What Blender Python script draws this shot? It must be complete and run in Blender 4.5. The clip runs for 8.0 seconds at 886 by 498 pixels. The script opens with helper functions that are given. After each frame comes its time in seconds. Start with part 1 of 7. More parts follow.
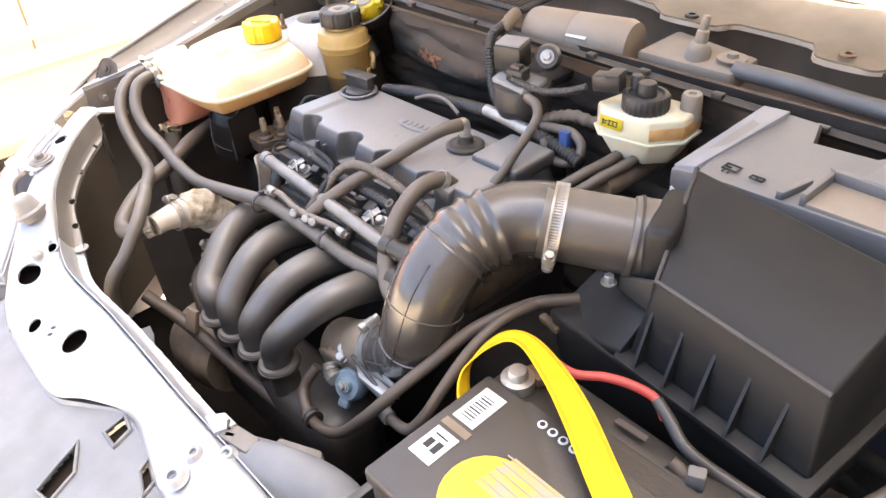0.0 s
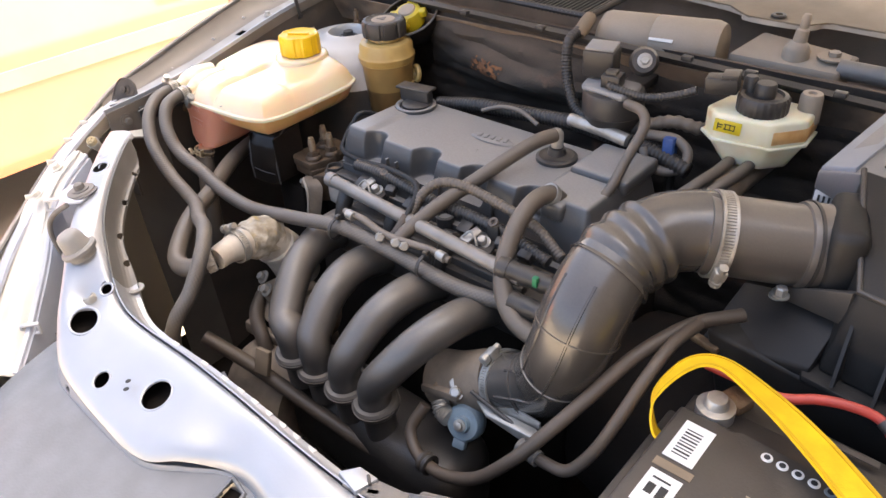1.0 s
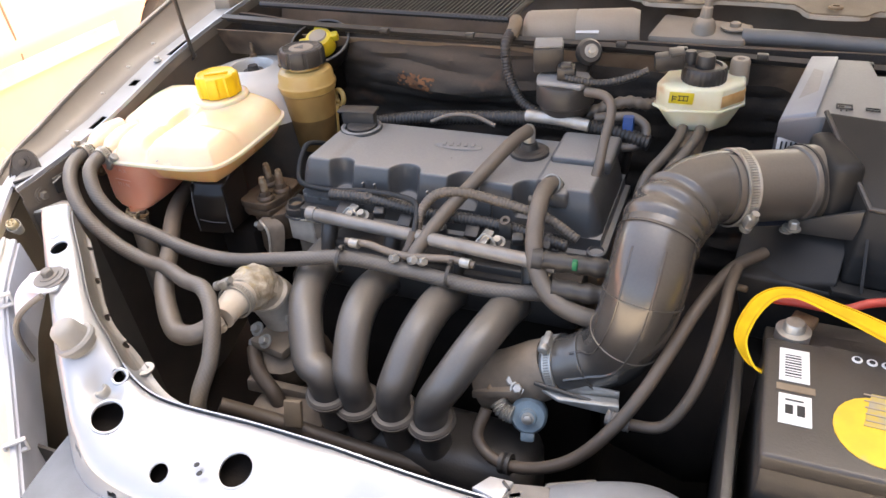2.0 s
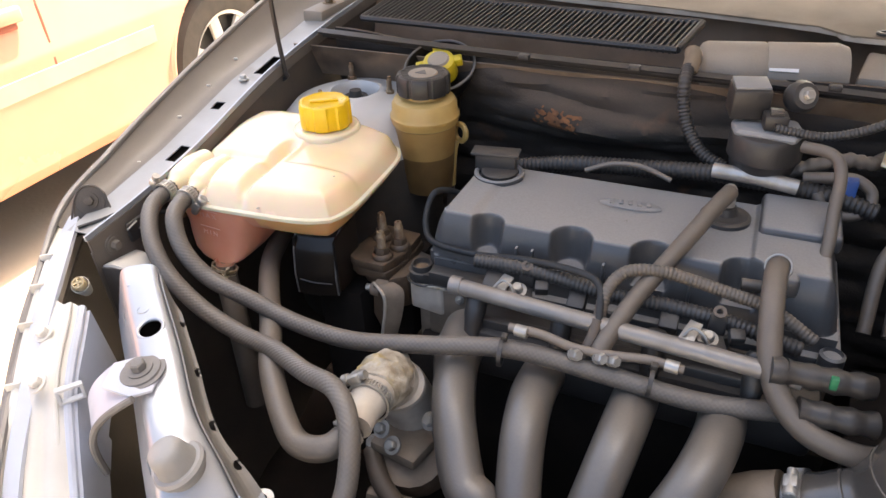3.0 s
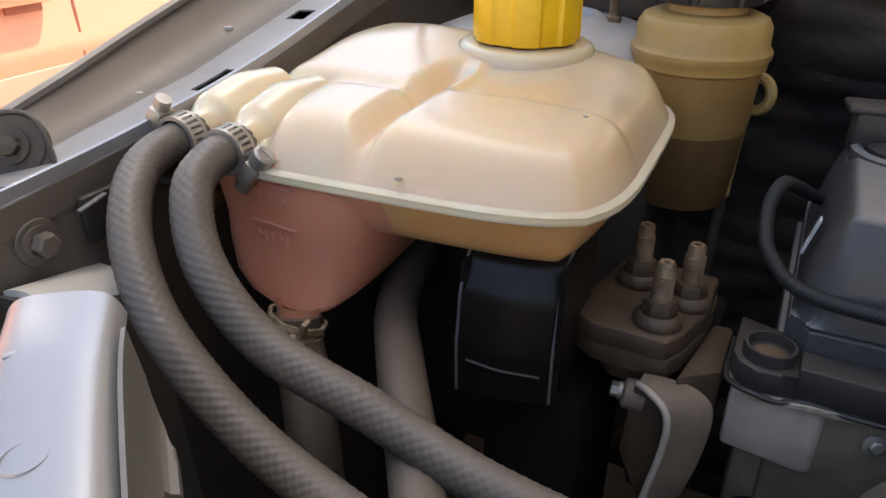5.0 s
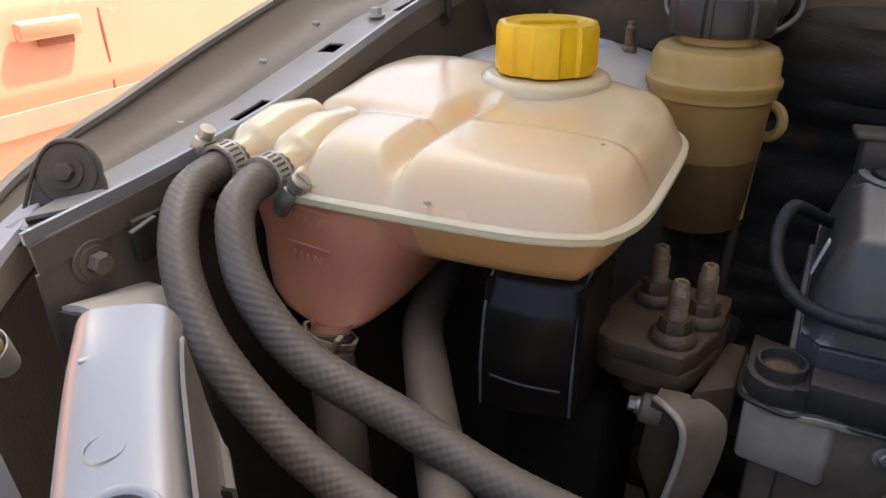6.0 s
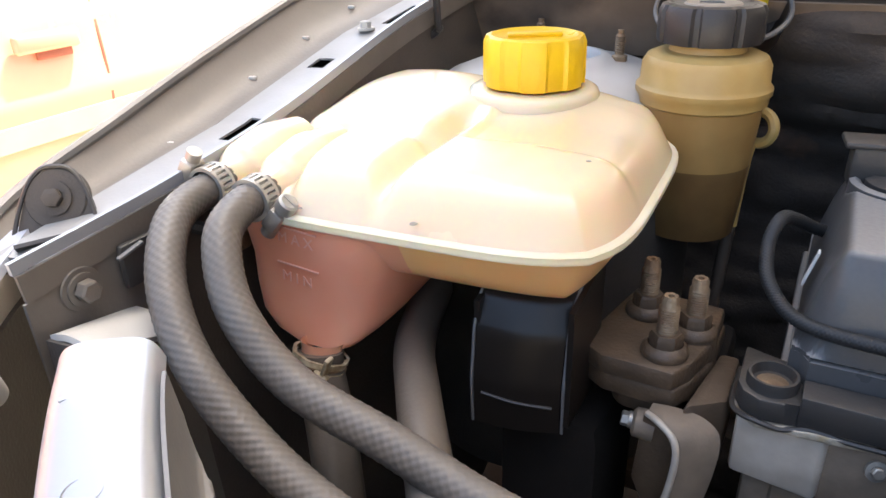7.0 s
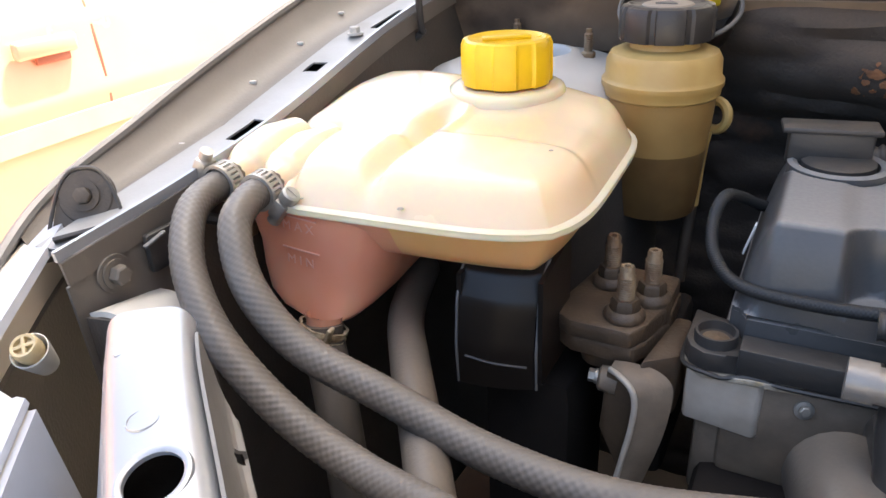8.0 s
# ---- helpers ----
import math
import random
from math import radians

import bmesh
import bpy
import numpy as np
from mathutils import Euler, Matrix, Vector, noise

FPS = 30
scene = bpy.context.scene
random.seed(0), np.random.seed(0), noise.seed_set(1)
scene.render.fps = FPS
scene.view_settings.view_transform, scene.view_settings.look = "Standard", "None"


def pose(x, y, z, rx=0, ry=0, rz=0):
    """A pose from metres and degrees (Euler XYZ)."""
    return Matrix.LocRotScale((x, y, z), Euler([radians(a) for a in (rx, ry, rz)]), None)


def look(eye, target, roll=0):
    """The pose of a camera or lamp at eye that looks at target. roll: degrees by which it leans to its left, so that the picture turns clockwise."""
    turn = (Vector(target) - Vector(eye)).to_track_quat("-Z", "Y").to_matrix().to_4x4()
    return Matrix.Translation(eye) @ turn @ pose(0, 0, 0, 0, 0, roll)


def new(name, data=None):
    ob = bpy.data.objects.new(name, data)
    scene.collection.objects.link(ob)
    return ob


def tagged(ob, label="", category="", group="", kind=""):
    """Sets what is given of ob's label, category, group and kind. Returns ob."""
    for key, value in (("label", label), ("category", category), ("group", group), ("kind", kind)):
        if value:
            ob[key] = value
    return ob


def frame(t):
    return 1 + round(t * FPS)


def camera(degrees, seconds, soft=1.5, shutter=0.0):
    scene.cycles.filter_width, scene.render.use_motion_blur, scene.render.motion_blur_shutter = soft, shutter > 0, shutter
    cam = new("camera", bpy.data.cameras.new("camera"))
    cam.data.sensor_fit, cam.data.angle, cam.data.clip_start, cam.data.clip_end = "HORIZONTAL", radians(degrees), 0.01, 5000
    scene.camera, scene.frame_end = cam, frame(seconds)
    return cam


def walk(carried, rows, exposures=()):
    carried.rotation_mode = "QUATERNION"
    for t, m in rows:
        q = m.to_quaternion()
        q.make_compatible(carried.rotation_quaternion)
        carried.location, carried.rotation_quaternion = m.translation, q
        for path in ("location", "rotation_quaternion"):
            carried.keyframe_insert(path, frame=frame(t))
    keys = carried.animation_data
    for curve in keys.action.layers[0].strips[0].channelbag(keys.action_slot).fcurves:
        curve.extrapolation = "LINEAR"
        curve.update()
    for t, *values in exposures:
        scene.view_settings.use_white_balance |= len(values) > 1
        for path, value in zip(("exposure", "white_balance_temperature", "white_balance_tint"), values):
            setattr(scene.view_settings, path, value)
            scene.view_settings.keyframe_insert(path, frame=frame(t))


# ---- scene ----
cam = camera(63.0, 8.0)
PATH = [
    (0, (0.5705, -0.4786, 1.3244), (-0.6735, 0.5666, 0.1582), -4.67),
    (0.5, (0.4996, -0.5426, 1.3096), (-0.6527, 0.6121, 0.1525), -2.96),
    (1, (0.3824, -0.5785, 1.2966), (-0.7544, 0.6159, 0.1648), -3.76),
    (1.2, (0.3014, -0.6292, 1.3082), (-0.6023, 0.7355, 0.1588), -2.05),
    (2.3, (0.1334, -0.7254, 1.3100), (-0.5422, 0.7888, 0.1915), -4.65),
    (2.5, (0.0801, -0.6941, 1.2986), (-0.5855, 0.8310, 0.1891), -4.15),
    (3, (-0.0689, -0.6107, 1.2726), (-0.7618, 0.9142, 0.1797), -2.45),
    (3.5, (-0.2281, -0.5362, 1.2221), (-0.8672, 1.0232, 0.1452), -4.96),
    (4, (-0.3371, -0.3991, 1.0726), (-1.0354, 1.1630, 0.0372), -4.16),
    (4.2, (-0.3618, -0.3641, 1.0370), (-1.0989, 1.1916, 0.0190), -3.57),
    (5.3, (-0.3833, -0.3201, 1.0065), (-1.1991, 1.2683, 0.1056), 0.92),
    (5.5, (-0.3804, -0.3282, 1.0075), (-1.2135, 1.2588, 0.1203), 0.42),
    (6, (-0.3776, -0.3405, 1.0146), (-1.2407, 1.2416, 0.1474), -0.28),
    (6.5, (-0.3744, -0.3294, 1.0198), (-1.2545, 1.2406, 0.1475), -1.98),
    (7, (-0.3724, -0.3325, 1.0228), (-1.2464, 1.2443, 0.1567), -1.58),
    (7.5, (-0.3695, -0.3416, 1.0248), (-1.2558, 1.2307, 0.1634), -2.09),
    (8, (-0.3416, -0.3736, 1.0401), (-1.2049, 1.1977, 0.1537), -3.08),
]

EXPOSURES = [(0.0, 3.26, 6900, 9), (0.5, 2.80, 6900, 9), (1.0, 2.57, 6900, 9), (2.5, 2.77, 6900, 7), (3.5, 1.6, 6700, 8), (4.0, 1.42, 6600, 6), (5.5, 1.68, 6600, 6), (6.0, 1.55, 6800, 7), (6.4, 2.31, 6600, 5), (7.0, 2.55, 6500, 5), (8.0, 2.50, 6500, 5)]
walk(cam, [(t, look(eye, target, roll)) for t, eye, target, roll in PATH], EXPOSURES)

# ---- light ----
world = bpy.data.worlds.new("sky")
scene.world = world
world.use_nodes = True
wn = world.node_tree
sky = wn.nodes.new("ShaderNodeTexSky")
sky.sky_type, sky.sun_disc = "NISHITA", False
sky.sun_elevation, sky.sun_rotation = radians(62), radians(12)
sky.air_density, sky.dust_density = 0.7, 6.0
wn.links.new(sky.outputs[0], wn.nodes["Background"].inputs[0])
wn.nodes["Background"].inputs[1].default_value = 0.15
sun_data = bpy.data.lights.new("sun", "SUN")
sun_data.energy, sun_data.angle, sun_data.color = 4.5, radians(0.8), (1.0, 0.95, 0.86)
sun = new("sun", sun_data)
sun.matrix_world = look((1.0, 4.6, 8.8), (0, 0, 0))

# ---- materials ----


def mk(name, c1, c2=None, rough=0.5, metal=0.0, scale=30.0, bump=0.15, dust=0.0, dustcol=(0.30, 0.25, 0.19),
       fine=400.0, spec=0.5, sss=0.0, ssr=(0.02, 0.012, 0.006), coat=0.0, trans=0.0, stain=None, stain_at=0.62, low=-0.15):
    """A surface with blotches, fine grain, optional dust on upward faces that also paints in their top light, and
    stains.
    """
    m = bpy.data.materials.new(name)
    m.use_nodes = True
    nt = m.node_tree
    b = nt.nodes["Principled BSDF"]
    N, L = nt.nodes.new, nt.links.new
    co = N("ShaderNodeTexCoord")
    big, small = N("ShaderNodeTexNoise"), N("ShaderNodeTexNoise")
    big.inputs["Scale"].default_value, big.inputs["Detail"].default_value = scale, 6
    small.inputs["Scale"].default_value, small.inputs["Detail"].default_value = fine, 3
    for t in (big, small):
        L(co.outputs["Object"], t.inputs["Vector"])
    c2 = c2 or tuple(v * 0.7 for v in c1)
    mix = N("ShaderNodeMix")
    mix.data_type = "RGBA"
    ramp = N("ShaderNodeValToRGB")
    ramp.color_ramp.elements[0].position, ramp.color_ramp.elements[1].position = 0.35, 0.65
    L(big.outputs["Fac"], ramp.inputs["Fac"])
    L(ramp.outputs["Color"], mix.inputs["Factor"])
    mix.inputs["A"].default_value, mix.inputs["B"].default_value = (*c1, 1), (*c2, 1)
    col = mix.outputs["Result"]
    if stain:
        sn = N("ShaderNodeTexNoise")
        sn.inputs["Scale"].default_value, sn.inputs["Detail"].default_value = scale * 0.45, 8
        L(co.outputs["Object"], sn.inputs["Vector"])
        sr = N("ShaderNodeValToRGB")
        sr.color_ramp.elements[0].position, sr.color_ramp.elements[1].position = stain_at, stain_at + 0.1
        L(sn.outputs["Fac"], sr.inputs["Fac"])
        sm = N("ShaderNodeMix")
        sm.data_type = "RGBA"
        L(sr.outputs["Color"], sm.inputs["Factor"])
        L(col, sm.inputs["A"])
        sm.inputs["B"].default_value = (*stain, 1)
        col = sm.outputs["Result"]
    if dust > 0:
        # dust follows the normal's z; steep falloff also puts top-lit contrast into colour
        geo, sep, mul = N("ShaderNodeNewGeometry"), N("ShaderNodeSeparateXYZ"), N("ShaderNodeMapRange")
        L(geo.outputs["Normal"], sep.inputs[0])
        L(sep.outputs["Z"], mul.inputs["Value"])
        mul.inputs["From Min"].default_value, mul.inputs["From Max"].default_value = low, 1.0
        mul.inputs["To Min"].default_value, mul.inputs["To Max"].default_value = dust * 0.15, dust
        dm, dx = N("ShaderNodeMath"), N("ShaderNodeMix")
        dm.operation, dx.data_type = "MULTIPLY", "RGBA"
        rr = N("ShaderNodeMapRange")
        rr.inputs["From Min"].default_value, rr.inputs["From Max"].default_value = 0.25, 0.7
        rr.inputs["To Min"].default_value = 0.84
        L(small.outputs["Fac"], rr.inputs["Value"])
        L(mul.outputs["Result"], dm.inputs[0])
        L(rr.outputs["Result"], dm.inputs[1])
        L(dm.outputs[0], dx.inputs["Factor"])
        L(col, dx.inputs["A"])
        dx.inputs["B"].default_value = (*dustcol, 1)
        col = dx.outputs["Result"]
    L(col, b.inputs["Base Color"])
    ro = N("ShaderNodeMapRange")
    ro.inputs["To Min"].default_value, ro.inputs["To Max"].default_value = max(rough - 0.13, 0.03), min(rough + 0.13, 1)
    L(big.outputs["Fac"], ro.inputs["Value"])
    L(ro.outputs["Result"], b.inputs["Roughness"])
    b.inputs["Metallic"].default_value = metal
    b.inputs["Specular IOR Level"].default_value = spec
    b.inputs["Coat Weight"].default_value, b.inputs["Coat Roughness"].default_value = coat, 0.22
    b.inputs["Transmission Weight"].default_value = trans
    if sss:
        b.inputs["Subsurface Weight"].default_value = sss
        b.inputs["Subsurface Radius"].default_value = ssr
        b.inputs["Subsurface Scale"].default_value = 1.0
    if bump:
        bp, ad = N("ShaderNodeBump"), N("ShaderNodeMath")
        ad.operation = "ADD"
        L(big.outputs["Fac"], ad.inputs[0])
        L(small.outputs["Fac"], ad.inputs[1])
        L(ad.outputs[0], bp.inputs["Height"])
        bp.inputs["Strength"].default_value, bp.inputs["Distance"].default_value = bump, 0.002
        L(bp.outputs[0], b.inputs["Normal"])
    return m


TANK = mk("cream_tank_plastic", (0.96, 0.76, 0.51), (0.95, 0.66, 0.39), 0.25, scale=5, bump=0.03, spec=0.7, coat=0.75, sss=0.45, ssr=(0.045, 0.016, 0.004))
COOLANT = mk("pink_coolant_plastic", (0.88, 0.40, 0.26), (0.84, 0.31, 0.17), 0.32, scale=12, bump=0.02, sss=0.3, ssr=(0.03, 0.009, 0.004))
YELLOW = mk("yellow_cap", (0.95, 0.60, 0.008), (0.88, 0.52, 0.008), 0.33, scale=40, bump=0.1, dust=0.08)
YELLOW2 = mk("lemon_cap", (0.80, 0.62, 0.02), (0.66, 0.48, 0.02), 0.4, scale=40, bump=0.1, dust=0.2)
AMBER = mk("amber_reservoir", (0.60, 0.42, 0.15), (0.52, 0.33, 0.10), 0.35, scale=25, bump=0.05, dust=0.1)
AMBER_MID = mk("amber_half_full", (0.42, 0.265, 0.090), (0.34, 0.20, 0.065), 0.35, scale=25, bump=0.05, dust=0.08)
AMBER_DARK = mk("amber_full", (0.20, 0.115, 0.040), (0.14, 0.076, 0.027), 0.35, scale=25, bump=0.05, dust=0.1)
BLACK = mk("black_plastic", (0.022, 0.021, 0.020), (0.031, 0.028, 0.026), 0.42, scale=35, bump=0.12, dust=0.2, dustcol=(0.20, 0.165, 0.13))
BLACKGLOSS = mk("black_gloss_plastic", (0.014, 0.011, 0.009), (0.019, 0.014, 0.011), 0.36, spec=0.35, scale=5, bump=0.0, dust=0.05, dustcol=(0.2, 0.16, 0.12))
GREYBLACK = mk("grey_black_plastic", (0.030, 0.029, 0.029), (0.042, 0.039, 0.036), 0.42, scale=14, bump=0.1, dust=0.22, dustcol=(0.21, 0.17, 0.13), stain=(0.062, 0.055, 0.047), stain_at=0.6)
# dust only on flat tops: also holds the bright-top, dark-slope contrast of the light
COVER = mk("grey_valve_cover", (0.046, 0.047, 0.050), (0.037, 0.038, 0.040), 0.33, scale=16, bump=0.08, dust=0.9, dustcol=(0.335, 0.318, 0.295), low=0.6)
RUNNER = mk("dusty_intake_plastic", (0.050, 0.046, 0.042), (0.062, 0.056, 0.050), 0.36, scale=18, bump=0.06, spec=0.8, dust=0.34, low=0.1, dustcol=(0.36, 0.30, 0.235))
RUBBER = mk("dusty_rubber", (0.078, 0.067, 0.057), (0.110, 0.092, 0.076), 0.42, scale=40, bump=0.12, dust=0.44, dustcol=(0.40, 0.325, 0.25))
BRAID = mk("braided_rubber", (0.082, 0.073, 0.064), (0.062, 0.054, 0.047), 0.45, scale=30, bump=0.05, dust=0.32, dustcol=(0.39, 0.325, 0.255))
HOSE = mk("dusty_brown_hose", (0.066, 0.055, 0.045), (0.090, 0.073, 0.058), 0.45, scale=35, bump=0.12, dust=0.36, dustcol=(0.32, 0.26, 0.195))
PIPE = mk("brown_dusty_pipe", (0.056, 0.042, 0.031), (0.074, 0.055, 0.040), 0.5, scale=20, bump=0.1, dust=0.28, dustcol=(0.23, 0.175, 0.125))
STEEL = mk("zinc_steel", (0.52, 0.51, 0.48), (0.40, 0.37, 0.32), 0.42, metal=0.65, scale=60, bump=0.15, dust=0.2)
RUSTY = mk("rusty_bolt", (0.32, 0.24, 0.15), (0.22, 0.13, 0.07), 0.6, metal=0.6, scale=90, bump=0.4, dust=0.2)
ALU = mk("cast_aluminium", (0.66, 0.60, 0.51), (0.50, 0.44, 0.36), 0.48, metal=0.15, scale=45, bump=0.12, dust=0.35, dustcol=(0.46, 0.38, 0.285))
ALU_DIRTY = mk("dirty_cast_aluminium", (0.26, 0.205, 0.15), (0.17, 0.132, 0.096), 0.62, metal=0.1, scale=45, bump=0.15, dust=0.4, dustcol=(0.30, 0.225, 0.155))
PAINT = mk("silver_car_paint", (0.45, 0.468, 0.495), (0.39, 0.405, 0.43), 0.33, metal=0.45, scale=9, bump=0.03, dust=0.2, dustcol=(0.48, 0.44, 0.39), coat=0.15, stain=(0.40, 0.37, 0.33), stain_at=0.68)
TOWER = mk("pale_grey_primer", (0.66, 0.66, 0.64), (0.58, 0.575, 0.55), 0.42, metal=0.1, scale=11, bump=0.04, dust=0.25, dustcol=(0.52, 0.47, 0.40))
# dusty silver, darkened further for shade on the front panel's inner wall
PAINT_DIRTY_SHADED = mk("dusty_shaded_silver_paint", (0.20, 0.19, 0.178), (0.15, 0.14, 0.128), 0.5, metal=0.2, scale=14, bump=0.08, dust=0.4, dustcol=(0.28, 0.25, 0.215))
RAIL = mk("dusty_pale_rail", (0.36, 0.355, 0.345), (0.29, 0.28, 0.262), 0.42, metal=0.2, scale=16, bump=0.06, dust=0.3, dustcol=(0.42, 0.375, 0.315), stain=(0.25, 0.22, 0.185), stain_at=0.6)
FUEL_PIPE = mk("dusty_silver_pipe", (0.25, 0.238, 0.222), (0.19, 0.176, 0.16), 0.40, metal=0.35, scale=40, bump=0.08, dust=0.3, dustcol=(0.42, 0.35, 0.28))
TAN = mk("dusty_tan_sheet", (0.235, 0.175, 0.115), (0.17, 0.125, 0.08), 0.7, scale=18, bump=0.15, dust=0.35, dustcol=(0.30, 0.235, 0.16), stain=(0.10, 0.072, 0.048), stain_at=0.6)
TANEDGE = mk("pale_tan_edge", (0.50, 0.43, 0.34), (0.40, 0.33, 0.25), 0.6, scale=30, bump=0.1, dust=0.3, dustcol=(0.5, 0.39, 0.27))
FELT = mk("black_felt", (0.024, 0.021, 0.018), (0.042, 0.033, 0.026), 0.9, scale=24, bump=0.6, dust=0.5, dustcol=(0.21, 0.15, 0.10), stain=(0.13, 0.065, 0.035), stain_at=0.64, low=0.15)
DUSTGREY = mk("dusty_grey_plastic", (0.27, 0.225, 0.172), (0.20, 0.162, 0.120), 0.6, scale=14, bump=0.12, dust=0.6, dustcol=(0.48, 0.395, 0.30), stain=(0.13, 0.095, 0.065), stain_at=0.6)
COWL = mk("dusty_brown_cowl", (0.24, 0.17, 0.115), (0.15, 0.105, 0.07), 0.8, scale=16, bump=0.25, dust=0.35, dustcol=(0.42, 0.31, 0.21), stain=(0.07, 0.05, 0.036), stain_at=0.58)
FUSE = mk("grey_fusebox_plastic", (0.13, 0.13, 0.132), (0.105, 0.105, 0.106), 0.45, scale=14, bump=0.1, dust=0.6, dustcol=(0.34, 0.315, 0.285))
NAVY = mk("dark_blue_plastic", (0.025, 0.03, 0.045), (0.02, 0.024, 0.035), 0.45, scale=30, bump=0.1, dust=0.2)
WHITEPL = mk("white_brake_plastic", (0.88, 0.82, 0.62), (0.82, 0.72, 0.47), 0.38, scale=30, bump=0.05, sss=0.3, ssr=(0.02, 0.012, 0.005), stain=(0.66, 0.36, 0.12), stain_at=0.60)
STAINED = mk("fluid_stained_plastic", (0.72, 0.44, 0.18), (0.60, 0.31, 0.10), 0.4, scale=60, bump=0.05)
PALEFUSE = mk("pale_bluish_plastic", (0.27, 0.285, 0.31), (0.22, 0.232, 0.25), 0.4, scale=14, bump=0.05, dust=0.4, dustcol=(0.40, 0.385, 0.36))
LABEL = mk("white_label", (0.78, 0.77, 0.74), (0.66, 0.65, 0.62), 0.5, scale=40, bump=0.03)
YLABEL = mk("yellow_label", (0.78, 0.50, 0.02), (0.70, 0.44, 0.02), 0.45, scale=60, bump=0.05, dust=0.1, stain=(0.35, 0.31, 0.22), stain_at=0.56)
GREYLABEL = mk("worn_grey_label", (0.34, 0.31, 0.24), (0.5, 0.36, 0.06), 0.5, scale=70, bump=0.05)
STRAP = mk("yellow_webbing", (0.86, 0.55, 0.005), (0.76, 0.46, 0.005), 0.75, scale=60, bump=0.2, fine=900)
STRAP_EDGE = mk("yellow_webbing_edge", (0.70, 0.42, 0.005), (0.60, 0.36, 0.005), 0.8, scale=60, bump=0.2, fine=900)
RED = mk("red_cable", (0.55, 0.05, 0.035), (0.42, 0.04, 0.03), 0.45, scale=60, bump=0.1, dust=0.15)
BLUE = mk("blue_plug", (0.02, 0.09, 0.32), (0.02, 0.07, 0.25), 0.45, scale=60, bump=0.1, dust=0.15)
PALEBLUE = mk("pale_blue_plastic", (0.22, 0.31, 0.37), (0.16, 0.22, 0.26), 0.45, scale=60, bump=0.1, dust=0.2)
GREEN = mk("green_clip", (0.03, 0.22, 0.09), (0.02, 0.16, 0.07), 0.5, scale=60, bump=0.05)
INK = mk("black_ink", (0.02, 0.02, 0.02), (0.03, 0.03, 0.03), 0.6, bump=0)
CARRED = mk("red_car_paint", (0.76, 0.345, 0.23), (0.72, 0.315, 0.205), 0.25, scale=3, bump=0.0, coat=0.6, dust=0.1, dustcol=(0.6, 0.38, 0.24))
MOULD = mk("warm_grey_moulding", (0.47, 0.385, 0.29), (0.42, 0.34, 0.255), 0.5, scale=8, bump=0.05)
GLASS = mk("dusty_glass", (0.10, 0.10, 0.095), (0.16, 0.14, 0.115), 0.22, scale=6, bump=0.02, dust=0.3)
TYRE = mk("tyre_rubber", (0.03, 0.028, 0.026), (0.05, 0.045, 0.04), 0.85, scale=30, bump=0.3, dust=0.3)
GROUND = mk("dry_sandy_ground", (0.50, 0.40, 0.29), (0.43, 0.335, 0.235), 0.95, scale=1.2, bump=0.6, fine=60)
# near-black that puts shade into deep and hidden parts of the bay
SHADEBLACK = mk("shade_black", (0.015, 0.012, 0.010), (0.024, 0.019, 0.015), 0.9, scale=20, bump=0.15, spec=0.2)
LENS = mk("headlamp_plastic", (0.55, 0.56, 0.57), (0.48, 0.49, 0.50), 0.3, scale=8, bump=0.02, coat=0.3, dust=0.2)
SEAL = mk("grey_rubber_seal", (0.16, 0.155, 0.15), (0.12, 0.115, 0.11), 0.7, scale=30, bump=0.2, dust=0.3)
SEAMPL = mk("pale_seam_plastic", (0.95, 0.80, 0.57), (0.92, 0.70, 0.44), 0.36, scale=30, bump=0.12, sss=0.3, ssr=(0.03, 0.012, 0.004))
MARK = mk("faint_moulded_mark", (0.89, 0.49, 0.37), (0.85, 0.42, 0.30), 0.45, scale=40, bump=0.05)
# orange base colour carries the light that passes through the tank walls
TANK_LOW = mk("tank_plastic_orange_glow", (0.99, 0.57, 0.27), (0.98, 0.49, 0.19), 0.30, scale=14, bump=0.02, coat=0.3, sss=0.4, ssr=(0.04, 0.014, 0.004))
BUFFER = mk("pale_grey_rubber", (0.25, 0.25, 0.245), (0.20, 0.195, 0.19), 0.55, scale=25, bump=0.12, dust=0.3, dustcol=(0.42, 0.37, 0.31))
BUMPER = mk("pale_grey_bumper", (0.165, 0.174, 0.188), (0.135, 0.142, 0.153), 0.55, scale=25, bump=0.12, dust=0.15, dustcol=(0.30, 0.28, 0.26))
CLAMP = mk("rusty_cream_clamp", (0.62, 0.54, 0.38), (0.30, 0.22, 0.12), 0.5, metal=0.35, scale=160, bump=0.3, dust=0.2)
ELBOW = mk("polished_black_rubber", (0.034, 0.032, 0.030), (0.050, 0.046, 0.042), 0.23, scale=14, bump=0.05, spec=0.9, dust=0.20, dustcol=(0.30, 0.255, 0.205), low=0.0)
FOIL = mk("crumpled_foil", (0.62, 0.58, 0.52), (0.48, 0.43, 0.36), 0.42, metal=0.5, scale=60, bump=0.6)
CRUST = mk("crusty_sealant", (0.56, 0.50, 0.40), (0.27, 0.215, 0.14), 0.5, scale=70, bump=0.5, metal=0.1, dust=0.1, stain=(0.46, 0.33, 0.10), stain_at=0.55)
WALL = mk("blocker_grey", (0.20, 0.185, 0.165), (0.16, 0.148, 0.13), 0.9, scale=3, bump=0.3, fine=80)
AIRBOX = mk("black_airbox_plastic", (0.013, 0.013, 0.013), (0.021, 0.020, 0.019), 0.50, scale=11, bump=0.1, spec=0.3, dust=0.04, dustcol=(0.20, 0.17, 0.14), stain=(0.046, 0.042, 0.037), stain_at=0.55)
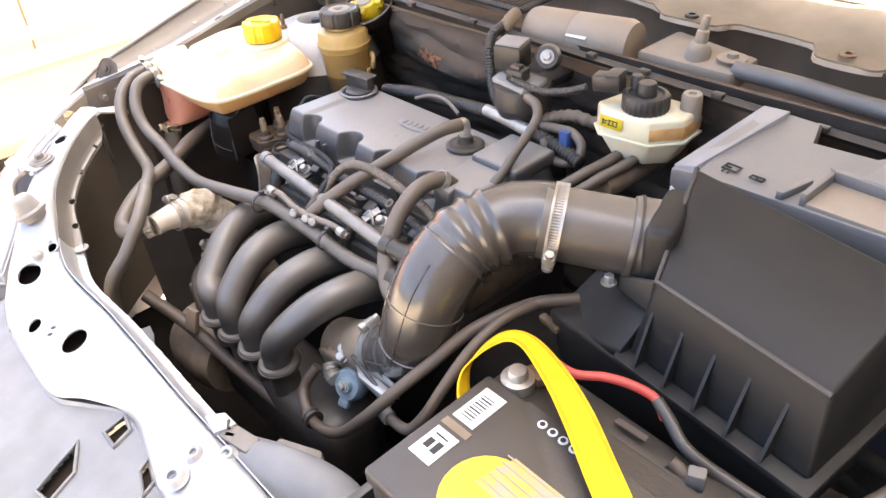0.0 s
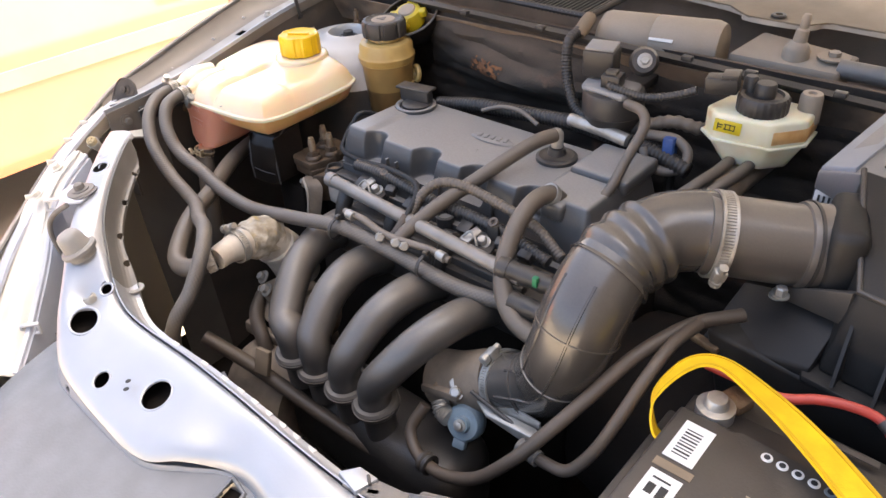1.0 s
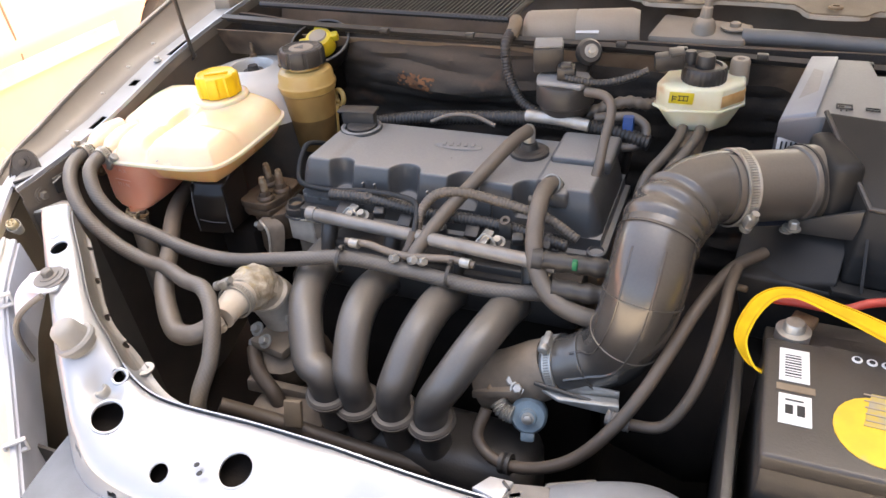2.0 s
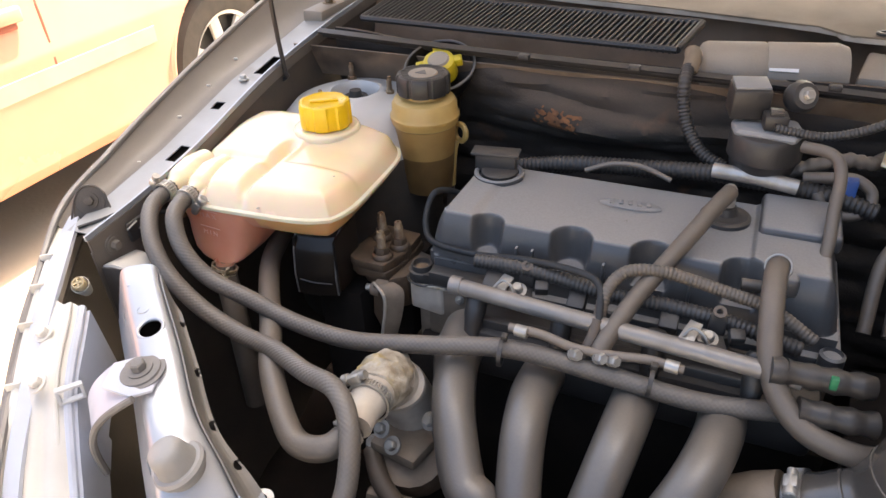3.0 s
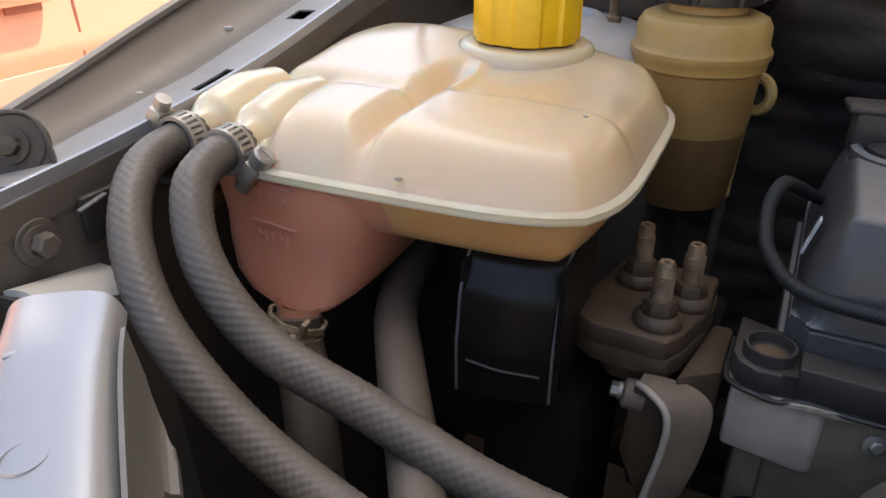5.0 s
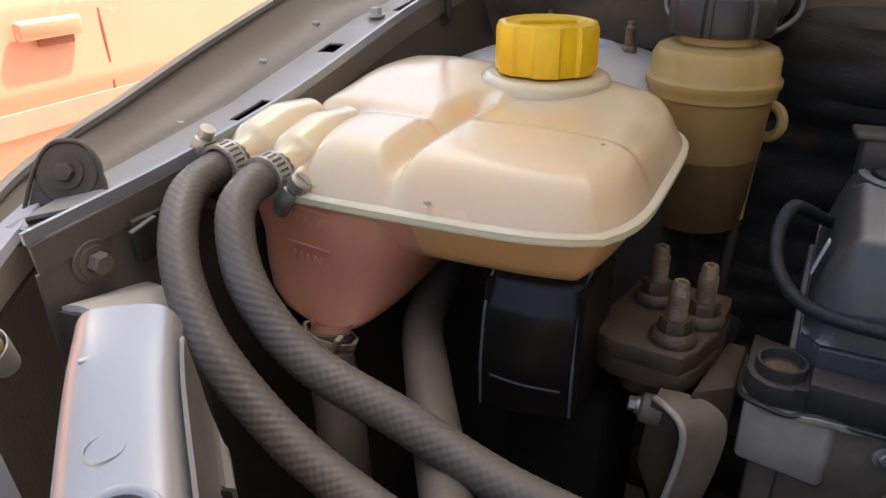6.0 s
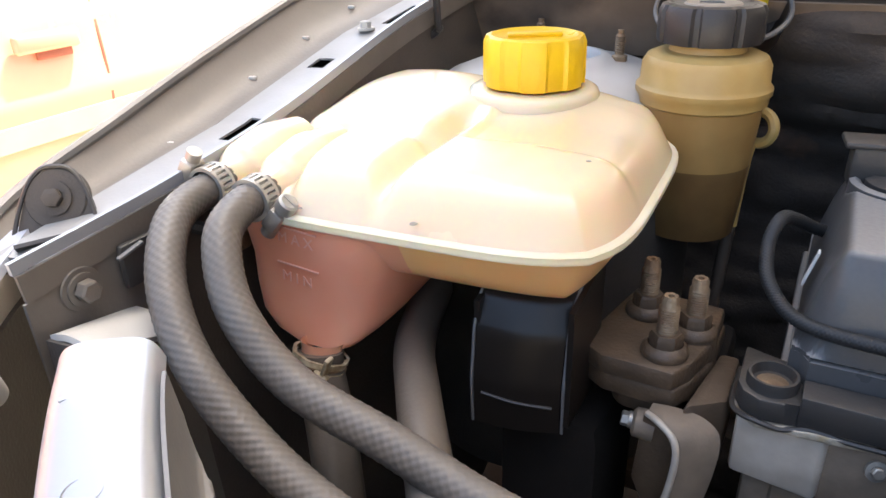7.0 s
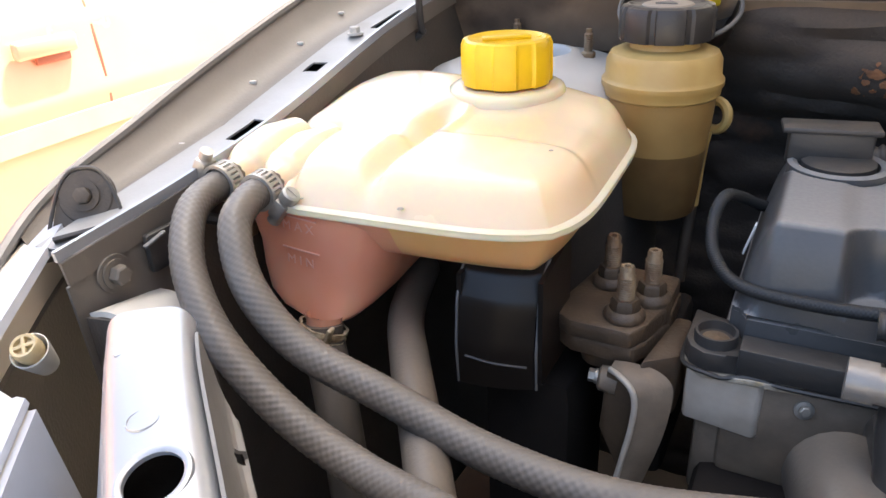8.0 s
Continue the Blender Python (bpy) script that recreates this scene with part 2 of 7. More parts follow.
MOUNT = mk("oily_iron_and_recess_shade", (0.105, 0.068, 0.040), (0.058, 0.038, 0.023), 0.5, scale=40, bump=0.25, dust=0.24, dustcol=(0.20, 0.135, 0.085))
# grime brown; on the sheet behind the headlamp it holds the shade
GRIME_SHADE = mk("grime_and_shade_brown", (0.055, 0.046, 0.038), (0.085, 0.068, 0.052), 0.7, scale=18, bump=0.3, dust=0.18, dustcol=(0.18, 0.14, 0.10), stain=(0.12, 0.085, 0.055), stain_at=0.62)
RIM = mk("bluish_white_plastic", (0.48, 0.51, 0.58), (0.42, 0.44, 0.50), 0.42, scale=14, bump=0.05, dust=0.25, dustcol=(0.42, 0.38, 0.33))
MILKY = mk("milky_lamp_plastic", (0.62, 0.60, 0.55), (0.52, 0.49, 0.43), 0.45, scale=12, bump=0.08, dust=0.3, dustcol=(0.5, 0.44, 0.36))
RUST_STAIN = mk("rust_brown_crust", (0.24, 0.105, 0.042), (0.12, 0.058, 0.030), 0.95, scale=60, bump=0.8)
YELLOWED = mk("yellowed_cream_plastic", (0.62, 0.51, 0.31), (0.50, 0.38, 0.19), 0.45, scale=60, bump=0.2, dust=0.2, stain=(0.30, 0.20, 0.09), stain_at=0.56)
GUTTER = mk("dirty_gutter_paint", (0.165, 0.145, 0.122), (0.125, 0.108, 0.09), 0.55, metal=0.1, scale=12, bump=0.1, dust=0.45, dustcol=(0.27, 0.225, 0.175), stain=(0.32, 0.285, 0.24), stain_at=0.64)
HANDLE = mk("dark_red_gap", (0.30, 0.085, 0.05), (0.24, 0.07, 0.04), 0.5, scale=20, bump=0.05)


# ---- mesh helpers ----


def vec(*a):
    return Vector(a)


def finish(bm, ob_name, material, origin, angle=38):
    bmesh.ops.recalc_face_normals(bm, faces=bm.faces)
    bmesh.ops.translate(bm, vec=-origin, verts=bm.verts)
    me = bpy.data.meshes.new(ob_name)
    bm.to_mesh(me)
    bm.free()
    me.polygons.foreach_set("use_smooth", [True] * len(me.polygons))
    me.set_sharp_from_angle(angle=radians(angle))
    me.materials.append(material)
    return me


BASE = {}


def thing(name, loc, label, category, group="", kind="", shift=(0, 0, 0)):
    """An Empty for a thing whose parts are given in plan coordinates; shift sets the whole thing off from them."""
    ob = new(name)
    ob.empty_display_size = 0.02
    BASE[ob.name] = Vector(loc)
    ob.location = Vector(loc) + Vector(shift)
    return tagged(ob, label, category, group, kind)


def root_of(ob):
    while ob.parent:
        ob = ob.parent
    return BASE.get(ob.name, Vector(ob.location))


def part(name, bm, material, parent, label="", angle=38):
    ob = new(name, finish(bm, name, material, root_of(parent), angle))
    ob.parent = parent
    return tagged(ob, label)


def solid(name, bm, material, label, category, group="", kind="", angle=38):
    xs = [v.co for v in bm.verts]
    lo = [min(c[i] for c in xs) for i in range(3)]
    hi = [max(c[i] for c in xs) for i in range(3)]
    o = vec((lo[0] + hi[0]) / 2, (lo[1] + hi[1]) / 2, lo[2])
    ob = new(name, finish(bm, name, material, o, angle))
    ob.location = o
    return tagged(ob, label, category, group, kind)


def put(bm, src, m=None):
    """Joins the bmesh src into bm, moved by m."""
    if m is not None:
        src.transform(m)
    me = bpy.data.meshes.new("tmp")
    src.to_mesh(me)
    src.free()
    bm.from_mesh(me)
    bpy.data.meshes.remove(me)
    return bm


def axis_m(origin, axis, spin=0.0):
    q = Vector(axis).normalized().to_track_quat("Z", "Y")
    return Matrix.Translation(origin) @ q.to_matrix().to_4x4() @ Matrix.Rotation(radians(spin), 4, "Z")


def box(cx, cy, cz, sx, sy, sz, bevel=0.003, seg=2, rot=0.0, m=None):
    bm = bmesh.new()
    bmesh.ops.create_cube(bm, size=1)
    bmesh.ops.scale(bm, vec=(sx, sy, sz), verts=bm.verts)
    if bevel:
        bmesh.ops.bevel(bm, geom=bm.edges[:], offset=bevel, segments=seg, affect="EDGES", profile=0.5)
    bm.transform(m if m is not None else pose(cx, cy, cz, 0, 0, rot))
    return bm


def prism(poly, z0, z1, bevel=0.004, seg=2, top=None):
    """A solid over the plan polygon; top: another polygon for the upper rim; z0 and z1 may be lists."""
    bm = bmesh.new()
    n = len(poly)
    top = top or poly
    z0 = z0 if isinstance(z0, (list, tuple)) else [z0] * n
    z1 = z1 if isinstance(z1, (list, tuple)) else [z1] * n
    a = [bm.verts.new((*p, z)) for p, z in zip(poly, z0)]
    b = [bm.verts.new((*p, z)) for p, z in zip(top, z1)]
    bm.faces.new(a[::-1])
    bm.faces.new(b)
    for i in range(n):
        bm.faces.new((a[i], a[(i + 1) % n], b[(i + 1) % n], b[i]))
    if bevel:
        bmesh.ops.bevel(bm, geom=bm.edges[:], offset=bevel, segments=seg, affect="EDGES", profile=0.5)
    return bm


def lathe(profile, n=32, m=None, wob=None):
    """Turns (r, z) round the z axis; wob(angle, r, z) may change the radius."""
    bm = bmesh.new()
    rings = []
    for r, z in profile:
        if r < 1e-5:
            rings.append([bm.verts.new((0, 0, z))])
            continue
        ring = []
        for i in range(n):
            a = 2 * math.pi * i / n
            q = wob(a, r, z) if wob else r
            ring.append(bm.verts.new((q * math.cos(a), q * math.sin(a), z)))
        rings.append(ring)
    for p, q in zip(rings, rings[1:]):
        for i in range(n):
            j = (i + 1) % n
            if len(p) == 1 and len(q) == 1:
                continue
            if len(p) == 1:
                bm.faces.new((p[0], q[i], q[j]))
            elif len(q) == 1:
                bm.faces.new((p[i], p[j], q[0]))
            else:
                bm.faces.new((p[i], p[j], q[j], q[i]))
    if m is not None:
        bm.transform(m)
    return bm


def spline(pts, per=8):
    """A smooth line through the points."""
    P = [Vector(p) for p in pts]
    P = [P[0] * 2 - P[1]] + P + [P[-1] * 2 - P[-2]]
    out = []
    for i in range(1, len(P) - 2):
        a, b, c, d = P[i - 1:i + 3]
        for k in range(per):
            t = k / per
            out.append(0.5 * (2 * b + (c - a) * t + (2 * a - 5 * b + 4 * c - d) * t * t + (3 * b - a - 3 * c + d) * t ** 3))
    return out + [P[-2]]


def tube(pts, r, n=14, per=8, radii=None, ridge=None, hollow=False, flat=1.0):
    """A round tube along a smooth line. radii: one for each point. ridge: (pitch, height) of rings round it."""
    line = spline(pts, per)
    if ridge:
        fine = [line[0]]
        step = ridge[0] / 5
        for a, b in zip(line, line[1:]):
            k = max(1, int((b - a).length / step))
            fine += [a.lerp(b, (i + 1) / k) for i in range(k)]
        line = fine
    bm = bmesh.new()
    tang = [(line[min(i + 1, len(line) - 1)] - line[max(i - 1, 0)]).normalized() for i in range(len(line))]
    side = tang[0].orthogonal().normalized()
    rings, run = [], 0.0
    for i, (p, t) in enumerate(zip(line, tang)):
        side = (side - t * side.dot(t)).normalized()
        up = t.cross(side)
        if i:
            run += (p - line[i - 1]).length
        rr = r
        if radii:
            f = i / (len(line) - 1) * (len(radii) - 1)
            k = min(int(f), len(radii) - 2)
            rr = radii[k] + (radii[k + 1] - radii[k]) * (f - k)
        if ridge:
            rr += ridge[1] * (0.5 + 0.5 * math.cos(2 * math.pi * run / ridge[0]))
        rings.append([bm.verts.new(p + side * (rr * math.cos(2 * math.pi * j / n)) + up * (rr * flat * math.sin(2 * math.pi * j / n))) for j in range(n)])
    for a, b in zip(rings, rings[1:]):
        for j in range(n):
            bm.faces.new((a[j], a[(j + 1) % n], b[(j + 1) % n], b[j]))
    bm.faces.new(rings[0][::-1])
    bm.faces.new(rings[-1])
    return bm


def ribbon(pts, widths, thick, across, per=8):
    """A flat band along a smooth line; across: one direction of its width for each point."""
    line = spline(pts, per)
    bm = bmesh.new()
    rings = []
    for i, p in enumerate(line):
        f = i / (len(line) - 1) * (len(pts) - 1)
        k = min(int(f), len(pts) - 2)
        w = Vector(across[k]).lerp(Vector(across[k + 1]), f - k).normalized()
        t = (line[min(i + 1, len(line) - 1)] - line[max(i - 1, 0)]).normalized()
        w = (w - t * w.dot(t)).normalized()
        u = t.cross(w) * thick / 2
        h = w * (widths[k] + (widths[k + 1] - widths[k]) * (f - k)) / 2
        rings.append([bm.verts.new(p + q) for q in (h + u, -h + u, -h - u, h - u)])
    for a, b in zip(rings, rings[1:]):
        for j in range(4):
            bm.faces.new((a[j], a[(j + 1) % 4], b[(j + 1) % 4], b[j]))
    bm.faces.new(rings[0][::-1])
    bm.faces.new(rings[-1])
    return bm


def sheet(place, nu, nv, thick=0.002, keep=None):
    """A sheet from place(u, v), u and v from 0 to 1, with thickness downwards along its normal. keep(p): whether a cell stays."""
    bm = bmesh.new()
    g = [[bm.verts.new(place(i / nu, j / nv)) for j in range(nv + 1)] for i in range(nu + 1)]
    for i in range(nu):
        for j in range(nv):
            q = (g[i][j], g[i + 1][j], g[i + 1][j + 1], g[i][j + 1])
            if keep is None or keep(sum((v.co for v in q), Vector()) / 4):
                bm.faces.new(q)
    loose = [v for v in bm.verts if not v.link_faces]
    bmesh.ops.delete(bm, geom=loose, context="VERTS")
    bmesh.ops.recalc_face_normals(bm, faces=bm.faces)
    if thick:
        bmesh.ops.solidify(bm, geom=bm.faces[:], thickness=thick)
    return bm


def hex_bolt(m, r=0.006, h=0.006, washer=0.0095, stud=0.0):
    bm = bmesh.new()
    put(bm, lathe([(0, 0), (washer, 0), (washer, 0.0018), (r * 0.98, 0.002)], 20))
    put(bm, lathe([(r, 0.002), (r, 0.002 + h * 0.85), (r * 0.8, 0.002 + h), (0, 0.002 + h)], 6))
    if stud:
        prof = []
        z = h + 0.002
        while z < h + stud:
            prof += [(r * 0.62, z), (r * 0.5, z + 0.0008)]
            z += 0.0016
        put(bm, lathe(prof + [(r * 0.4, z), (r * 0.4, z + 0.003), (0, z + 0.003)], 12))
    bm.transform(m)
    return bm


def interp(table, x):
    if x <= table[0][0]:
        return table[0][1]
    for (a, p), (b, q) in zip(table, table[1:]):
        if x <= b:
            return p + (q - p) * (x - a) / (b - a)
    return table[-1][1]


def smooth(a, b, x):
    t = max(0.0, min(1.0, (x - a) / (b - a)))
    return t * t * (3 - 2 * t)


def worm_clamp(parent, at, axis, r, spin=0.0, material=None, label="zinc-plated worm-drive clamp band", width=0.011):
    """A slotted band with its screw and housing, as parts of the hose."""
    m = axis_m(at, axis, spin)
    w = width / 2
    count = max(22, int(r * 2300))
    prof = [(r, -w), (r + 0.0022, -w), (r + 0.0022, -w * 0.62), (r + 0.0021, -w * 0.6), (r + 0.0021, w * 0.6), (r + 0.0022, w * 0.62), (r + 0.0022, w), (r, w)]
    bm = lathe(prof, count * 4, m=m, wob=lambda a, q, z: q - 0.0017 if abs(z) < w * 0.61 and (a * count / (2 * math.pi) + 0.01) % 1 > 0.66 else q)
    band = part("clamp_band", bm, material or STEEL, parent, label)
    part("band_slots", lathe([(r + 0.0001, -w * 0.9), (r + 0.0008, -w * 0.9), (r + 0.0008, w * 0.9), (r + 0.0001, w * 0.9)], 60, m=m), SEAL, band)
    bm = box(0, 0, 0, 0.009, 0.013, 0.012, 0.002, m=Matrix.Translation((r + 0.006, 0, 0)))
    put(bm, lathe([(0, -0.012), (0.0042, -0.012), (0.0042, 0.008), (0.0058, 0.008), (0.0058, 0.0135), (0.0045, 0.0145), (0, 0.0145)], 16,
                  m=axis_m((r + 0.0065, 0, 0), (0, 1, 0))))
    put(bm, box(0, 0, 0, 0.008, 0.0012, 0.0012, 0, m=Matrix.Translation((r + 0.0065, 0.0145, 0))))
    bm.transform(m)
    part("clamp_screw", bm, material or STEEL, band)
    return band


def lettering(text, size, m, depth=0.0006):
    """Raised letters of the built-in font as a bmesh, centred, placed by m."""
    cu = bpy.data.curves.new("letters", "FONT")
    cu.body, cu.size, cu.extrude, cu.align_x, cu.align_y = text, size, depth, "CENTER", "CENTER"
    ob = bpy.data.objects.new("letters", cu)
    me = bpy.data.meshes.new_from_object(ob)
    bm = bmesh.new()
    bm.from_mesh(me)
    bpy.data.objects.remove(ob)
    bpy.data.curves.remove(cu)
    bpy.data.meshes.remove(me)
    bm.transform(m)
    return bm

# ---- large structure ----
bm = bmesh.new()
bmesh.ops.create_grid(bm, x_segments=40, y_segments=40, size=120)
for v in bm.verts:
    v.co.z = -0.002
solid("ground", bm, GROUND, "dry sandy yard ground in bright sun", "ground", kind="structure")


# unseen wall added on the battery side to cut light from the right
solid("light_blocker_east", box(1.62, 1.2, 1.6, 0.2, 7.5, 3.2, 0.01), WALL, "unseen plain grey wall added to block light from the right", "wall", kind="structure")


def rail_z(y):
    return interp([(-0.45, 0.80), (-0.19, 0.872), (0.0, 0.902), (0.15, 0.938), (0.35, 0.968), (0.6, 0.99)], y)


def fender_edge(y):
    """The outer upper edge of the wing: x and z."""
    x = interp([(-0.60, -0.42), (-0.55, -0.47), (-0.42, -0.565), (-0.33, -0.63), (-0.25, -0.69), (-0.18, -0.735), (-0.13, -0.757), (0.05, -0.768), (0.6, -0.79)], y)
    z = interp([(-0.60, 0.71), (-0.55, 0.74), (-0.42, 0.80), (-0.33, 0.83), (-0.25, 0.85), (-0.18, 0.868), (-0.13, 0.884), (-0.05, 0.907), (0.11, 0.950), (0.34, 1.0), (0.6, 1.03)], y)
    return x, z


def wing_outer(u, v):
    y = -0.60 + 1.2 * u
    x, z = fender_edge(y)
    w = v * 0.55
    return x - 0.012 * min(1, w / 0.02) - 0.07 * math.sin(min(w, 0.4) / 0.4 * 1.57), y, z - w


wing = thing("front_wing", (-0.76, 0, 0.30), "dusty silver front wing with slotted inner rail, beside the engine bay", "car wing", shift=(-0.013, 0.014, -0.006))
part("wing_skin", sheet(wing_outer, 60, 20, 0.0012), PAINT, wing)
# rolled edge of the skin
part("wing_lip", tube([(*fender_edge(y)[:1], y, fender_edge(y)[1]) for y in (-0.6, -0.45, -0.3, -0.2, -0.13, -0.05, 0.05, 0.2, 0.4, 0.6)], 0.004, 8), PAINT_DIRTY_SHADED, wing)


def wing_inner(u, v):
    """The slope from the outer edge down to the inner rail."""
    y = -0.16 + 0.76 * u
    x, z = fender_edge(y)
    x1, z1 = -0.722, rail_z(y) - 0.004
    d = 0.010 * math.sin(v * math.pi)
    return x + (x1 - x) * v, y, z + (z1 - z) * v - d


part("wing_gutter", sheet(wing_inner, 50, 8, 0.0012), GUTTER, wing, "dirty grey-brown gutter")

SLOTS = [(-0.692, -0.008, 0.0085, 0.018), (-0.703, 0.092, 0.006, 0.008), (-0.691, 0.200, 0.010, 0.026)]


def rail_top(u, v):
    y = -0.165 + 0.765 * u
    return -0.722 + 0.060 * v, y, rail_z(y) - 0.004 + 0.002 * math.sin(v * 3.1)


def rail_keep(p):
    return not any(abs(p.x - x) < a and abs(p.y - y) < b for x, y, a, b in SLOTS)


part("inner_rail", sheet(rail_top, 190, 16, 0.0015, rail_keep), RAIL, wing)
# near-black sheet added below the slots, standing for the shade in them
part("slot_shade", sheet(lambda u, v: (-0.724 + 0.060 * v, -0.16 + 0.75 * u, rail_z(-0.16 + 0.75 * u) - 0.011), 30, 2, 0.001), SHADEBLACK, wing)
flange = ribbon([(-0.661, -0.192, 0.889), (-0.661, -0.1, 0.898), (-0.661, 0.0, 0.914), (-0.661, 0.15, 0.949), (-0.658, 0.3, 0.972), (-0.655, 0.5, 0.990)],
                [0.006] * 6, 0.0025, [(0, 0, 1)] * 6)
part("rail_flange", flange, PAINT, wing, "bare bright-edged sheet flange")
part("flange_wall", ribbon([(-0.6605, -0.190, 0.878), (-0.6605, -0.1, 0.887), (-0.6605, 0.0, 0.903), (-0.6605, 0.15, 0.938), (-0.6575, 0.3, 0.961), (-0.6545, 0.5, 0.979)], [0.014] * 6, 0.002, [(0, 0, 1)] * 6), GUTTER, wing)


def inner_wing(u, v):
    y = -0.19 + 0.75 * u
    z = rail_z(y) - 0.002 - 0.5 * v
    return -0.663 + 0.03 * v + 0.004 * math.sin(y * 40) * v, y, z


# one panel in two tones: dark behind y -0.115, paler before it
part("inner_panel", sheet(inner_wing, 30, 20, 0.002, lambda p: p.y > -0.115), GRIME_SHADE, wing, "dark brown inner panel")
part("inner_panel", sheet(inner_wing, 30, 20, 0.002, lambda p: p.y <= -0.115), GUTTER, wing, "paler front of the inner panel")
for y, x in ((0.152, -0.701), (0.40, -0.70)):
    part("bolt", hex_bolt(pose(x, y, rail_z(y) - 0.001, 0, 0, 20), 0.0046, 0.005, 0.0070), MILKY, wing)
for y, z, material in ((-0.163, 0.866, GUTTER), (-0.06, 0.85, RUSTY)):
    bolt = part("bolt", hex_bolt(axis_m((-0.659, y, z), (1, 0, 0)), 0.0058, 0.006, 0.0085), material, wing)
    part("washer", lathe([(0.006, 0.0), (0.006, 0.0009), (0.0108, 0.0009), (0.0112, 0.0)], 32, m=axis_m((-0.6595, y, z), (1, 0, 0))), material, bolt)
part("clip_plate", box(-0.656, -0.126, 0.868, 0.005, 0.032, 0.024, 0.002, rot=0), GREYBLACK, wing)
for dy, dz in ((-0.012, 0.009), (0.004, 0.002)):
    part("clip_tongue", box(0, 0, 0, 0.003, 0.016, 0.0016, 0.0005, m=pose(-0.652, -0.126 + dy, 0.868 + dz, 12, 0, 0)), FUSE, wing)
# clip inside the inner panel
part("clip", tube([(-0.655, -0.095, 0.872), (-0.645, -0.085, 0.868), (-0.643, -0.07, 0.872), (-0.65, -0.06, 0.876)], 0.004, 8), BLACK, wing)
for y in (-0.11, -0.03, 0.06, 0.13, 0.2):
    x, z = fender_edge(y)
    part("spot_weld", box(x + 0.026, y, z - 0.0225, 0.006, 0.0030, 0.003, 0.001, rot=20), MILKY, wing)

# bracket with rubber bush at the wing's front corner
br = thing("bush_bracket", (-0.72, -0.13, 0.85), "dark rubber-bushed bracket bolted to the wing rail", "bracket", shift=(0.000, 0.003, 0.0035))
mb = axis_m((-0.735, -0.113, 0.878), (0.45, -0.75, 0.45)) @ Matrix.Scale(0.82, 4)
part("bracket_plate", prism([(-0.755, -0.140), (-0.735, -0.155), (-0.700, -0.085), (-0.725, -0.075)], 0.850, 0.856, 0.001), PAINT_DIRTY_SHADED, br)
bm = lathe([(0, -0.004), (0.0205, -0.004), (0.0215, -0.002), (0.0215, 0.002), (0.0195, 0.004), (0.015, 0.0045), (0, 0.0045)], 36, m=mb)
put(bm, prism([(-0.0215, 0), (0.0215, 0), (0.034, -0.040), (-0.030, -0.040)], -0.004, 0.003, 0.0012), mb @ pose(0, 0, 0, 0, 0, 0))
part("bush_plate", bm, GRIME_SHADE, br, "grimy brown rounded plate")
part("plate_edge", tube([tuple(mb @ Vector(q)) for q in ((-0.031, -0.040, 0.004), (-0.022, 0.0, 0.004), (-0.012, 0.018, 0.004), (0, 0.0215, 0.004), (0.012, 0.018, 0.004), (0.022, 0.0, 0.004), (0.034, -0.040, 0.004))], 0.0012, 6), GREYBLACK, br)
part("bolt", hex_bolt(mb @ pose(0, 0, 0.0045), 0.0065, 0.005, 0.0115), GRIME_SHADE, br)
part("strut", ribbon([(-0.722, -0.150, 0.866), (-0.705, -0.125, 0.868), (-0.690, -0.098, 0.872)], [0.010] * 3, 0.002, [(0.6, -0.2, 0.5)] * 3), GREYBLACK, br)

# far wing on the battery side, plain
far = thing("front_wing", (0.70, 0, 0.30), "plain silver wing panel closing the bay beyond the battery", "car wing")
part("inner_panel", sheet(lambda u, v: (0.66 + 0.03 * v, -0.45 + 1.05 * u, 0.92 + 0.1 * u - 0.55 * v), 20, 12, 0.003), PAINT_DIRTY_SHADED, far)
part("wing_skin", sheet(lambda u, v: (0.78 + 0.06 * math.sin(v * 1.5), -0.60 + 1.2 * u, 0.86 + 0.16 * u - 0.5 * v * v), 20, 12, 0.002), PAINT, far)
part("inner_rail", sheet(lambda u, v: (0.66 + 0.12 * v, -0.45 + 1.05 * u, 0.915 + 0.1 * u), 20, 4, 0.002), PAINT_DIRTY_SHADED, far)

# undertray and lower darkness
# the rest of the car behind the windscreen, plain; unseen, added to cast its shadow
cabin = thing("car_cabin", (0, 1.8, 0.2), "plain silver cabin of the car behind the windscreen", "car body", kind="structure")
part("roof", sheet(lambda u, v: (-0.62 + 1.24 * u, 1.22 + 1.9 * v, 1.46 + 0.03 * math.sin(3.14 * u)), 16, 8, 0.01), PAINT, cabin)
for s in (-1, 1):
    part("side", sheet(lambda u, v, s=s: (s * interp([(0.2, 0.80), (0.7, 0.86), (0.95, 0.80), (1.47, 0.62)], 0.2 + 1.27 * v), interp([(0.2, 0.55), (0.98, 0.55), (1.47, 1.22)], 0.2 + 1.27 * v) + u * 2.5, 0.2 + 1.27 * v), 12, 16, 0.01), PAINT, cabin)
# near-black sheet added where only shade lies below the engine
solid("undertray", sheet(lambda u, v: (-0.80 + 1.56 * u, -0.75 + 1.35 * v, 0.34 + 0.01 * math.sin(u * 31) * math.sin(v * 23)), 30, 24, 0.006), SHADEBLACK,
      "near-black sheet added for the shade below the engine", "undertray", kind="structure")
solid("front_closing_panel", sheet(lambda u, v: (-0.62 + 1.28 * u, -0.40 - 0.05 * v, 0.700 - 0.36 * v), 24, 12, 0.004), BLACK,
      "black radiator pack behind the front panel", "radiator", kind="structure")


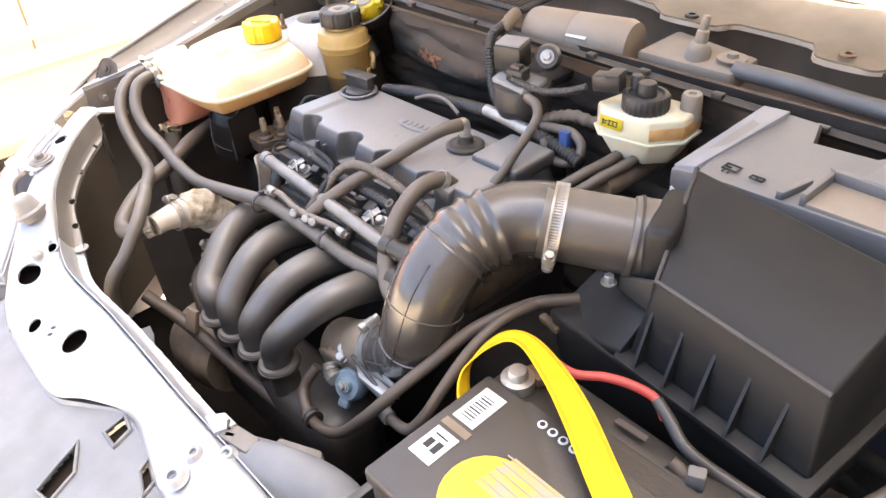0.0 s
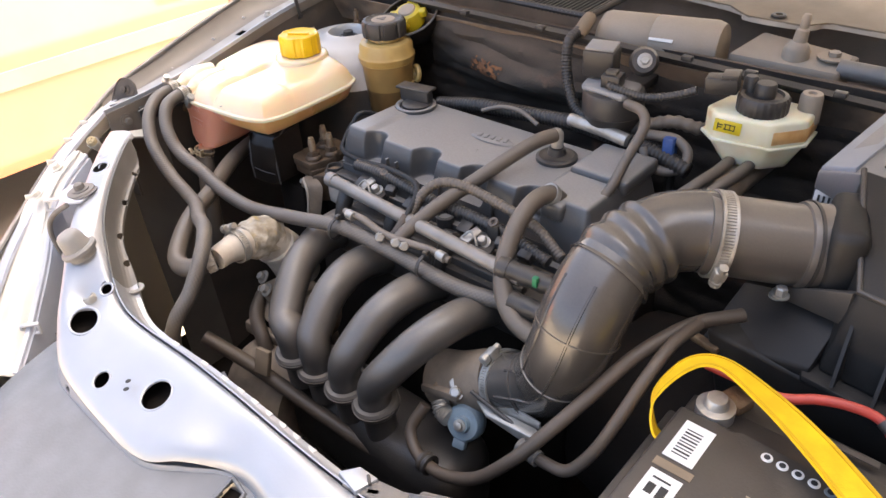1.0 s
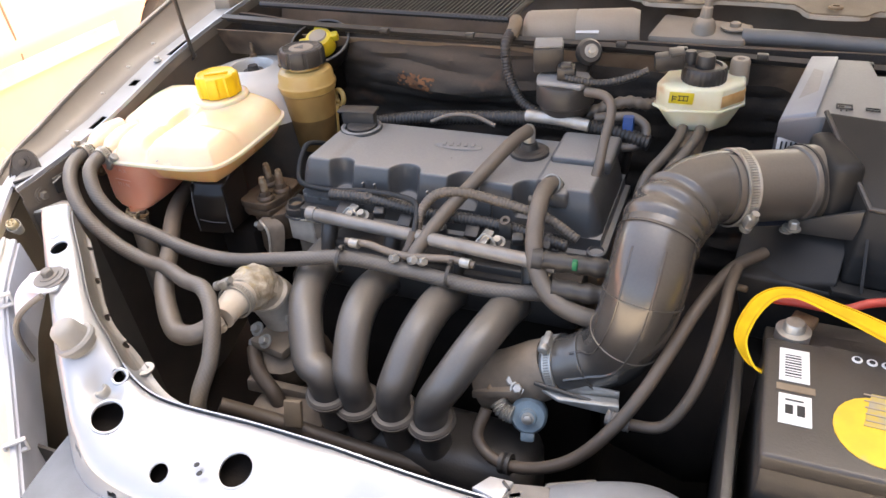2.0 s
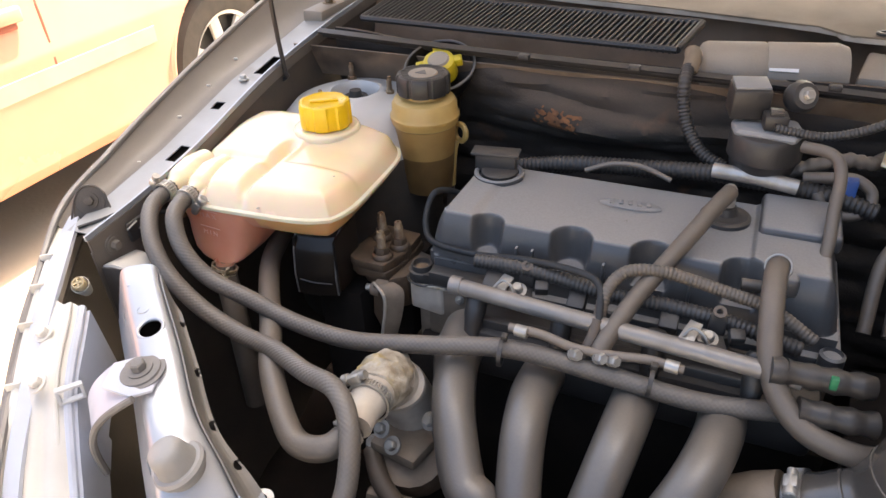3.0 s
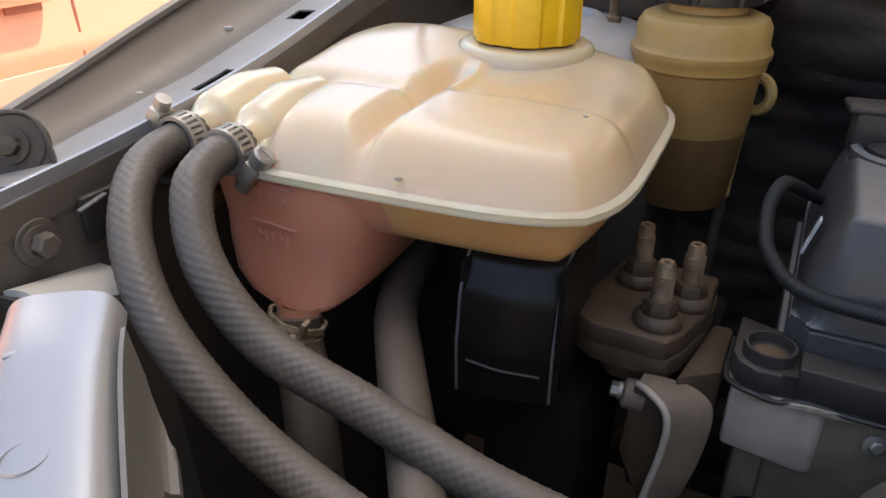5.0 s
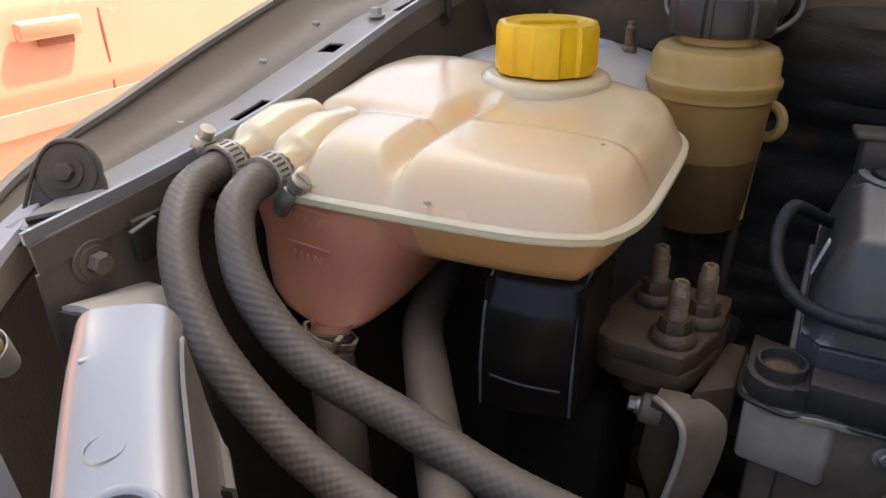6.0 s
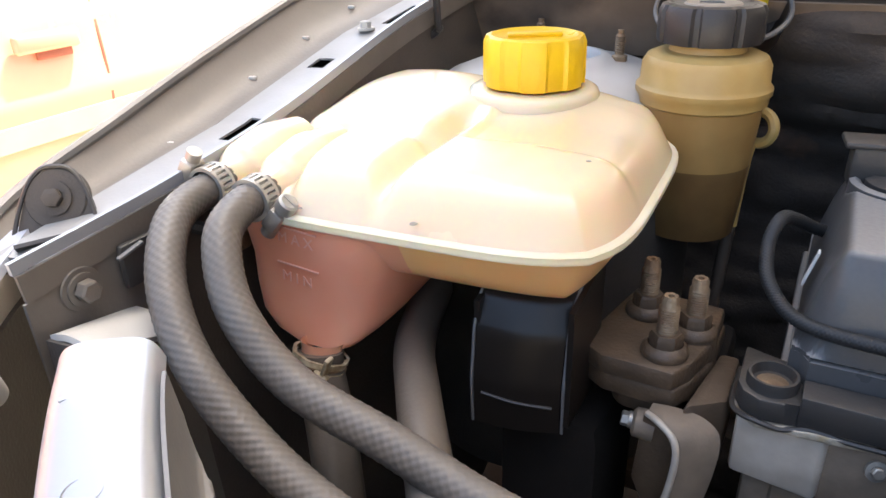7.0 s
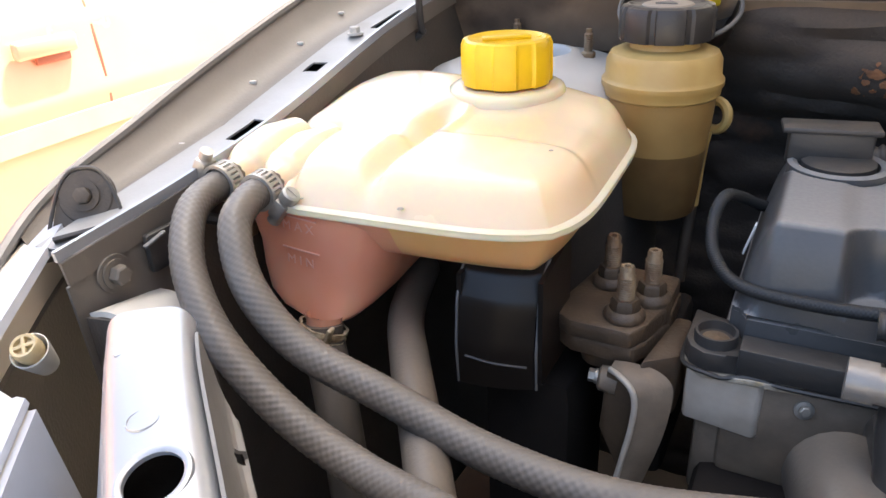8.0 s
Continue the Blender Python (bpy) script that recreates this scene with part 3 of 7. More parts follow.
# firewall with felt
def firewall(u, v):
    x = -0.66 + 1.34 * u
    z = 0.962 - 0.55 * v
    n = noise.noise((x * 5, v * 6, 1.3)) * 0.02 + noise.noise((x * 12, v * 22, 4.0)) * 0.012 + noise.noise((x * 40, v * 45, 7.0)) * 0.003
    # the padded felt sags into two long folds and a pocket
    bulge = 0.085 * math.exp(-((x + 0.24) / 0.2) ** 2) * math.exp(-((z - 0.893) / 0.034) ** 2) + 0.03 * math.exp(-((x + 0.22) / 0.16) ** 2) * math.exp(-((z - 0.935) / 0.014) ** 2)
    bulge += 0.030 * math.exp(-((x + 0.38) / 0.07) ** 2) * math.exp(-((z - 0.925) / 0.020) ** 2)
    for z0, k, w, deep in ((0.915, -0.06, 0.007, 0.016), (0.878, 0.05, 0.006, 0.018), (0.940, -0.03, 0.005, 0.012)):
        bulge -= deep * math.exp(-((z - z0 - k * (x + 0.25) - 0.006 * math.sin(11 * x)) / w) ** 2) * math.exp(-((x + 0.22) / 0.22) ** 2)
    corner = 0.09 * math.exp(-((x + 0.66) / 0.12) ** 2)
    return x, 0.300 + 0.02 * v + corner * 0.4 - bulge * 0.6 + n * min(1, v * 8), z


solid("firewall", sheet(firewall, 200, 110, 0.006), FELT, "black felt-covered firewall with rusty brown stains", "firewall", kind="structure")
lip = thing("cowl_lip", (0, 0.27, 0.95), "thin black sheet edge along the top of the firewall", "cowl", kind="structure")
part("edge", ribbon([(-0.66, 0.285, 0.970), (-0.4, 0.272, 0.968), (-0.1, 0.262, 0.968), (0.15, 0.262, 0.962), (0.4, 0.268, 0.953), (0.68, 0.28, 0.945)], [0.009] * 6, 0.003, [(0, 0.8, 0.35)] * 6), BLACK, lip)
for x in (-0.34, -0.20, 0.02, 0.10, 0.20, 0.32, 0.44):
    part("edge_clip", box(x, 0.262, 0.969 - 0.03 * max(0, x), 0.014, 0.010, 0.007, 0.0015), BLACK, lip)
part("seal", tube([(-0.66, 0.300, 0.962), (-0.4, 0.285, 0.961), (-0.1, 0.275, 0.960), (0.15, 0.275, 0.955), (0.4, 0.281, 0.946), (0.68, 0.29, 0.938)], 0.006, 8), BLACK, lip)
part("rusty_patch", sheet(lambda u, v: (-0.335 + 0.085 * u, firewall((-0.335 + 0.085 * u + 0.66) / 1.34, (0.962 - 0.912 + 0.036 * v) / 0.55)[1] - 0.0085, 0.912 - 0.036 * v), 110, 50, 0.0006,
     lambda p: noise.noise((p.x * 160, p.z * 200, 2.0)) * 0.8 + noise.noise((p.x * 50, p.z * 70, 5.0)) * 0.6 + 0.28 - (((p.x + 0.292) / 0.036) ** 2 + ((p.z - 0.894) / 0.013) ** 2) * 0.45 > 0), RUST_STAIN, lip, "rusty brown crust on the felt")
part("hole_rim", lathe([(0.007, -0.004), (0.007, 0.001), (0.0095, 0.0015), (0.011, 0.0)], 24, m=axis_m((-0.385, 0.290, 0.934), (0.1, -1, 0.25))), FELT, lip)
# cowl channel floor and rear wall
solid("cowl_channel", sheet(lambda u, v: (-0.70 + 1.42 * u, 0.275 + 0.24 * v, 0.90 + (0.11 * max(0, (v - 0.8) / 0.2)) + 0.05 * max(0, (0.1 - v) / 0.1)), 40, 20, 0.002), COWL,
      "dusty brown cowl channel below the windscreen", "cowl", kind="structure")

# windscreen panel
ws = thing("windscreen_panel", (0.2, 0.42, 0.99), "dusty tan lower windscreen panel with holed brackets", "cowl panel", kind="structure")


def tan_edge(x):
    y = interp([(-0.75, 0.50), (-0.2, 0.455), (0.0, 0.425), (0.035, 0.395), (0.11, 0.395), (0.13, 0.422), (0.20, 0.420), (0.235, 0.415), (0.25, 0.378), (0.32, 0.375), (0.335, 0.40), (0.8, 0.42)], x)
    return y


part("flange", sheet(lambda u, v: (-0.75 + 1.5 * u, tan_edge(-0.75 + 1.5 * u) * (1 - v) + 0.53 * v, 1.0 - 0.02 * u + 0.03 * v * v), 200, 10, 0.0025), TAN, ws)
part("flange_fold", ribbon([(x, tan_edge(x), 0.995 - 0.02 * (x + 0.75) / 1.5) for x in (-0.75, -0.2, 0.0, 0.03, 0.07, 0.115, 0.13, 0.2, 0.236, 0.252, 0.3, 0.325, 0.34, 0.8)],
                           [0.006] * 14, 0.002, [(0, 0, 1)] * 14, 3), TANEDGE, ws, "pale painted folded edge")
for x, y in ((0.072, 0.407), (0.283, 0.390)):
    part("bracket_hole", lathe([(0.0045, 0.001), (0.008, 0.0012), (0.0095, 0.0), (0.0095, -0.002), (0.0045, -0.002)], 24, m=pose(x, y, 0.9925)), RUSTY if x > 0.2 else BLACK, ws)
glass = thing("windscreen", (0, 0.53, 1.02), "dusty grey windscreen glass rising behind the cowl", "windscreen", kind="structure")
part("glass", sheet(lambda u, v: (-0.72 + 1.44 * u, 0.57 + 0.72 * v + 0.06 * abs(2 * u - 1) ** 2, 1.03 + 0.42 * v), 24, 12, 0.005), GLASS, glass)

# cowl grille
grille = thing("cowl_grille", (-0.35, 0.37, 0.96), "black plastic cowl air grille with fine slats", "grille")
GQ = [Vector((-0.62, 0.345, 0.975)), Vector((-0.16, 0.325, 0.975)), Vector((-0.14, 0.40, 0.99)), Vector((-0.60, 0.43, 0.99))]
part("grille_frame", tube([GQ[0], GQ[1]], 0.005, 8, 1), BLACK, grille)
part("grille_frame", tube([GQ[2], GQ[3]], 0.005, 8, 1), BLACK, grille)
part("grille_frame", tube([GQ[1], GQ[2]], 0.005, 8, 1), BLACK, grille)
part("grille_frame", tube([GQ[3], GQ[0]], 0.005, 8, 1), BLACK, grille)
slat_me = None
for i in range(1, 62):
    u = i / 62
    a, b = GQ[0].lerp(GQ[1], u), GQ[3].lerp(GQ[2], u)
    if slat_me is None:
        bmx = box(0, 0, 0, 0.0028, (b - a).length, 0.007, 0)
        slat_me = bpy.data.meshes.new("slat")
        bmx.to_mesh(slat_me)
        bmx.free()
        slat_me.materials.append(GREYBLACK)
    ob = new("slat", slat_me)
    ob.parent = grille
    d = b - a
    ob.matrix_local = Matrix.Translation((a + b) / 2 - Vector(grille.location)) @ pose(0, 0, 0, math.degrees(math.atan2(d.z, d.y)), 0, math.degrees(math.atan2(-d.x, d.y)))
# hinge lump and rod beside it
hinge = thing("hinge_bracket", (-0.70, 0.42, 0.94), "dusty bonnet hinge at the windscreen corner", "hinge")
part("hinge_arm", prism([(-0.735, 0.36), (-0.70, 0.36), (-0.69, 0.5), (-0.73, 0.5)], 0.95, 0.975, 0.004), DUSTGREY, hinge)
part("hinge_bolt", hex_bolt(pose(-0.715, 0.41, 0.974), 0.007, 0.007, 0.011), RUSTY, hinge)
part("hinge_link", tube([(-0.71, 0.39, 0.985), (-0.70, 0.43, 1.03), (-0.70, 0.47, 1.08)], 0.008, 8), DUSTGREY, hinge)
rod = thing("bonnet_prop", (-0.665, 0.19, 0.90), "thin dark steel bonnet prop rod hooked on the rail", "prop rod", shift=(-0.013, 0.014, -0.006))
part("rod", tube([(-0.668, 0.185, 0.925), (-0.655, 0.19, 0.935), (-0.652, 0.182, 0.953), (-0.645, 0.165, 1.10), (-0.62, 0.13, 1.62)], 0.0032, 8), BLACK, rod)


# bonnet, raised
def bonnet(u, v):
    a = 2 * u - 1
    w = 0.80 - 0.22 * v ** 3
    y = 0.54 - 0.52 * v + 0.04 * a * a * v
    z = 1.035 + 0.955 * v + 0.04 * (1 - a * a)
    return a * w, y, z


hood = thing("bonnet", (0, 0.5, 1.06), "raised silver bonnet with dusty inner face", "bonnet")
part("bonnet_skin", sheet(bonnet, 24, 20, 0.012), TOWER, hood)
for s in (-1, 1):
    part("bonnet_brace", tube([(s * 0.62, 0.485, 1.10), (s * 0.54, 0.275, 1.49), (s * 0.38, 0.05, 1.91)], 0.02, 8), PAINT_DIRTY_SHADED, hood)

# ---- front panel ----
INNER = [(-0.566, -0.190, 0.884), (-0.532, -0.222, 0.886), (-0.472, -0.273, 0.880), (-0.428, -0.314, 0.857), (-0.392, -0.335, 0.833), (-0.365, -0.349, 0.810), (-0.335, -0.357, 0.797),
         (-0.297, -0.358, 0.791), (-0.217, -0.353, 0.787), (-0.165, -0.3525, 0.786), (-0.126, -0.352, 0.784), (-0.09, -0.3515, 0.780), (-0.055, -0.351, 0.776), (-0.008, -0.350, 0.772), (0.05, -0.348, 0.768), (0.20, -0.345, 0.76)]
OUTER = [(-0.595, -0.213, 0.884), (-0.563, -0.2415, 0.884), (-0.508, -0.289, 0.878), (-0.458, -0.338, 0.862), (-0.430, -0.367, 0.840), (-0.405, -0.394, 0.815), (-0.380, -0.418, 0.792),
         (-0.335, -0.442, 0.768), (-0.235, -0.449, 0.757), (-0.165, -0.447, 0.7555), (-0.126, -0.425, 0.754), (-0.09, -0.402, 0.753), (-0.055, -0.397, 0.753), (-0.008, -0.406, 0.752), (0.05, -0.416, 0.750), (0.20, -0.41, 0.745)]
IN_S, OUT_S = spline(INNER, 12), spline(OUTER, 12)
HOLES = [((-0.503, -0.2705, 0.879), 0.0108), ((-0.353, -0.397, 0.795), 0.0165), ((-0.274, -0.424, 0.776), 0.0105), ((-0.202, -0.400, 0.782), 0.0175),
         ((-0.367, -0.358, 0.803), 0.0075)]


def panel_place(u, v):
    k = u * (len(IN_S) - 1)
    i = min(int(k), len(IN_S) - 2)
    a, b = IN_S[i].lerp(IN_S[i + 1], k - i), OUT_S[i].lerp(OUT_S[i + 1], k - i)
    p = a.lerp(b, v)
    edge = min(v, 1 - v)
    crown = 0.010 * (1 - math.exp(-edge / 0.08)) - 0.006
    dish = -0.012 * math.exp(-((p - Vector((-0.375, -0.375, 0.80))).length / 0.018) ** 2)
    bump = 0.010 * math.exp(-((p - Vector((-0.413, -0.350, 0.845))).length / 0.020) ** 2)
    dent = 0.008 * math.exp(-((p - Vector((-0.12, -0.43, 0.76))).length / 0.03) ** 2)
    return p.x, p.y, p.z + crown + dish + bump + dent


front = thing("silver_crossmember", (-0.2, -0.4, 0.70), "bare silver front crossmember panel with round holes", "front panel")
part("panel_skin", sheet(panel_place, 560, 90, 0.0016, lambda p: not any((p - Vector(c)).to_2d().length < r for c, r in HOLES)), PAINT, front)
# sheet added below the skin, near-black for the shade in the holes
part("hole_shade", sheet(lambda u, v: tuple(Vector(panel_place(u, 0.06 + 0.88 * v)) - Vector((0, 0, 0.026))), 80, 10, 0.0014), SHADEBLACK, front, "near-black sheet added for the shade inside the box section")
# rolled rims round the holes
for (x, y, z), r in HOLES:
    h = min(((Vector(panel_place(i / 260, j / 56)) - Vector((x, y, z))).to_2d().length, i, j) for i in range(261) for j in range(57))
    c = Vector(panel_place(h[1] / 260, h[2] / 56))
    du = Vector(panel_place(min(1, h[1] / 260 + 0.02), h[2] / 56)) - c
    dv = Vector(panel_place(h[1] / 260, min(1, h[2] / 56 + 0.1))) - c
    nrm = du.cross(dv)
    nrm = nrm if nrm.z > 0 else -nrm
    part("hole_rim", lathe([(r - 0.0012, -0.0022), (r - 0.0012, -0.0004), (r - 0.0004, 0.0003), (r + 0.0008, 0.0004), (r + 0.0014, 0.0001), (r + 0.0018, -0.0012)], 48, m=axis_m((x, y, c.z), nrm)), PAINT, front)
# inner wall of the panel, folded into a narrow slotted flange
IW = [(0.0, 0.0, -0.001), (0.3, 0.002, -0.008), (0.7, 0.005, -0.018), (1.0, 0.008, -0.025), (1.3, 0.012, -0.030), (1.6, 0.0165, -0.0325), (2.0, 0.0215, -0.0335), (2.2, 0.0220, -0.038)]


def edge_frame(line, k):
    i = min(int(k), len(line) - 2)
    p = line[i].lerp(line[i + 1], k - i)
    t = (line[i + 1] - line[i])
    side = Vector((-t.y, t.x, 0)).normalized()
    return p, side


def inner_wall(u, v):
    k = (0.03 + 0.97 * u) * (len(IN_S) - 1)
    p, side = edge_frame(IN_S, k)
    w = v * 2.2 * min(1.0, 0.35 + u / 0.06)
    side = side * (0.42 + 0.58 * smooth(0.12, 0.29, u))
    return tuple(p + side * interp([(c[0], c[1]) for c in IW], w) + Vector((0, 0, interp([(c[0], c[2]) for c in IW], w))))


WALL_SLOTS = [Vector(inner_wall(u, 0.76)) for u in (0.056, 0.112, 0.168, 0.224)]
# wall left of x -0.372 is darker: its shade is painted in
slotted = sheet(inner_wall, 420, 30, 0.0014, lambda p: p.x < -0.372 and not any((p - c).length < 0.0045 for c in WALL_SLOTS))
part("inner_wall", slotted, PAINT_DIRTY_SHADED, front, "dusty folded inner wall with slots, shade put into its darker paint")
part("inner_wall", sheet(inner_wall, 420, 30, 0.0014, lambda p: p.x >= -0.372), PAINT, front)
for k in range(9):
    u = 0.47 + 0.042 * k
    p, q = Vector(inner_wall(u, 0.86)), Vector(inner_wall(u + 0.004, 0.86))
    part("flange_tab", box(0, 0, 0, 0.011, 0.005, 0.0022, 0.0007, m=pose(p.x, p.y, p.z + 0.0008, 0, 0, math.degrees(math.atan2(q.y - p.y, q.x - p.x)))), TOWER, front)


def outer_wall(u, v):
    k = u * (len(OUT_S) - 1)
    p, side = edge_frame(OUT_S, k)
    return tuple(p - side * (0.0002 + 0.014 * v) + Vector((0, 0, -0.0065 - 0.05 * v)))


OUT_SLOTS = [Vector(outer_wall(u, 0.22)) for u in (0.08, 0.16, 0.24, 0.336, 0.416, 0.48, 0.56)]
part("outer_wall", sheet(outer_wall, 240, 24, 0.0014, lambda p: not any(abs((p - c).z) < 0.0035 and (p - c).to_2d().length < 0.008 for c in OUT_SLOTS)), PAINT, front)
# nut boss, rubber buffer, mounting ring
part("nut", lathe([(0.0035, 0.003), (0.0035, 0.0055), (0.0065, 0.006), (0.0078, 0.004), (0.0082, 0.0), (0.0082, -0.002)], 28, m=pose(-0.377, -0.375, 0.798, 14, -12, 0)), STEEL, front)
part("ring_tab", put(lathe([(0.0045, -0.001), (0.0045, 0.001), (0.010, 0.001), (0.010, -0.001), (0.0045, -0.001)], 24, m=pose(-0.369, -0.326, 0.788)),
                     box(-0.374, -0.337, 0.788, 0.010, 0.018, 0.002, 0.0005)), STEEL, front)
part("stamped_ring", lathe([(0.0048, -0.001), (0.0051, 0.0001), (0.0055, 0.0001), (0.0058, -0.001)], 36, m=pose(-0.525, -0.254, 0.8875, 2, -2, 0)), PAINT, front)
for dx in (-0.005, 0.0, 0.005):
    part("stamped_mark", box(-0.558 + dx, -0.228 + 0.4 * dx, 0.8880, 0.0022, 0.005, 0.0010, 0.0003, rot=-25), PAINT, front)
part("weld_dot", lathe([(0, 0.001), (0.002, 0.0008), (0.003, 0)], 12, m=pose(-0.237, -0.41, 0.781)), INK, front)
part("weld_dot", lathe([(0, 0.001), (0.002, 0.0008), (0.003, 0)], 12, m=pose(-0.229, -0.417, 0.780)), INK, front)
buf = thing("rubber_buffer", (-0.413, -0.350, 0.838), "grey rubber bonnet buffer on the front panel", "buffer")
part("buffer", lathe([(0, -0.01), (0.0165, -0.01), (0.0165, 0.004), (0.0152, 0.009), (0.0142, 0.017), (0.0128, 0.0215), (0.0095, 0.0245), (0.004, 0.0258), (0, 0.026)], 36, m=pose(-0.410, -0.357, 0.845, 14, -14, 0)), BUFFER, buf)
part("collar", lathe([(0.0160, -0.004), (0.0205, -0.003), (0.0212, 0.001), (0.0195, 0.0035), (0.0160, 0.004)], 36, m=pose(-0.410, -0.357, 0.845, 14, -14, 0)), BUFFER, buf)

# headlamp bracket with its bolt, straddling the panel
hb = thing("headlamp_bracket", (-0.50, -0.32, 0.86), "pale blue-grey headlamp bracket with a flange bolt", "bracket", shift=(0, 0, -0.014))
part("plate", prism([(-0.470, -0.292), (-0.458, -0.322), (-0.470, -0.334), (-0.500, -0.334), (-0.512, -0.308), (-0.496, -0.292)], 0.8855, 0.8885, 0.0012), RIM, hb)


def web(u, v):
    """The sheet that curves from the plate down into the gap."""
    p = Vector((-0.512, -0.306, 0.887)).lerp(Vector((-0.468, -0.334, 0.887)), u)
    q = Vector((-0.545, -0.318, 0.790)).lerp(Vector((-0.520, -0.345, 0.790)), u)
    r = p.lerp(q, v)
    return r.x - 0.010 * math.sin(math.pi * v), r.y - 0.012 * math.sin(math.pi * v), r.z + 0.014 * math.sin(math.pi * v)


part("web", sheet(web, 10, 20, 0.003), RIM, hb)
part("web_lip", tube([web(1.02, v / 8) for v in range(9)], 0.0032, 8), SEAL, hb, "dark folded lip")
part("washer", lathe([(0, 0.0), (0.020, 0.0), (0.0205, 0.0015), (0.017, 0.002), (0.0165, 0.0035), (0.0135, 0.004), (0, 0.004)], 40, m=pose(-0.481, -0.309, 0.8880, 6, -6, 15)), SEAL, hb, "stepped grey washer")
part("bolt", hex_bolt(pose(-0.481, -0.309, 0.8915, 6, -6, 15), 0.0062, 0.007, 0.0105), SEAL, hb)

# headlamp seen from behind, between panel and wing
hl = thing("headlamp", (-0.62, -0.36, 0.70), "milky white headlamp housing with bluish rim beside the wing edge", "headlamp", shift=(-0.018, 0.013, -0.013))
HL_IN = spline([(-0.602, -0.254, 0.863), (-0.574, -0.290, 0.858), (-0.553, -0.325, 0.842), (-0.531, -0.356, 0.812), (-0.513, -0.380, 0.785), (-0.470, -0.430, 0.745), (-0.42, -0.48, 0.72)], 8)
HL_OUT = spline([(-0.662, -0.255, 0.856), (-0.618, -0.318, 0.842), (-0.600, -0.345, 0.830), (-0.574, -0.385, 0.806), (-0.552, -0.420, 0.788), (-0.50, -0.475, 0.757), (-0.45, -0.53, 0.727)], 8)


def lamp_top(u, v):
    k = u * (len(HL_IN) - 1)
    i = min(int(k), len(HL_IN) - 2)
    p = HL_IN[i].lerp(HL_IN[i + 1], k - i).lerp(HL_OUT[i].lerp(HL_OUT[i + 1], k - i), v)
    return p.x, p.y, p.z + 0.010 * math.sin(math.pi * v) - 0.006 * math.exp(-((v - 0.5) / 0.12) ** 2)


part("housing", sheet(lamp_top, 60, 24, 0.003), MILKY, hl)
part("inner_wall", sheet(lambda u, v: tuple(HL_IN[min(int(u * (len(HL_IN) - 1)), len(HL_IN) - 1)] + Vector((0.006 * v, 0.004 * v, -0.07 * v))), len(HL_IN) - 1, 4, 0.003), RIM, hl)
part("edge_bead", tube([tuple(p + Vector((-0.004, -0.001, 0.003))) for p in HL_IN[::6]], 0.0042, 8), RIM, hl)
part("edge_bead", tube([tuple(p + Vector((-0.014, -0.004, 0.008))) for p in HL_IN[::6]], 0.0022, 8), MILKY, hl)
part("end_wall", sheet(lambda u, v: (-0.662 + 0.062 * u, -0.255 - 0.003 * u + 0.006 * v, 0.858 + 0.004 * u - 0.05 * v), 6, 4, 0.003), RIM, hl)
RIM_LINE = [(-0.735, -0.135, 0.878), (-0.715, -0.165, 0.876), (-0.690, -0.200, 0.873), (-0.662, -0.240, 0.868), (-0.634, -0.282, 0.858), (-0.598, -0.335, 0.838), (-0.555, -0.405, 0.802), (-0.49, -0.48, 0.757)]
part("rim", ribbon(RIM_LINE, [0.012, 0.018, 0.020, 0.021, 0.020, 0.017, 0.015, 0.012], 0.005, [(0.8, 0.5, 0.25)] * 8), RIM, hl, "bluish-white plastic rim strip")
part("rim_step", tube([(x - 0.013, y - 0.006, z - 0.006) for x, y, z in RIM_LINE], 0.0045, 8), MILKY, hl)
part("seal", tube([(x - 0.021, y - 0.010, z - 0.012) for x, y, z in RIM_LINE], 0.006, 8), SEAL, hl, "grey rubber seal")
for i, (x, y, z) in enumerate(RIM_LINE[2:6]):
    part("rim_rib", box(0, 0, 0, 0.014, 0.003, 0.010, 0.001, m=pose(x - 0.014, y - 0.006, z - 0.002, 0, 0, 40)), MILKY, hl)
for x, y, z in ((-0.546, -0.334, 0.846), (-0.462, -0.438, 0.745)):
    bm = bmesh.new()
    for dy, dz, sy, sz in ((0.010, 0, 0.003, 0.016), (-0.010, 0, 0.003, 0.016), (0, 0.007, 0.022, 0.003), (0, -0.007, 0.022, 0.003)):
        put(bm, box(0, dy, dz, 0.006, sy, sz, 0.001))
    bm.transform(pose(x, y, z, 0, 0, -38))
    part("loop_clip", bm, LENS, hl)
part("bolt", hex_bolt(pose(-0.618, -0.292, 0.858, 20, -10, 0), 0.0055, 0.006, 0.009), MILKY, hl)
part("bolt", hex_bolt(pose(-0.575, -0.340, 0.852, 25, -10, 0), 0.0055, 0.006, 0.009), MILKY, hl)
am = axis_m((-0.636, -0.227, 0.866), (0.25, -0.45, 0.8)) @ Matrix.Diagonal((0.58, 0.58, 0.7, 1))
part("adjuster", lathe([(0, 0), (0.0105, 0), (0.0115, 0.004), (0.0115, 0.012), (0.010, 0.014), (0.008, 0.0135), (0.0075, 0.010), (0, 0.010)], 24, m=am), YELLOWED, hl, "yellowed cream adjuster knob")
part("adjuster_cross", put(box(0, 0, 0, 0.017, 0.003, 0.004, 0.0005, m=am @ pose(0, 0, 0.0115, 0, 0, 20)), box(0, 0, 0, 0.003, 0.017, 0.004, 0.0005, m=am @ pose(0, 0, 0.0115, 0, 0, 20))), YELLOWED, hl)
part("adjuster_cup", lathe([(0.010, -0.020), (0.0125, -0.010), (0.0150, 0.001), (0.0156, 0.005), (0.0148, 0.0055), (0.0135, 0.002), (0.012, -0.004)], 28, m=am), MILKY, hl, "milky adjuster cup")
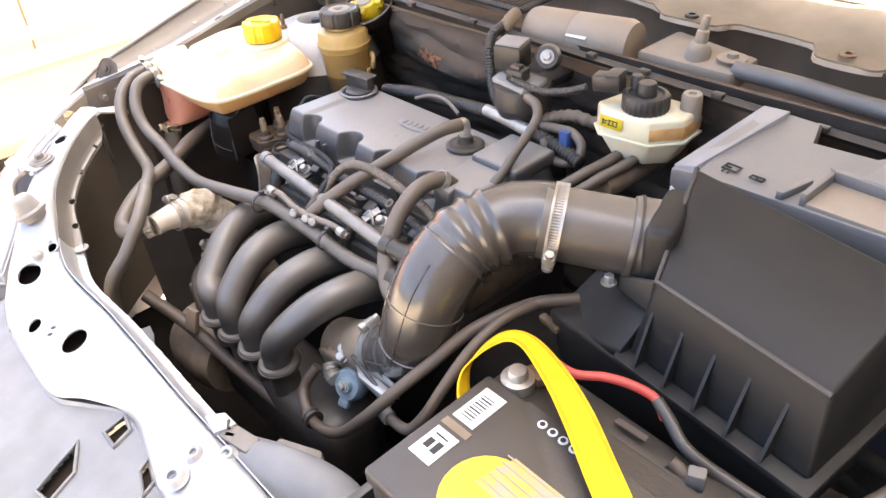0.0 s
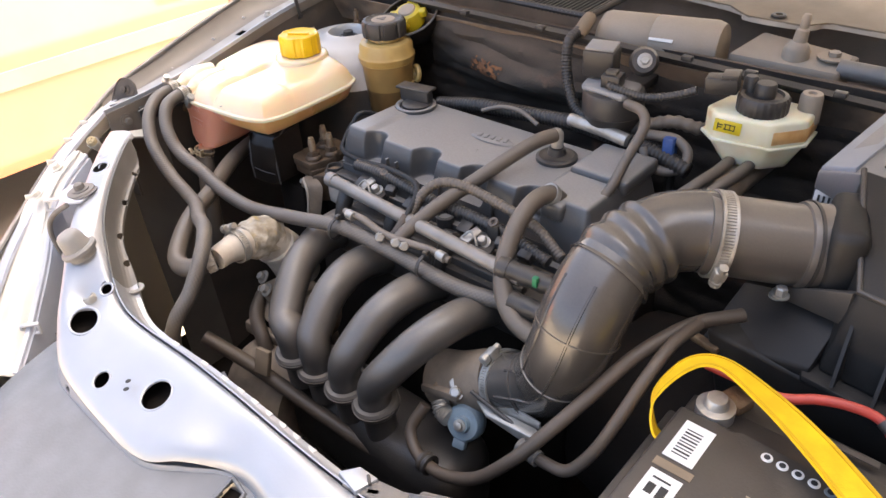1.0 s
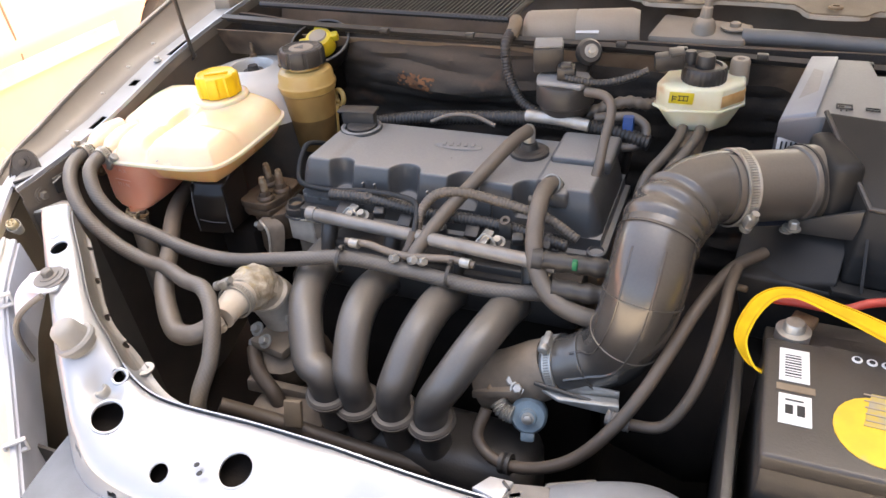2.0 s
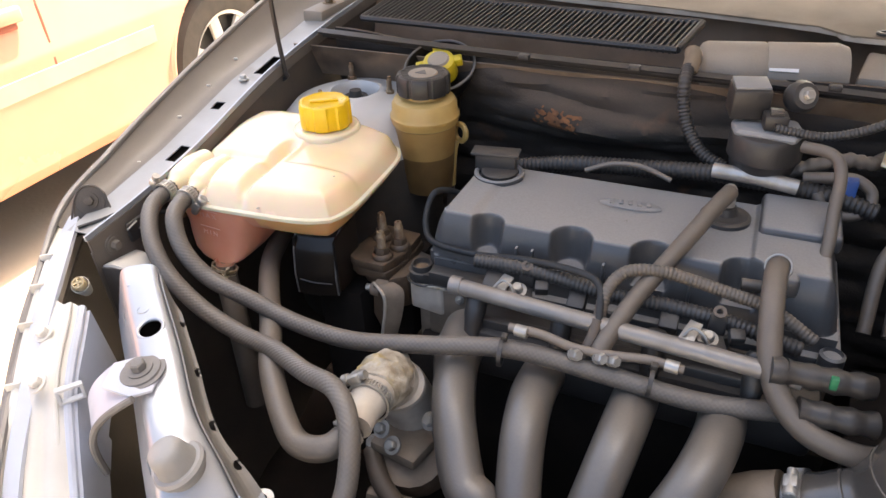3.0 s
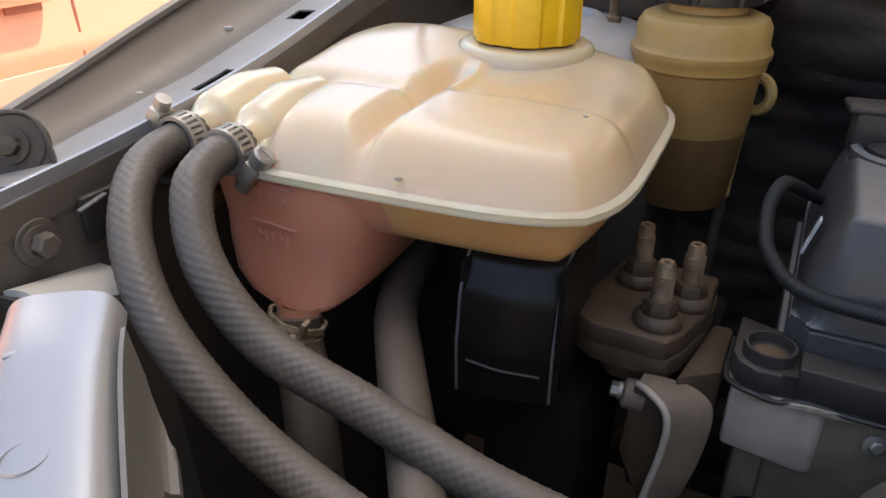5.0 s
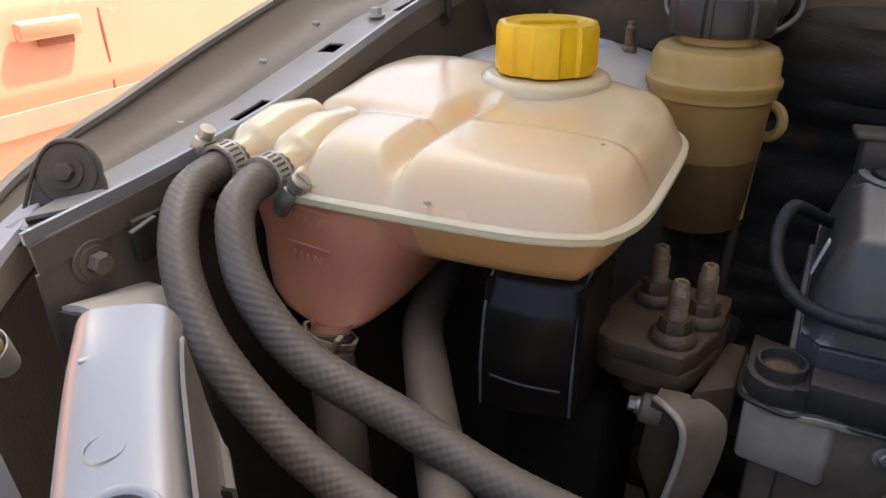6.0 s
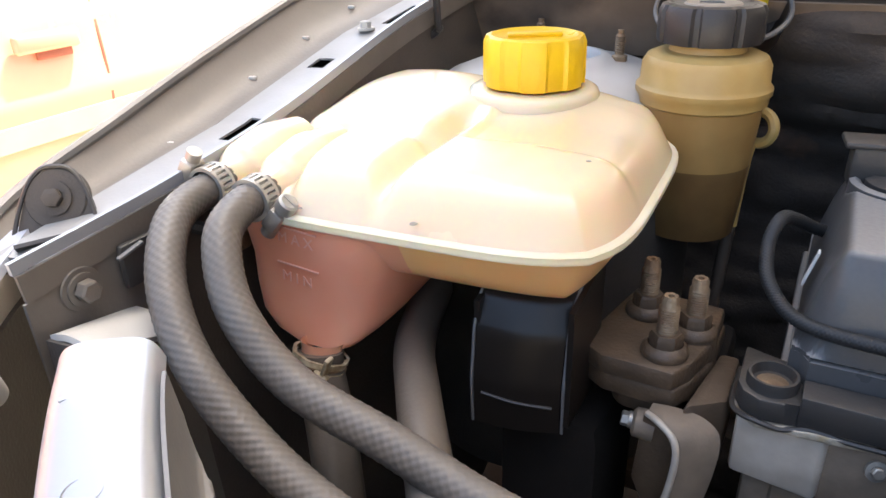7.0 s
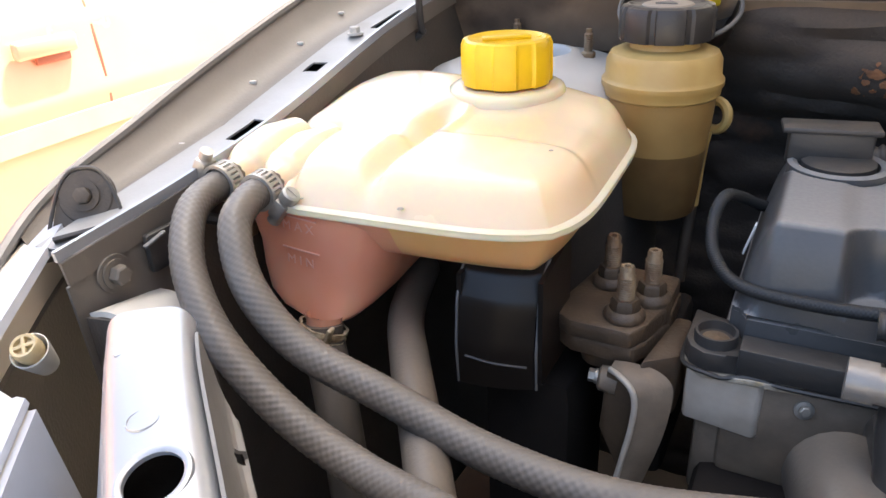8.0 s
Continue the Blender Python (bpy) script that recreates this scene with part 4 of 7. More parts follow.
RIM_S = spline(RIM_LINE, 6)
# dark sheet added under the rim, in place of the shade there
part("shade_curtain", sheet(lambda u, v: tuple(RIM_S[int(u * (len(RIM_S) - 1) + 0.5)] + Vector((0.010 * v, 0.008 * v, -0.028 - 0.36 * v))), len(RIM_S) - 1, 6, 0.003), GRIME_SHADE, hl, "dark sheet hung behind the lamp for the shade there")
pst = thing("slam_post", (-0.60, -0.185, 0.80), "creamy painted sheet post behind the front panel's end", "panel post", shift=(-0.018, 0.013, -0.013))
part("post", sheet(lambda u, v: (-0.655 + 0.042 * u + 0.006 * v, -0.136 - 0.05 * v - 0.008 * u, 0.850 + 0.012 * v + 0.010 * u * v + 0.003 * math.sin(3.1 * u)), 14, 10, 0.003), MILKY, pst)
part("post_wall", sheet(lambda u, v: (-0.650 + 0.042 * u, -0.188 - 0.008 * u, 0.860 + 0.012 * u - 0.10 * v), 14, 8, 0.003), GRIME_SHADE, pst)

# bumper top in front of the panel
bump = thing("bumper", (-0.1, -0.62, 0.45), "smooth light grey bumper top with dark angular recesses", "bumper")


def bumper(u, v):
    x = -0.44 + 1.14 * u
    sag = 0.10 * max(0, -(x + 0.30)) ** 1.2
    y0 = interp([(p[0], p[1]) for p in OUTER], x) + 0.012
    return x, y0 - 0.30 * v, 0.743 - 0.006 * v - 0.11 * v * v - sag


RECESSES = [[(-0.070, -0.505), (-0.088, -0.450), (-0.053, -0.468), (-0.043, -0.500)], [(-0.076, -0.426), (-0.080, -0.400), (-0.056, -0.404), (-0.048, -0.426)], [(0.001, -0.420), (-0.012, -0.398), (0.024, -0.410), (0.034, -0.430)]]


def in_recess(p):
    for poly in RECESSES:
        if all((b[0] - a[0]) * (p.y - a[1]) - (b[1] - a[1]) * (p.x - a[0]) <= 0 for a, b in zip(poly, poly[1:] + poly[:1])):
            return True
    return False


part("bumper_skin", sheet(bumper, 420, 110, 0.004, lambda p: not in_recess(p)), BUMPER, bump)
for poly in RECESSES:
    cx, cy = sum(p[0] for p in poly) / 4, sum(p[1] for p in poly) / 4

    def skin_z(x, y):
        u = (x + 0.44) / 1.14
        return bumper(u, (bumper(u, 0)[1] - y) / 0.30)[2]

    ring = [Vector((*a, 0)).lerp(Vector((*b, 0)), k / 6) for a, b in zip(poly, poly[1:] + poly[:1]) for k in range(6)]
    part("recess_lip", tube([(p.x, p.y, skin_z(p.x, p.y) + 0.0008) for p in ring + ring[:1]], 0.0034, 8, 1, flat=0.6), BUMPER, bump)
    wide = [(cx + (x - cx) * 1.3, cy + (y - cy) * 1.3) for x, y in poly]
    # recess floor is near-black: its shade is put into the colour
    part("recess", prism(wide, 0.700, [skin_z(x, y) - 0.012 for x, y in wide], 0), SHADEBLACK, bump, "near-black floor standing for the shade in an angular recess")
tabs = thing("panel_bracket", (-0.06, -0.335, 0.69), "white bent sheet bracket along the front panel's inner edge", "bracket")
part("plate", prism([(-0.267, -0.332), (-0.238, -0.309), (-0.226, -0.311), (-0.212, -0.318), (-0.171, -0.320), (-0.142, -0.323), (-0.119, -0.327), (-0.091, -0.326), (-0.102, -0.334), (-0.167, -0.332)], [0.698, 0.715, 0.710, 0.705, 0.704, 0.699, 0.695, 0.698, 0.686, 0.692], [0.700, 0.717, 0.712, 0.707, 0.706, 0.701, 0.697, 0.700, 0.688, 0.694], 0), PAINT, tabs)
part("plate_end", prism([(0.012, -0.345), (0.024, -0.328), (0.046, -0.327), (0.040, -0.350)], 0.764, 0.772, 0.0015), PAINT, tabs)
for x, y, z, r in ((0.053, -0.402, 0.765, 0.010), (0.044, -0.375, 0.767, 0.0075), (0.067, -0.352, 0.765, 0.0075)):
    part("ring_boss", lathe([(r * 0.5, -0.004), (r * 0.5, 0.003), (r * 0.75, 0.004), (r, 0.003), (r * 1.25, -0.001), (r * 1.5, -0.002)], 28, m=pose(x, y, z, 8, 8, 0)), PAINT, tabs)
fd = thing("fan_cowl", (0.12, -0.30, 0.62), "grey curved fan cowl with black clips behind the front panel", "fan cowl")
part("black_clip", prism([(0.030, -0.336), (0.066, -0.326), (0.082, -0.352), (0.060, -0.366)], 0.738, 0.752, 0.003), BLACK, fd)
part("black_clip", box(0.050, -0.338, 0.758, 0.012, 0.006, 0.02, 0.001, rot=30), BLACK, fd)
part("black_clip", box(0, 0, 0, 0.016, 0.010, 0.022, 0.002, m=pose(0.072, -0.330, 0.752, 12, 0, 35)), BLACK, fd)
part("clip_tongue", box(0, 0, 0, 0.004, 0.016, 0.020, 0.001, m=pose(0.092, -0.322, 0.757, -20, 10, 20)), BLACK, fd)
part("clip_tongue", box(0, 0, 0, 0.003, 0.010, 0.024, 0.001, m=pose(0.040, -0.330, 0.762, 15, -12, 50)), BLACK, fd)
part("box_top", prism([(0.070, -0.330), (0.066, -0.296), (0.110, -0.273), (0.135, -0.295)], 0.70, [0.735, 0.742, 0.738, 0.732], 0.004), SEAL, fd)
part("curved_duct", sheet(lambda u, v: (0.075 + 0.16 * u, -0.365 + 0.115 * u ** 0.8 - 0.08 * v, 0.718 + 0.030 * math.sin(3.0 * min(1, u * 1.05)) - 0.012 * v + 0.008 * math.sin(3.1 * v)), 30, 10, 0.004), BUMPER, fd)

# ---- coolant tank ----
TANK_PLAN = [Vector((-0.663, -0.075)), Vector((-0.443, -0.060)), Vector((-0.452, 0.146)), Vector((-0.674, 0.137))]


def tank_xy(u, v, inset=0.0):
    """A rounded quadrilateral: u and v from -1 to 1 on a disc-square."""
    su, sv = u * (1 - 0.12 * abs(v) ** 5), v * (1 - 0.12 * abs(u) ** 5)
    a, b = (su + 1) / 2, (sv + 1) / 2
    p = TANK_PLAN[0] * (1 - a) * (1 - b) + TANK_PLAN[1] * a * (1 - b) + TANK_PLAN[2] * a * b + TANK_PLAN[3] * (1 - a) * b
    return p


def tank_top_z(u, v):
    """Height over the seam: a pillow with two crossing furrows, higher under the neck, falling away to the hose corner."""
    d = min(1 - abs(u), 1 - abs(v))
    rise = 1 - math.exp(-max(d, 0) / 0.06)
    corner = 1 - 0.25 * (abs(u) * abs(v)) ** 3
    h = (0.030 + 0.0045 * (v + 0.3)) * rise * corner
    h += 0.005 * smooth(-0.25, 0.5, v) * smooth(0.1, -0.6, u) * rise
    h -= 0.009 * smooth(-0.35, -1.0, u) * smooth(-0.20, -0.42, v) * rise
    h -= 0.006 * smooth(-0.55, -0.95, v) * smooth(-0.45, -0.7, u) * rise
    right = 0.007 * smooth(0.35, 1.0, u) * smooth(-0.5, 0.6, v) * rise
    g1 = math.exp(-((u + 0.02 - 0.05 * v) / 0.065) ** 2) * (1 if v < 0.0 else math.exp(-(v / 0.13) ** 2)) * 0.0115
    g2 = math.exp(-((v + 0.33 + 0.05 * u) / 0.07) ** 2) * 0.0035 * smooth(0.05, -0.1, u)
    # the near block on the other side ends in a rounded shoulder
    sh = 0.0035 * smooth(-0.36, -0.24, v + 0.18 * max(0, u - 0.45)) * smooth(0.06, 0.14, u) * smooth(0.55, 0.1, v)
    g3 = math.exp(-((u + 0.62) / 0.06) ** 2) * 0.008 * (1 if v < -0.45 else math.exp(-((v + 0.45) / 0.15) ** 2))
    g4 = math.exp(-((u + 0.86) / 0.05) ** 2) * 0.005 * (1 if v < -0.55 else math.exp(-((v + 0.55) / 0.12) ** 2))
    neck = 0.0015 * math.exp(-(((u - 0.14) / 0.34) ** 2 + ((v - 0.52) / 0.34) ** 2) ** 2)
    return h - right - (g1 + g2 + g3 + g4) * rise - sh * rise + neck


SEAM_Z = 0.877
tank = thing("coolant_tank", (-0.54, 0.03, 0.80), "cream translucent coolant expansion tank with yellow cap", "coolant tank")


def tank_half(upper):
    def place(s, t):
        u, v = 2 * s - 1, 2 * t - 1
        u, v = math.copysign(1 - (1 - abs(u)) ** 1.6, u), math.copysign(1 - (1 - abs(v)) ** 1.6, v)
        p = tank_xy(u, v)
        d = min(1 - abs(u), 1 - abs(v))
        c = tank_xy(0, 0)
        pull = 0.035 * (1 - math.exp(-d / 0.03)) * (1 if upper else 1.8)
        q = p.lerp(c, pull * (1 - d))
        if upper:
            return q.x, q.y, SEAM_Z + 0.002 + tank_top_z(u, v)
        return q.x, q.y, SEAM_Z - 0.002 - 0.030 * (1 - math.exp(-d / 0.06))
    return place


part("tank_top", sheet(tank_half(True), 120, 120, 0), TANK, tank, angle=80)
# underside: the transmitted glow is painted as orange plastic
part("tank_bottom", sheet(tank_half(False), 80, 50, 0, lambda p: p.x > -0.545), TANK_LOW, tank, angle=80)
part("tank_bottom", sheet(tank_half(False), 80, 50, 0, lambda p: p.x <= -0.545), COOLANT, tank, "pinkish belly of the tank full of coolant", angle=80)
# weld seam round the waist
rim = []
for k in range(96):
    a = 2 * math.pi * k / 96
    cu, cv = math.cos(a), math.sin(a)
    s = 1 / max(abs(cu), abs(cv))
    rim.append(tank_xy(cu * s, cv * s))
bm = bmesh.new()
cen = tank_xy(0, 0)
loops = []
for off, z in ((-0.002, -0.0022), (0.0028, -0.0022), (0.0034, -0.0004), (0.0028, 0.0006), (0.0034, 0.0018), (0.0022, 0.0030), (-0.002, 0.0034)):
    loops.append([bm.verts.new((*(p + (p - cen).normalized() * off), SEAM_Z + z)) for p in rim])
for a, b in zip(loops, loops[1:]):
    for j in range(96):
        bm.faces.new((a[j], a[(j + 1) % 96], b[(j + 1) % 96], b[j]))
part("tank_seam", bm, SEAMPL, tank, "pale moulded seam flange", angle=60)
# lower chamber with pink coolant
bm = bmesh.new()
rows = []
for z, (x0, x1, y0, y1) in ((0.877, (-0.668, -0.530, -0.067, 0.10)), (0.864, (-0.665, -0.544, -0.069, 0.095)), (0.848, (-0.657, -0.553, -0.070, 0.08)),
                            (0.832, (-0.653, -0.560, -0.072, 0.06)), (0.818, (-0.645, -0.566, -0.075, 0.03)), (0.8115, (-0.632, -0.570, -0.077, 0.0)), (0.8085, (-0.616, -0.574, -0.078, -0.02))):
    ring = []
    for k in range(40):
        a = 2 * math.pi * k / 40
        c, s = math.cos(a), math.sin(a)
        f = 0.55
        ring.append(bm.verts.new(((x0 + x1) / 2 + (x1 - x0) / 2 * math.copysign(abs(c) ** f, c), (y0 + y1) / 2 + (y1 - y0) / 2 * math.copysign(abs(s) ** f, s), z)))
    rows.append(ring)
for a, b in zip(rows, rows[1:]):
    for j in range(40):
        bm.faces.new((a[j], a[(j + 1) % 40], b[(j + 1) % 40], b[j]))
bm.faces.new(rows[-1])
part("coolant_chamber", bm, COOLANT, tank, "pinkish lower chamber full of coolant", angle=80)
for z, y, w in ((0.8500, -0.0704, 0.027), (0.8705, -0.0688, 0.026)):
    part("level_mark", box(0, 0, 0, w, 0.001, 0.0008, 0, m=pose(-0.606, y, z, 0, 4, 0)), MARK, tank)
part("level_letters", lettering("M A X", 0.0085, pose(-0.6065, -0.0698, 0.8650, 90, 4, 0), 0.0002), MARK, tank, "moulded pale level mark")
part("level_letters", lettering("M I N", 0.0085, pose(-0.6065, -0.0714, 0.8430, 90, 4, 0), 0.0002), MARK, tank, "moulded pale level mark")
# filler neck and cap
NECK = (-0.5420, 0.098)
part("neck", lathe([(0.0425, 0.9040), (0.0415, 0.9125), (0.0405, 0.9150), (0.038, 0.9165), (0.035, 0.9168), (0.0, 0.9170)], 48, m=pose(*NECK, 0)), TANK, tank)


def lobes(a, r, z):
    k = (a / (2 * math.pi) * 7) % 1
    return r * (0.985 + 0.060 * max(0.0, min(1.0, (0.30 - abs(k - 0.5)) / 0.018))) if r > 0.028 else r


cap = part("cap", lathe([(0.0295, 0.9180), (0.0305, 0.9185), (0.0308, 0.9230), (0.0305, 0.9440), (0.029, 0.9475), (0.027, 0.9483), (0.0255, 0.9475), (0.024, 0.9465), (0, 0.9465)], 96, m=pose(*NECK, 0, 0, 0, 8), wob=lobes), YELLOW, tank, "bright yellow ribbed screw cap")
part("cap_bar", box(0, 0, 0, 0.034, 0.007, 0.003, 0.001, m=pose(*NECK, 0.9476, 0, 0, 30)), YELLOW, cap)
# two hose stubs at the front corner
STUB_A, STUB_B = Vector((-0.660, -0.056, 0.888)), Vector((-0.6285, -0.058, 0.887))
DIR_A, DIR_B = Vector((0.05, -1, -0.02)).normalized(), Vector((0.08, -1, -0.02)).normalized()
for s, d in ((STUB_A, DIR_A), (STUB_B, DIR_B)):
    part("stub", tube([s - d * 0.060 + Vector((0.006, 0, 0.002)), s - d * 0.035 + Vector((0.003, 0, 0.002)), s - d * 0.012, s, s + d * 0.02], 0.0095, 24, radii=[0.016, 0.0185, 0.0155, 0.0095, 0.0080]), TANK, tank, angle=80)
part("stub", lathe([(0.0108, -0.010), (0.0108, 0.002), (0.0116, 0.006)], 20, m=axis_m((-0.589, -0.079, 0.807), (0.0, 0.3, 1))), COOLANT, tank, "short pink outlet stub")
# mould blemishes
for x, y, z, r in ((-0.47, -0.01, 0.909, 0.0012), (-0.536, -0.0655, 0.886, 0.0018), (-0.60, -0.070, 0.8845, 0.001)):
    part("speck", lathe([(0, 0.0006), (r, 0.0003), (r * 1.1, 0)], 10, m=pose(x, y, z)), DUSTGREY, tank)

# ---- hoses ----


def hose(name, pts, r, label, material=RUBBER, category="hose", group="", **kw):
    base = Vector(min(pts, key=lambda p: p[2]))
    t = thing(name, base, label, category, group)
    part("tube", tube(pts, r, **kw), material, t, angle=70)
    return t


def braid(pts, r, n=84, per=14, round_=12, along=1300, deep=0.00016, step=0.0009):
    """A thick rubber hose with faint crossing diagonal ribs."""
    line = spline(pts, per)
    fine = [line[0]]
    for a, b in zip(line, line[1:]):
        k = max(1, int((b - a).length / step))
        fine += [a.lerp(b, (i + 1) / k) for i in range(k)]
    bm = bmesh.new()
    side = (fine[1] - fine[0]).normalized().orthogonal().normalized()
    rings, run = [], 0.0
    for i, p in enumerate(fine):
        t = (fine[min(i + 3, len(fine) - 1)] - fine[max(i - 3, 0)]).normalized()
        side = (side - t * side.dot(t)).normalized()
        up = t.cross(side)
        if i:
            run += (p - fine[i - 1]).length
        ring = []
        for j in range(n):
            a = 2 * math.pi * j / n
            w = math.cos(round_ * a + run * along) + 0.6 * math.cos(round_ * a - run * along)
            rr = r + deep * w
            ring.append(bm.verts.new(p + side * (rr * math.cos(a)) + up * (rr * math.sin(a))))
        rings.append(ring)
    for a, b in zip(rings, rings[1:]):
        for j in range(n):
            bm.faces.new((a[j], a[(j + 1) % n], b[(j + 1) % n], b[j]))
    bm.faces.new(rings[0][::-1])
    bm.faces.new(rings[-1])
    return bm


HA = [tuple(STUB_A + DIR_A * 0.004), (-0.6564, -0.0946, 0.8845), (-0.6421, -0.1199, 0.8780), (-0.6222, -0.1409, 0.8618), (-0.5937, -0.1554, 0.8392), (-0.5517, -0.1620, 0.8121), (-0.5026, -0.1686, 0.7992),
      (-0.4460, -0.1874, 0.8101), (-0.3948, -0.2126, 0.8204), (-0.3508, -0.2307, 0.8301), (-0.3253, -0.2538, 0.8185), (-0.3127, -0.2869, 0.7855), (-0.3168, -0.3196, 0.7446), (-0.325, -0.33, 0.66)]
ha = thing("coolant_hose", HA[-1], "dusty grey rubber coolant hose curving from tank to radiator", "hose", "coolant tank hoses")
part("tube", braid(HA, 0.0092), BRAID, ha, angle=75)
worm_clamp(ha, STUB_A + DIR_A * 0.014, DIR_A, 0.0095, 150)
HB = [tuple(STUB_B + DIR_B * 0.004), (-0.6244, -0.0895, 0.8860), (-0.6155, -0.1108, 0.8785), (-0.5950, -0.1276, 0.8559), (-0.5611, -0.1340, 0.8316), (-0.5114, -0.1328, 0.8153), (-0.4529, -0.1369, 0.8026),
      (-0.3878, -0.1372, 0.7999), (-0.3109, -0.1264, 0.8086), (-0.2297, -0.1113, 0.8159), (-0.1460, -0.1019, 0.8050), (-0.0573, -0.0981, 0.7962), (0.0151, -0.0777, 0.7901), (0.07, -0.06, 0.787)]
hb2 = thing("coolant_hose", HB[-1], "long dusty grey coolant hose lying across the intake runners", "hose", "coolant tank hoses")
part("tube", braid(HB, 0.0092), BRAID, hb2, angle=75)
worm_clamp(hb2, STUB_B + DIR_B * 0.014, DIR_B, 0.0095, -40)
low = hose("lower_coolant_hose", [(-0.5885, -0.0815, 0.8085), (-0.5870, -0.0845, 0.799), (-0.578, -0.092, 0.778), (-0.568, -0.102, 0.752), (-0.560, -0.110, 0.704), (-0.556, -0.115, 0.634)], 0.0132,
           "dusty brown-grey hose hanging from the tank's outlet", HOSE)
cm = axis_m((-0.5880, -0.0830, 0.8040), (-0.22, -0.35, -1))
for z0, z1 in ((-0.0045, -0.0015), (0.0012, 0.0036)):
    part("spring_clamp", lathe([(0.0134, z0), (0.0152, z0), (0.0152, z1), (0.0134, z1)], 40, m=cm, wob=lambda a, r, z: r + 0.0004 * math.sin(9 * a)), CLAMP, low, "cream and rust spring clamp band")
part("clamp_wire", lathe([(0.0136, -0.0016), (0.0146, -0.0004), (0.0136, 0.0013)], 40, m=cm), RUSTY, low)
for px, py, pz, tilt in ((-0.5740, -0.0945, 0.8110, 24), (-0.6050, -0.0945, 0.8045, -48)):
    part("spring_clamp_ear", box(0, 0, 0, 0.0028, 0.006, 0.0125, 0.001, m=pose(px, py, pz, 0, tilt, 0)), CLAMP, low)
    part("spring_clamp_ear", box(0, 0, 0, 0.008, 0.003, 0.0028, 0.001, m=pose(px - 0.003, py - 0.002, pz - 0.005, 0, tilt, 0)), CLAMP, low)
RAD = [(-0.3320, -0.236, 0.796), (-0.3440, -0.262, 0.792), (-0.3710, -0.265, 0.787), (-0.3960, -0.2505, 0.7925), (-0.4442, -0.2003, 0.7965), (-0.4880, -0.1376, 0.7946), (-0.5262, -0.0840, 0.7985), (-0.5580, -0.0330, 0.7960), (-0.577, 0.0248, 0.798)]
hh = hose("heater_hose", RAD, 0.0118, "dusty grey-brown hose bending round to the thermostat outlet", HOSE)
part("foil_band", lathe([(0.0120, -0.006), (0.0142, -0.005), (0.0146, 0.0), (0.0140, 0.005), (0.0120, 0.006)], 40, m=axis_m(Vector(RAD[0]).lerp(Vector(RAD[1]), 0.25), Vector(RAD[1]) - Vector(RAD[0])), wob=lambda a, r, z: r * (1 + 0.07 * math.sin(7 * a + 300 * z) + 0.04 * math.sin(17 * a))), FOIL, hh, "crumpled pale foil band")
vac = hose("vacuum_hose", [(-0.066, 0.104, 0.903), (-0.074, 0.078, 0.903), (-0.088, 0.045, 0.892), (-0.108, 0.005, 0.873), (-0.130, -0.04, 0.852), (-0.145, -0.078, 0.832), (-0.152, -0.098, 0.818)], 0.0088,
           "grey vacuum hose from valve cover to fuel rail", HOSE, per=10)
part("elbow", tube([(-0.066, 0.110, 0.885), (-0.066, 0.110, 0.902), (-0.068, 0.098, 0.904)], 0.0075, 12), STEEL, vac)
breather = hose("breather_hose", [(-0.006, 0.035, 0.862), (-0.012, 0.015, 0.880), (-0.014, -0.015, 0.882), (-0.013, -0.045, 0.868), (-0.008, -0.072, 0.843), (0.004, -0.092, 0.820), (0.028, -0.108, 0.803), (0.06, -0.113, 0.795), (0.090, -0.106, 0.790), (0.118, -0.088, 0.786)], 0.0105,
     "grey rubber breather hose bending down from the valve cover", HOSE, per=10)
part("spring_clip", lathe([(0.0107, -0.004), (0.0122, -0.004), (0.0122, 0.004), (0.0107, 0.004)], 28, m=axis_m((-0.0115, 0.018, 0.8785), (-0.2, -1, 0.75))), STEEL, breather, "steel spring clip")
part("end_cuff", lathe([(0.0106, -0.009), (0.0124, -0.008), (0.0126, 0.006), (0.0106, 0.008)], 28, m=axis_m((0.110, -0.0935, 0.787), (0.8, 0.5, -0.1))), BLACK, breather)
hose("purge_hose", [(-0.005, 0.165, 0.937), (0.022, 0.152, 0.938), (0.033, 0.138, 0.925), (0.032, 0.105, 0.899), (0.031, 0.070, 0.872), (0.022, 0.038, 0.856), (-0.005, 0.022, 0.853), (-0.04, 0.018, 0.852)], 0.0062,
     "thin grey purge hose arching over the valve cover's end", HOSE, per=10)
hose("looped_hose", [(0.005, 0.185, 0.893), (0.034, 0.181, 0.899), (0.055, 0.183, 0.899), (0.072, 0.180, 0.888), (0.071, 0.172, 0.871), (0.052, 0.166, 0.863), (0.03, 0.164, 0.868), (0.02, 0.17, 0.885)], 0.0062,
     "thin grey hose looped behind the engine", RUBBER, per=10)
hose("metal_coolant_pipe", [(-0.33, -0.28, 0.70), (-0.27, -0.255, 0.665), (-0.176, -0.239, 0.635), (-0.078, -0.225, 0.612), (0.02, -0.215, 0.59)], 0.009, "dusty straight metal pipe below the intake runners", PIPE)
w1 = hose("corrugated_hose", [(-0.030, -0.19, 0.70), (-0.034, -0.212, 0.676), (-0.01, -0.226, 0.664), (0.03, -0.233, 0.672), (0.075, -0.232, 0.700), (0.110, -0.219, 0.741), (0.135, -0.195, 0.778), (0.155, -0.158, 0.808), (0.175, -0.115, 0.838), (0.20, -0.06, 0.85), (0.23, -0.02, 0.85)], 0.0068,
          "black rubber brake servo hose running past the battery", PIPE, per=10)
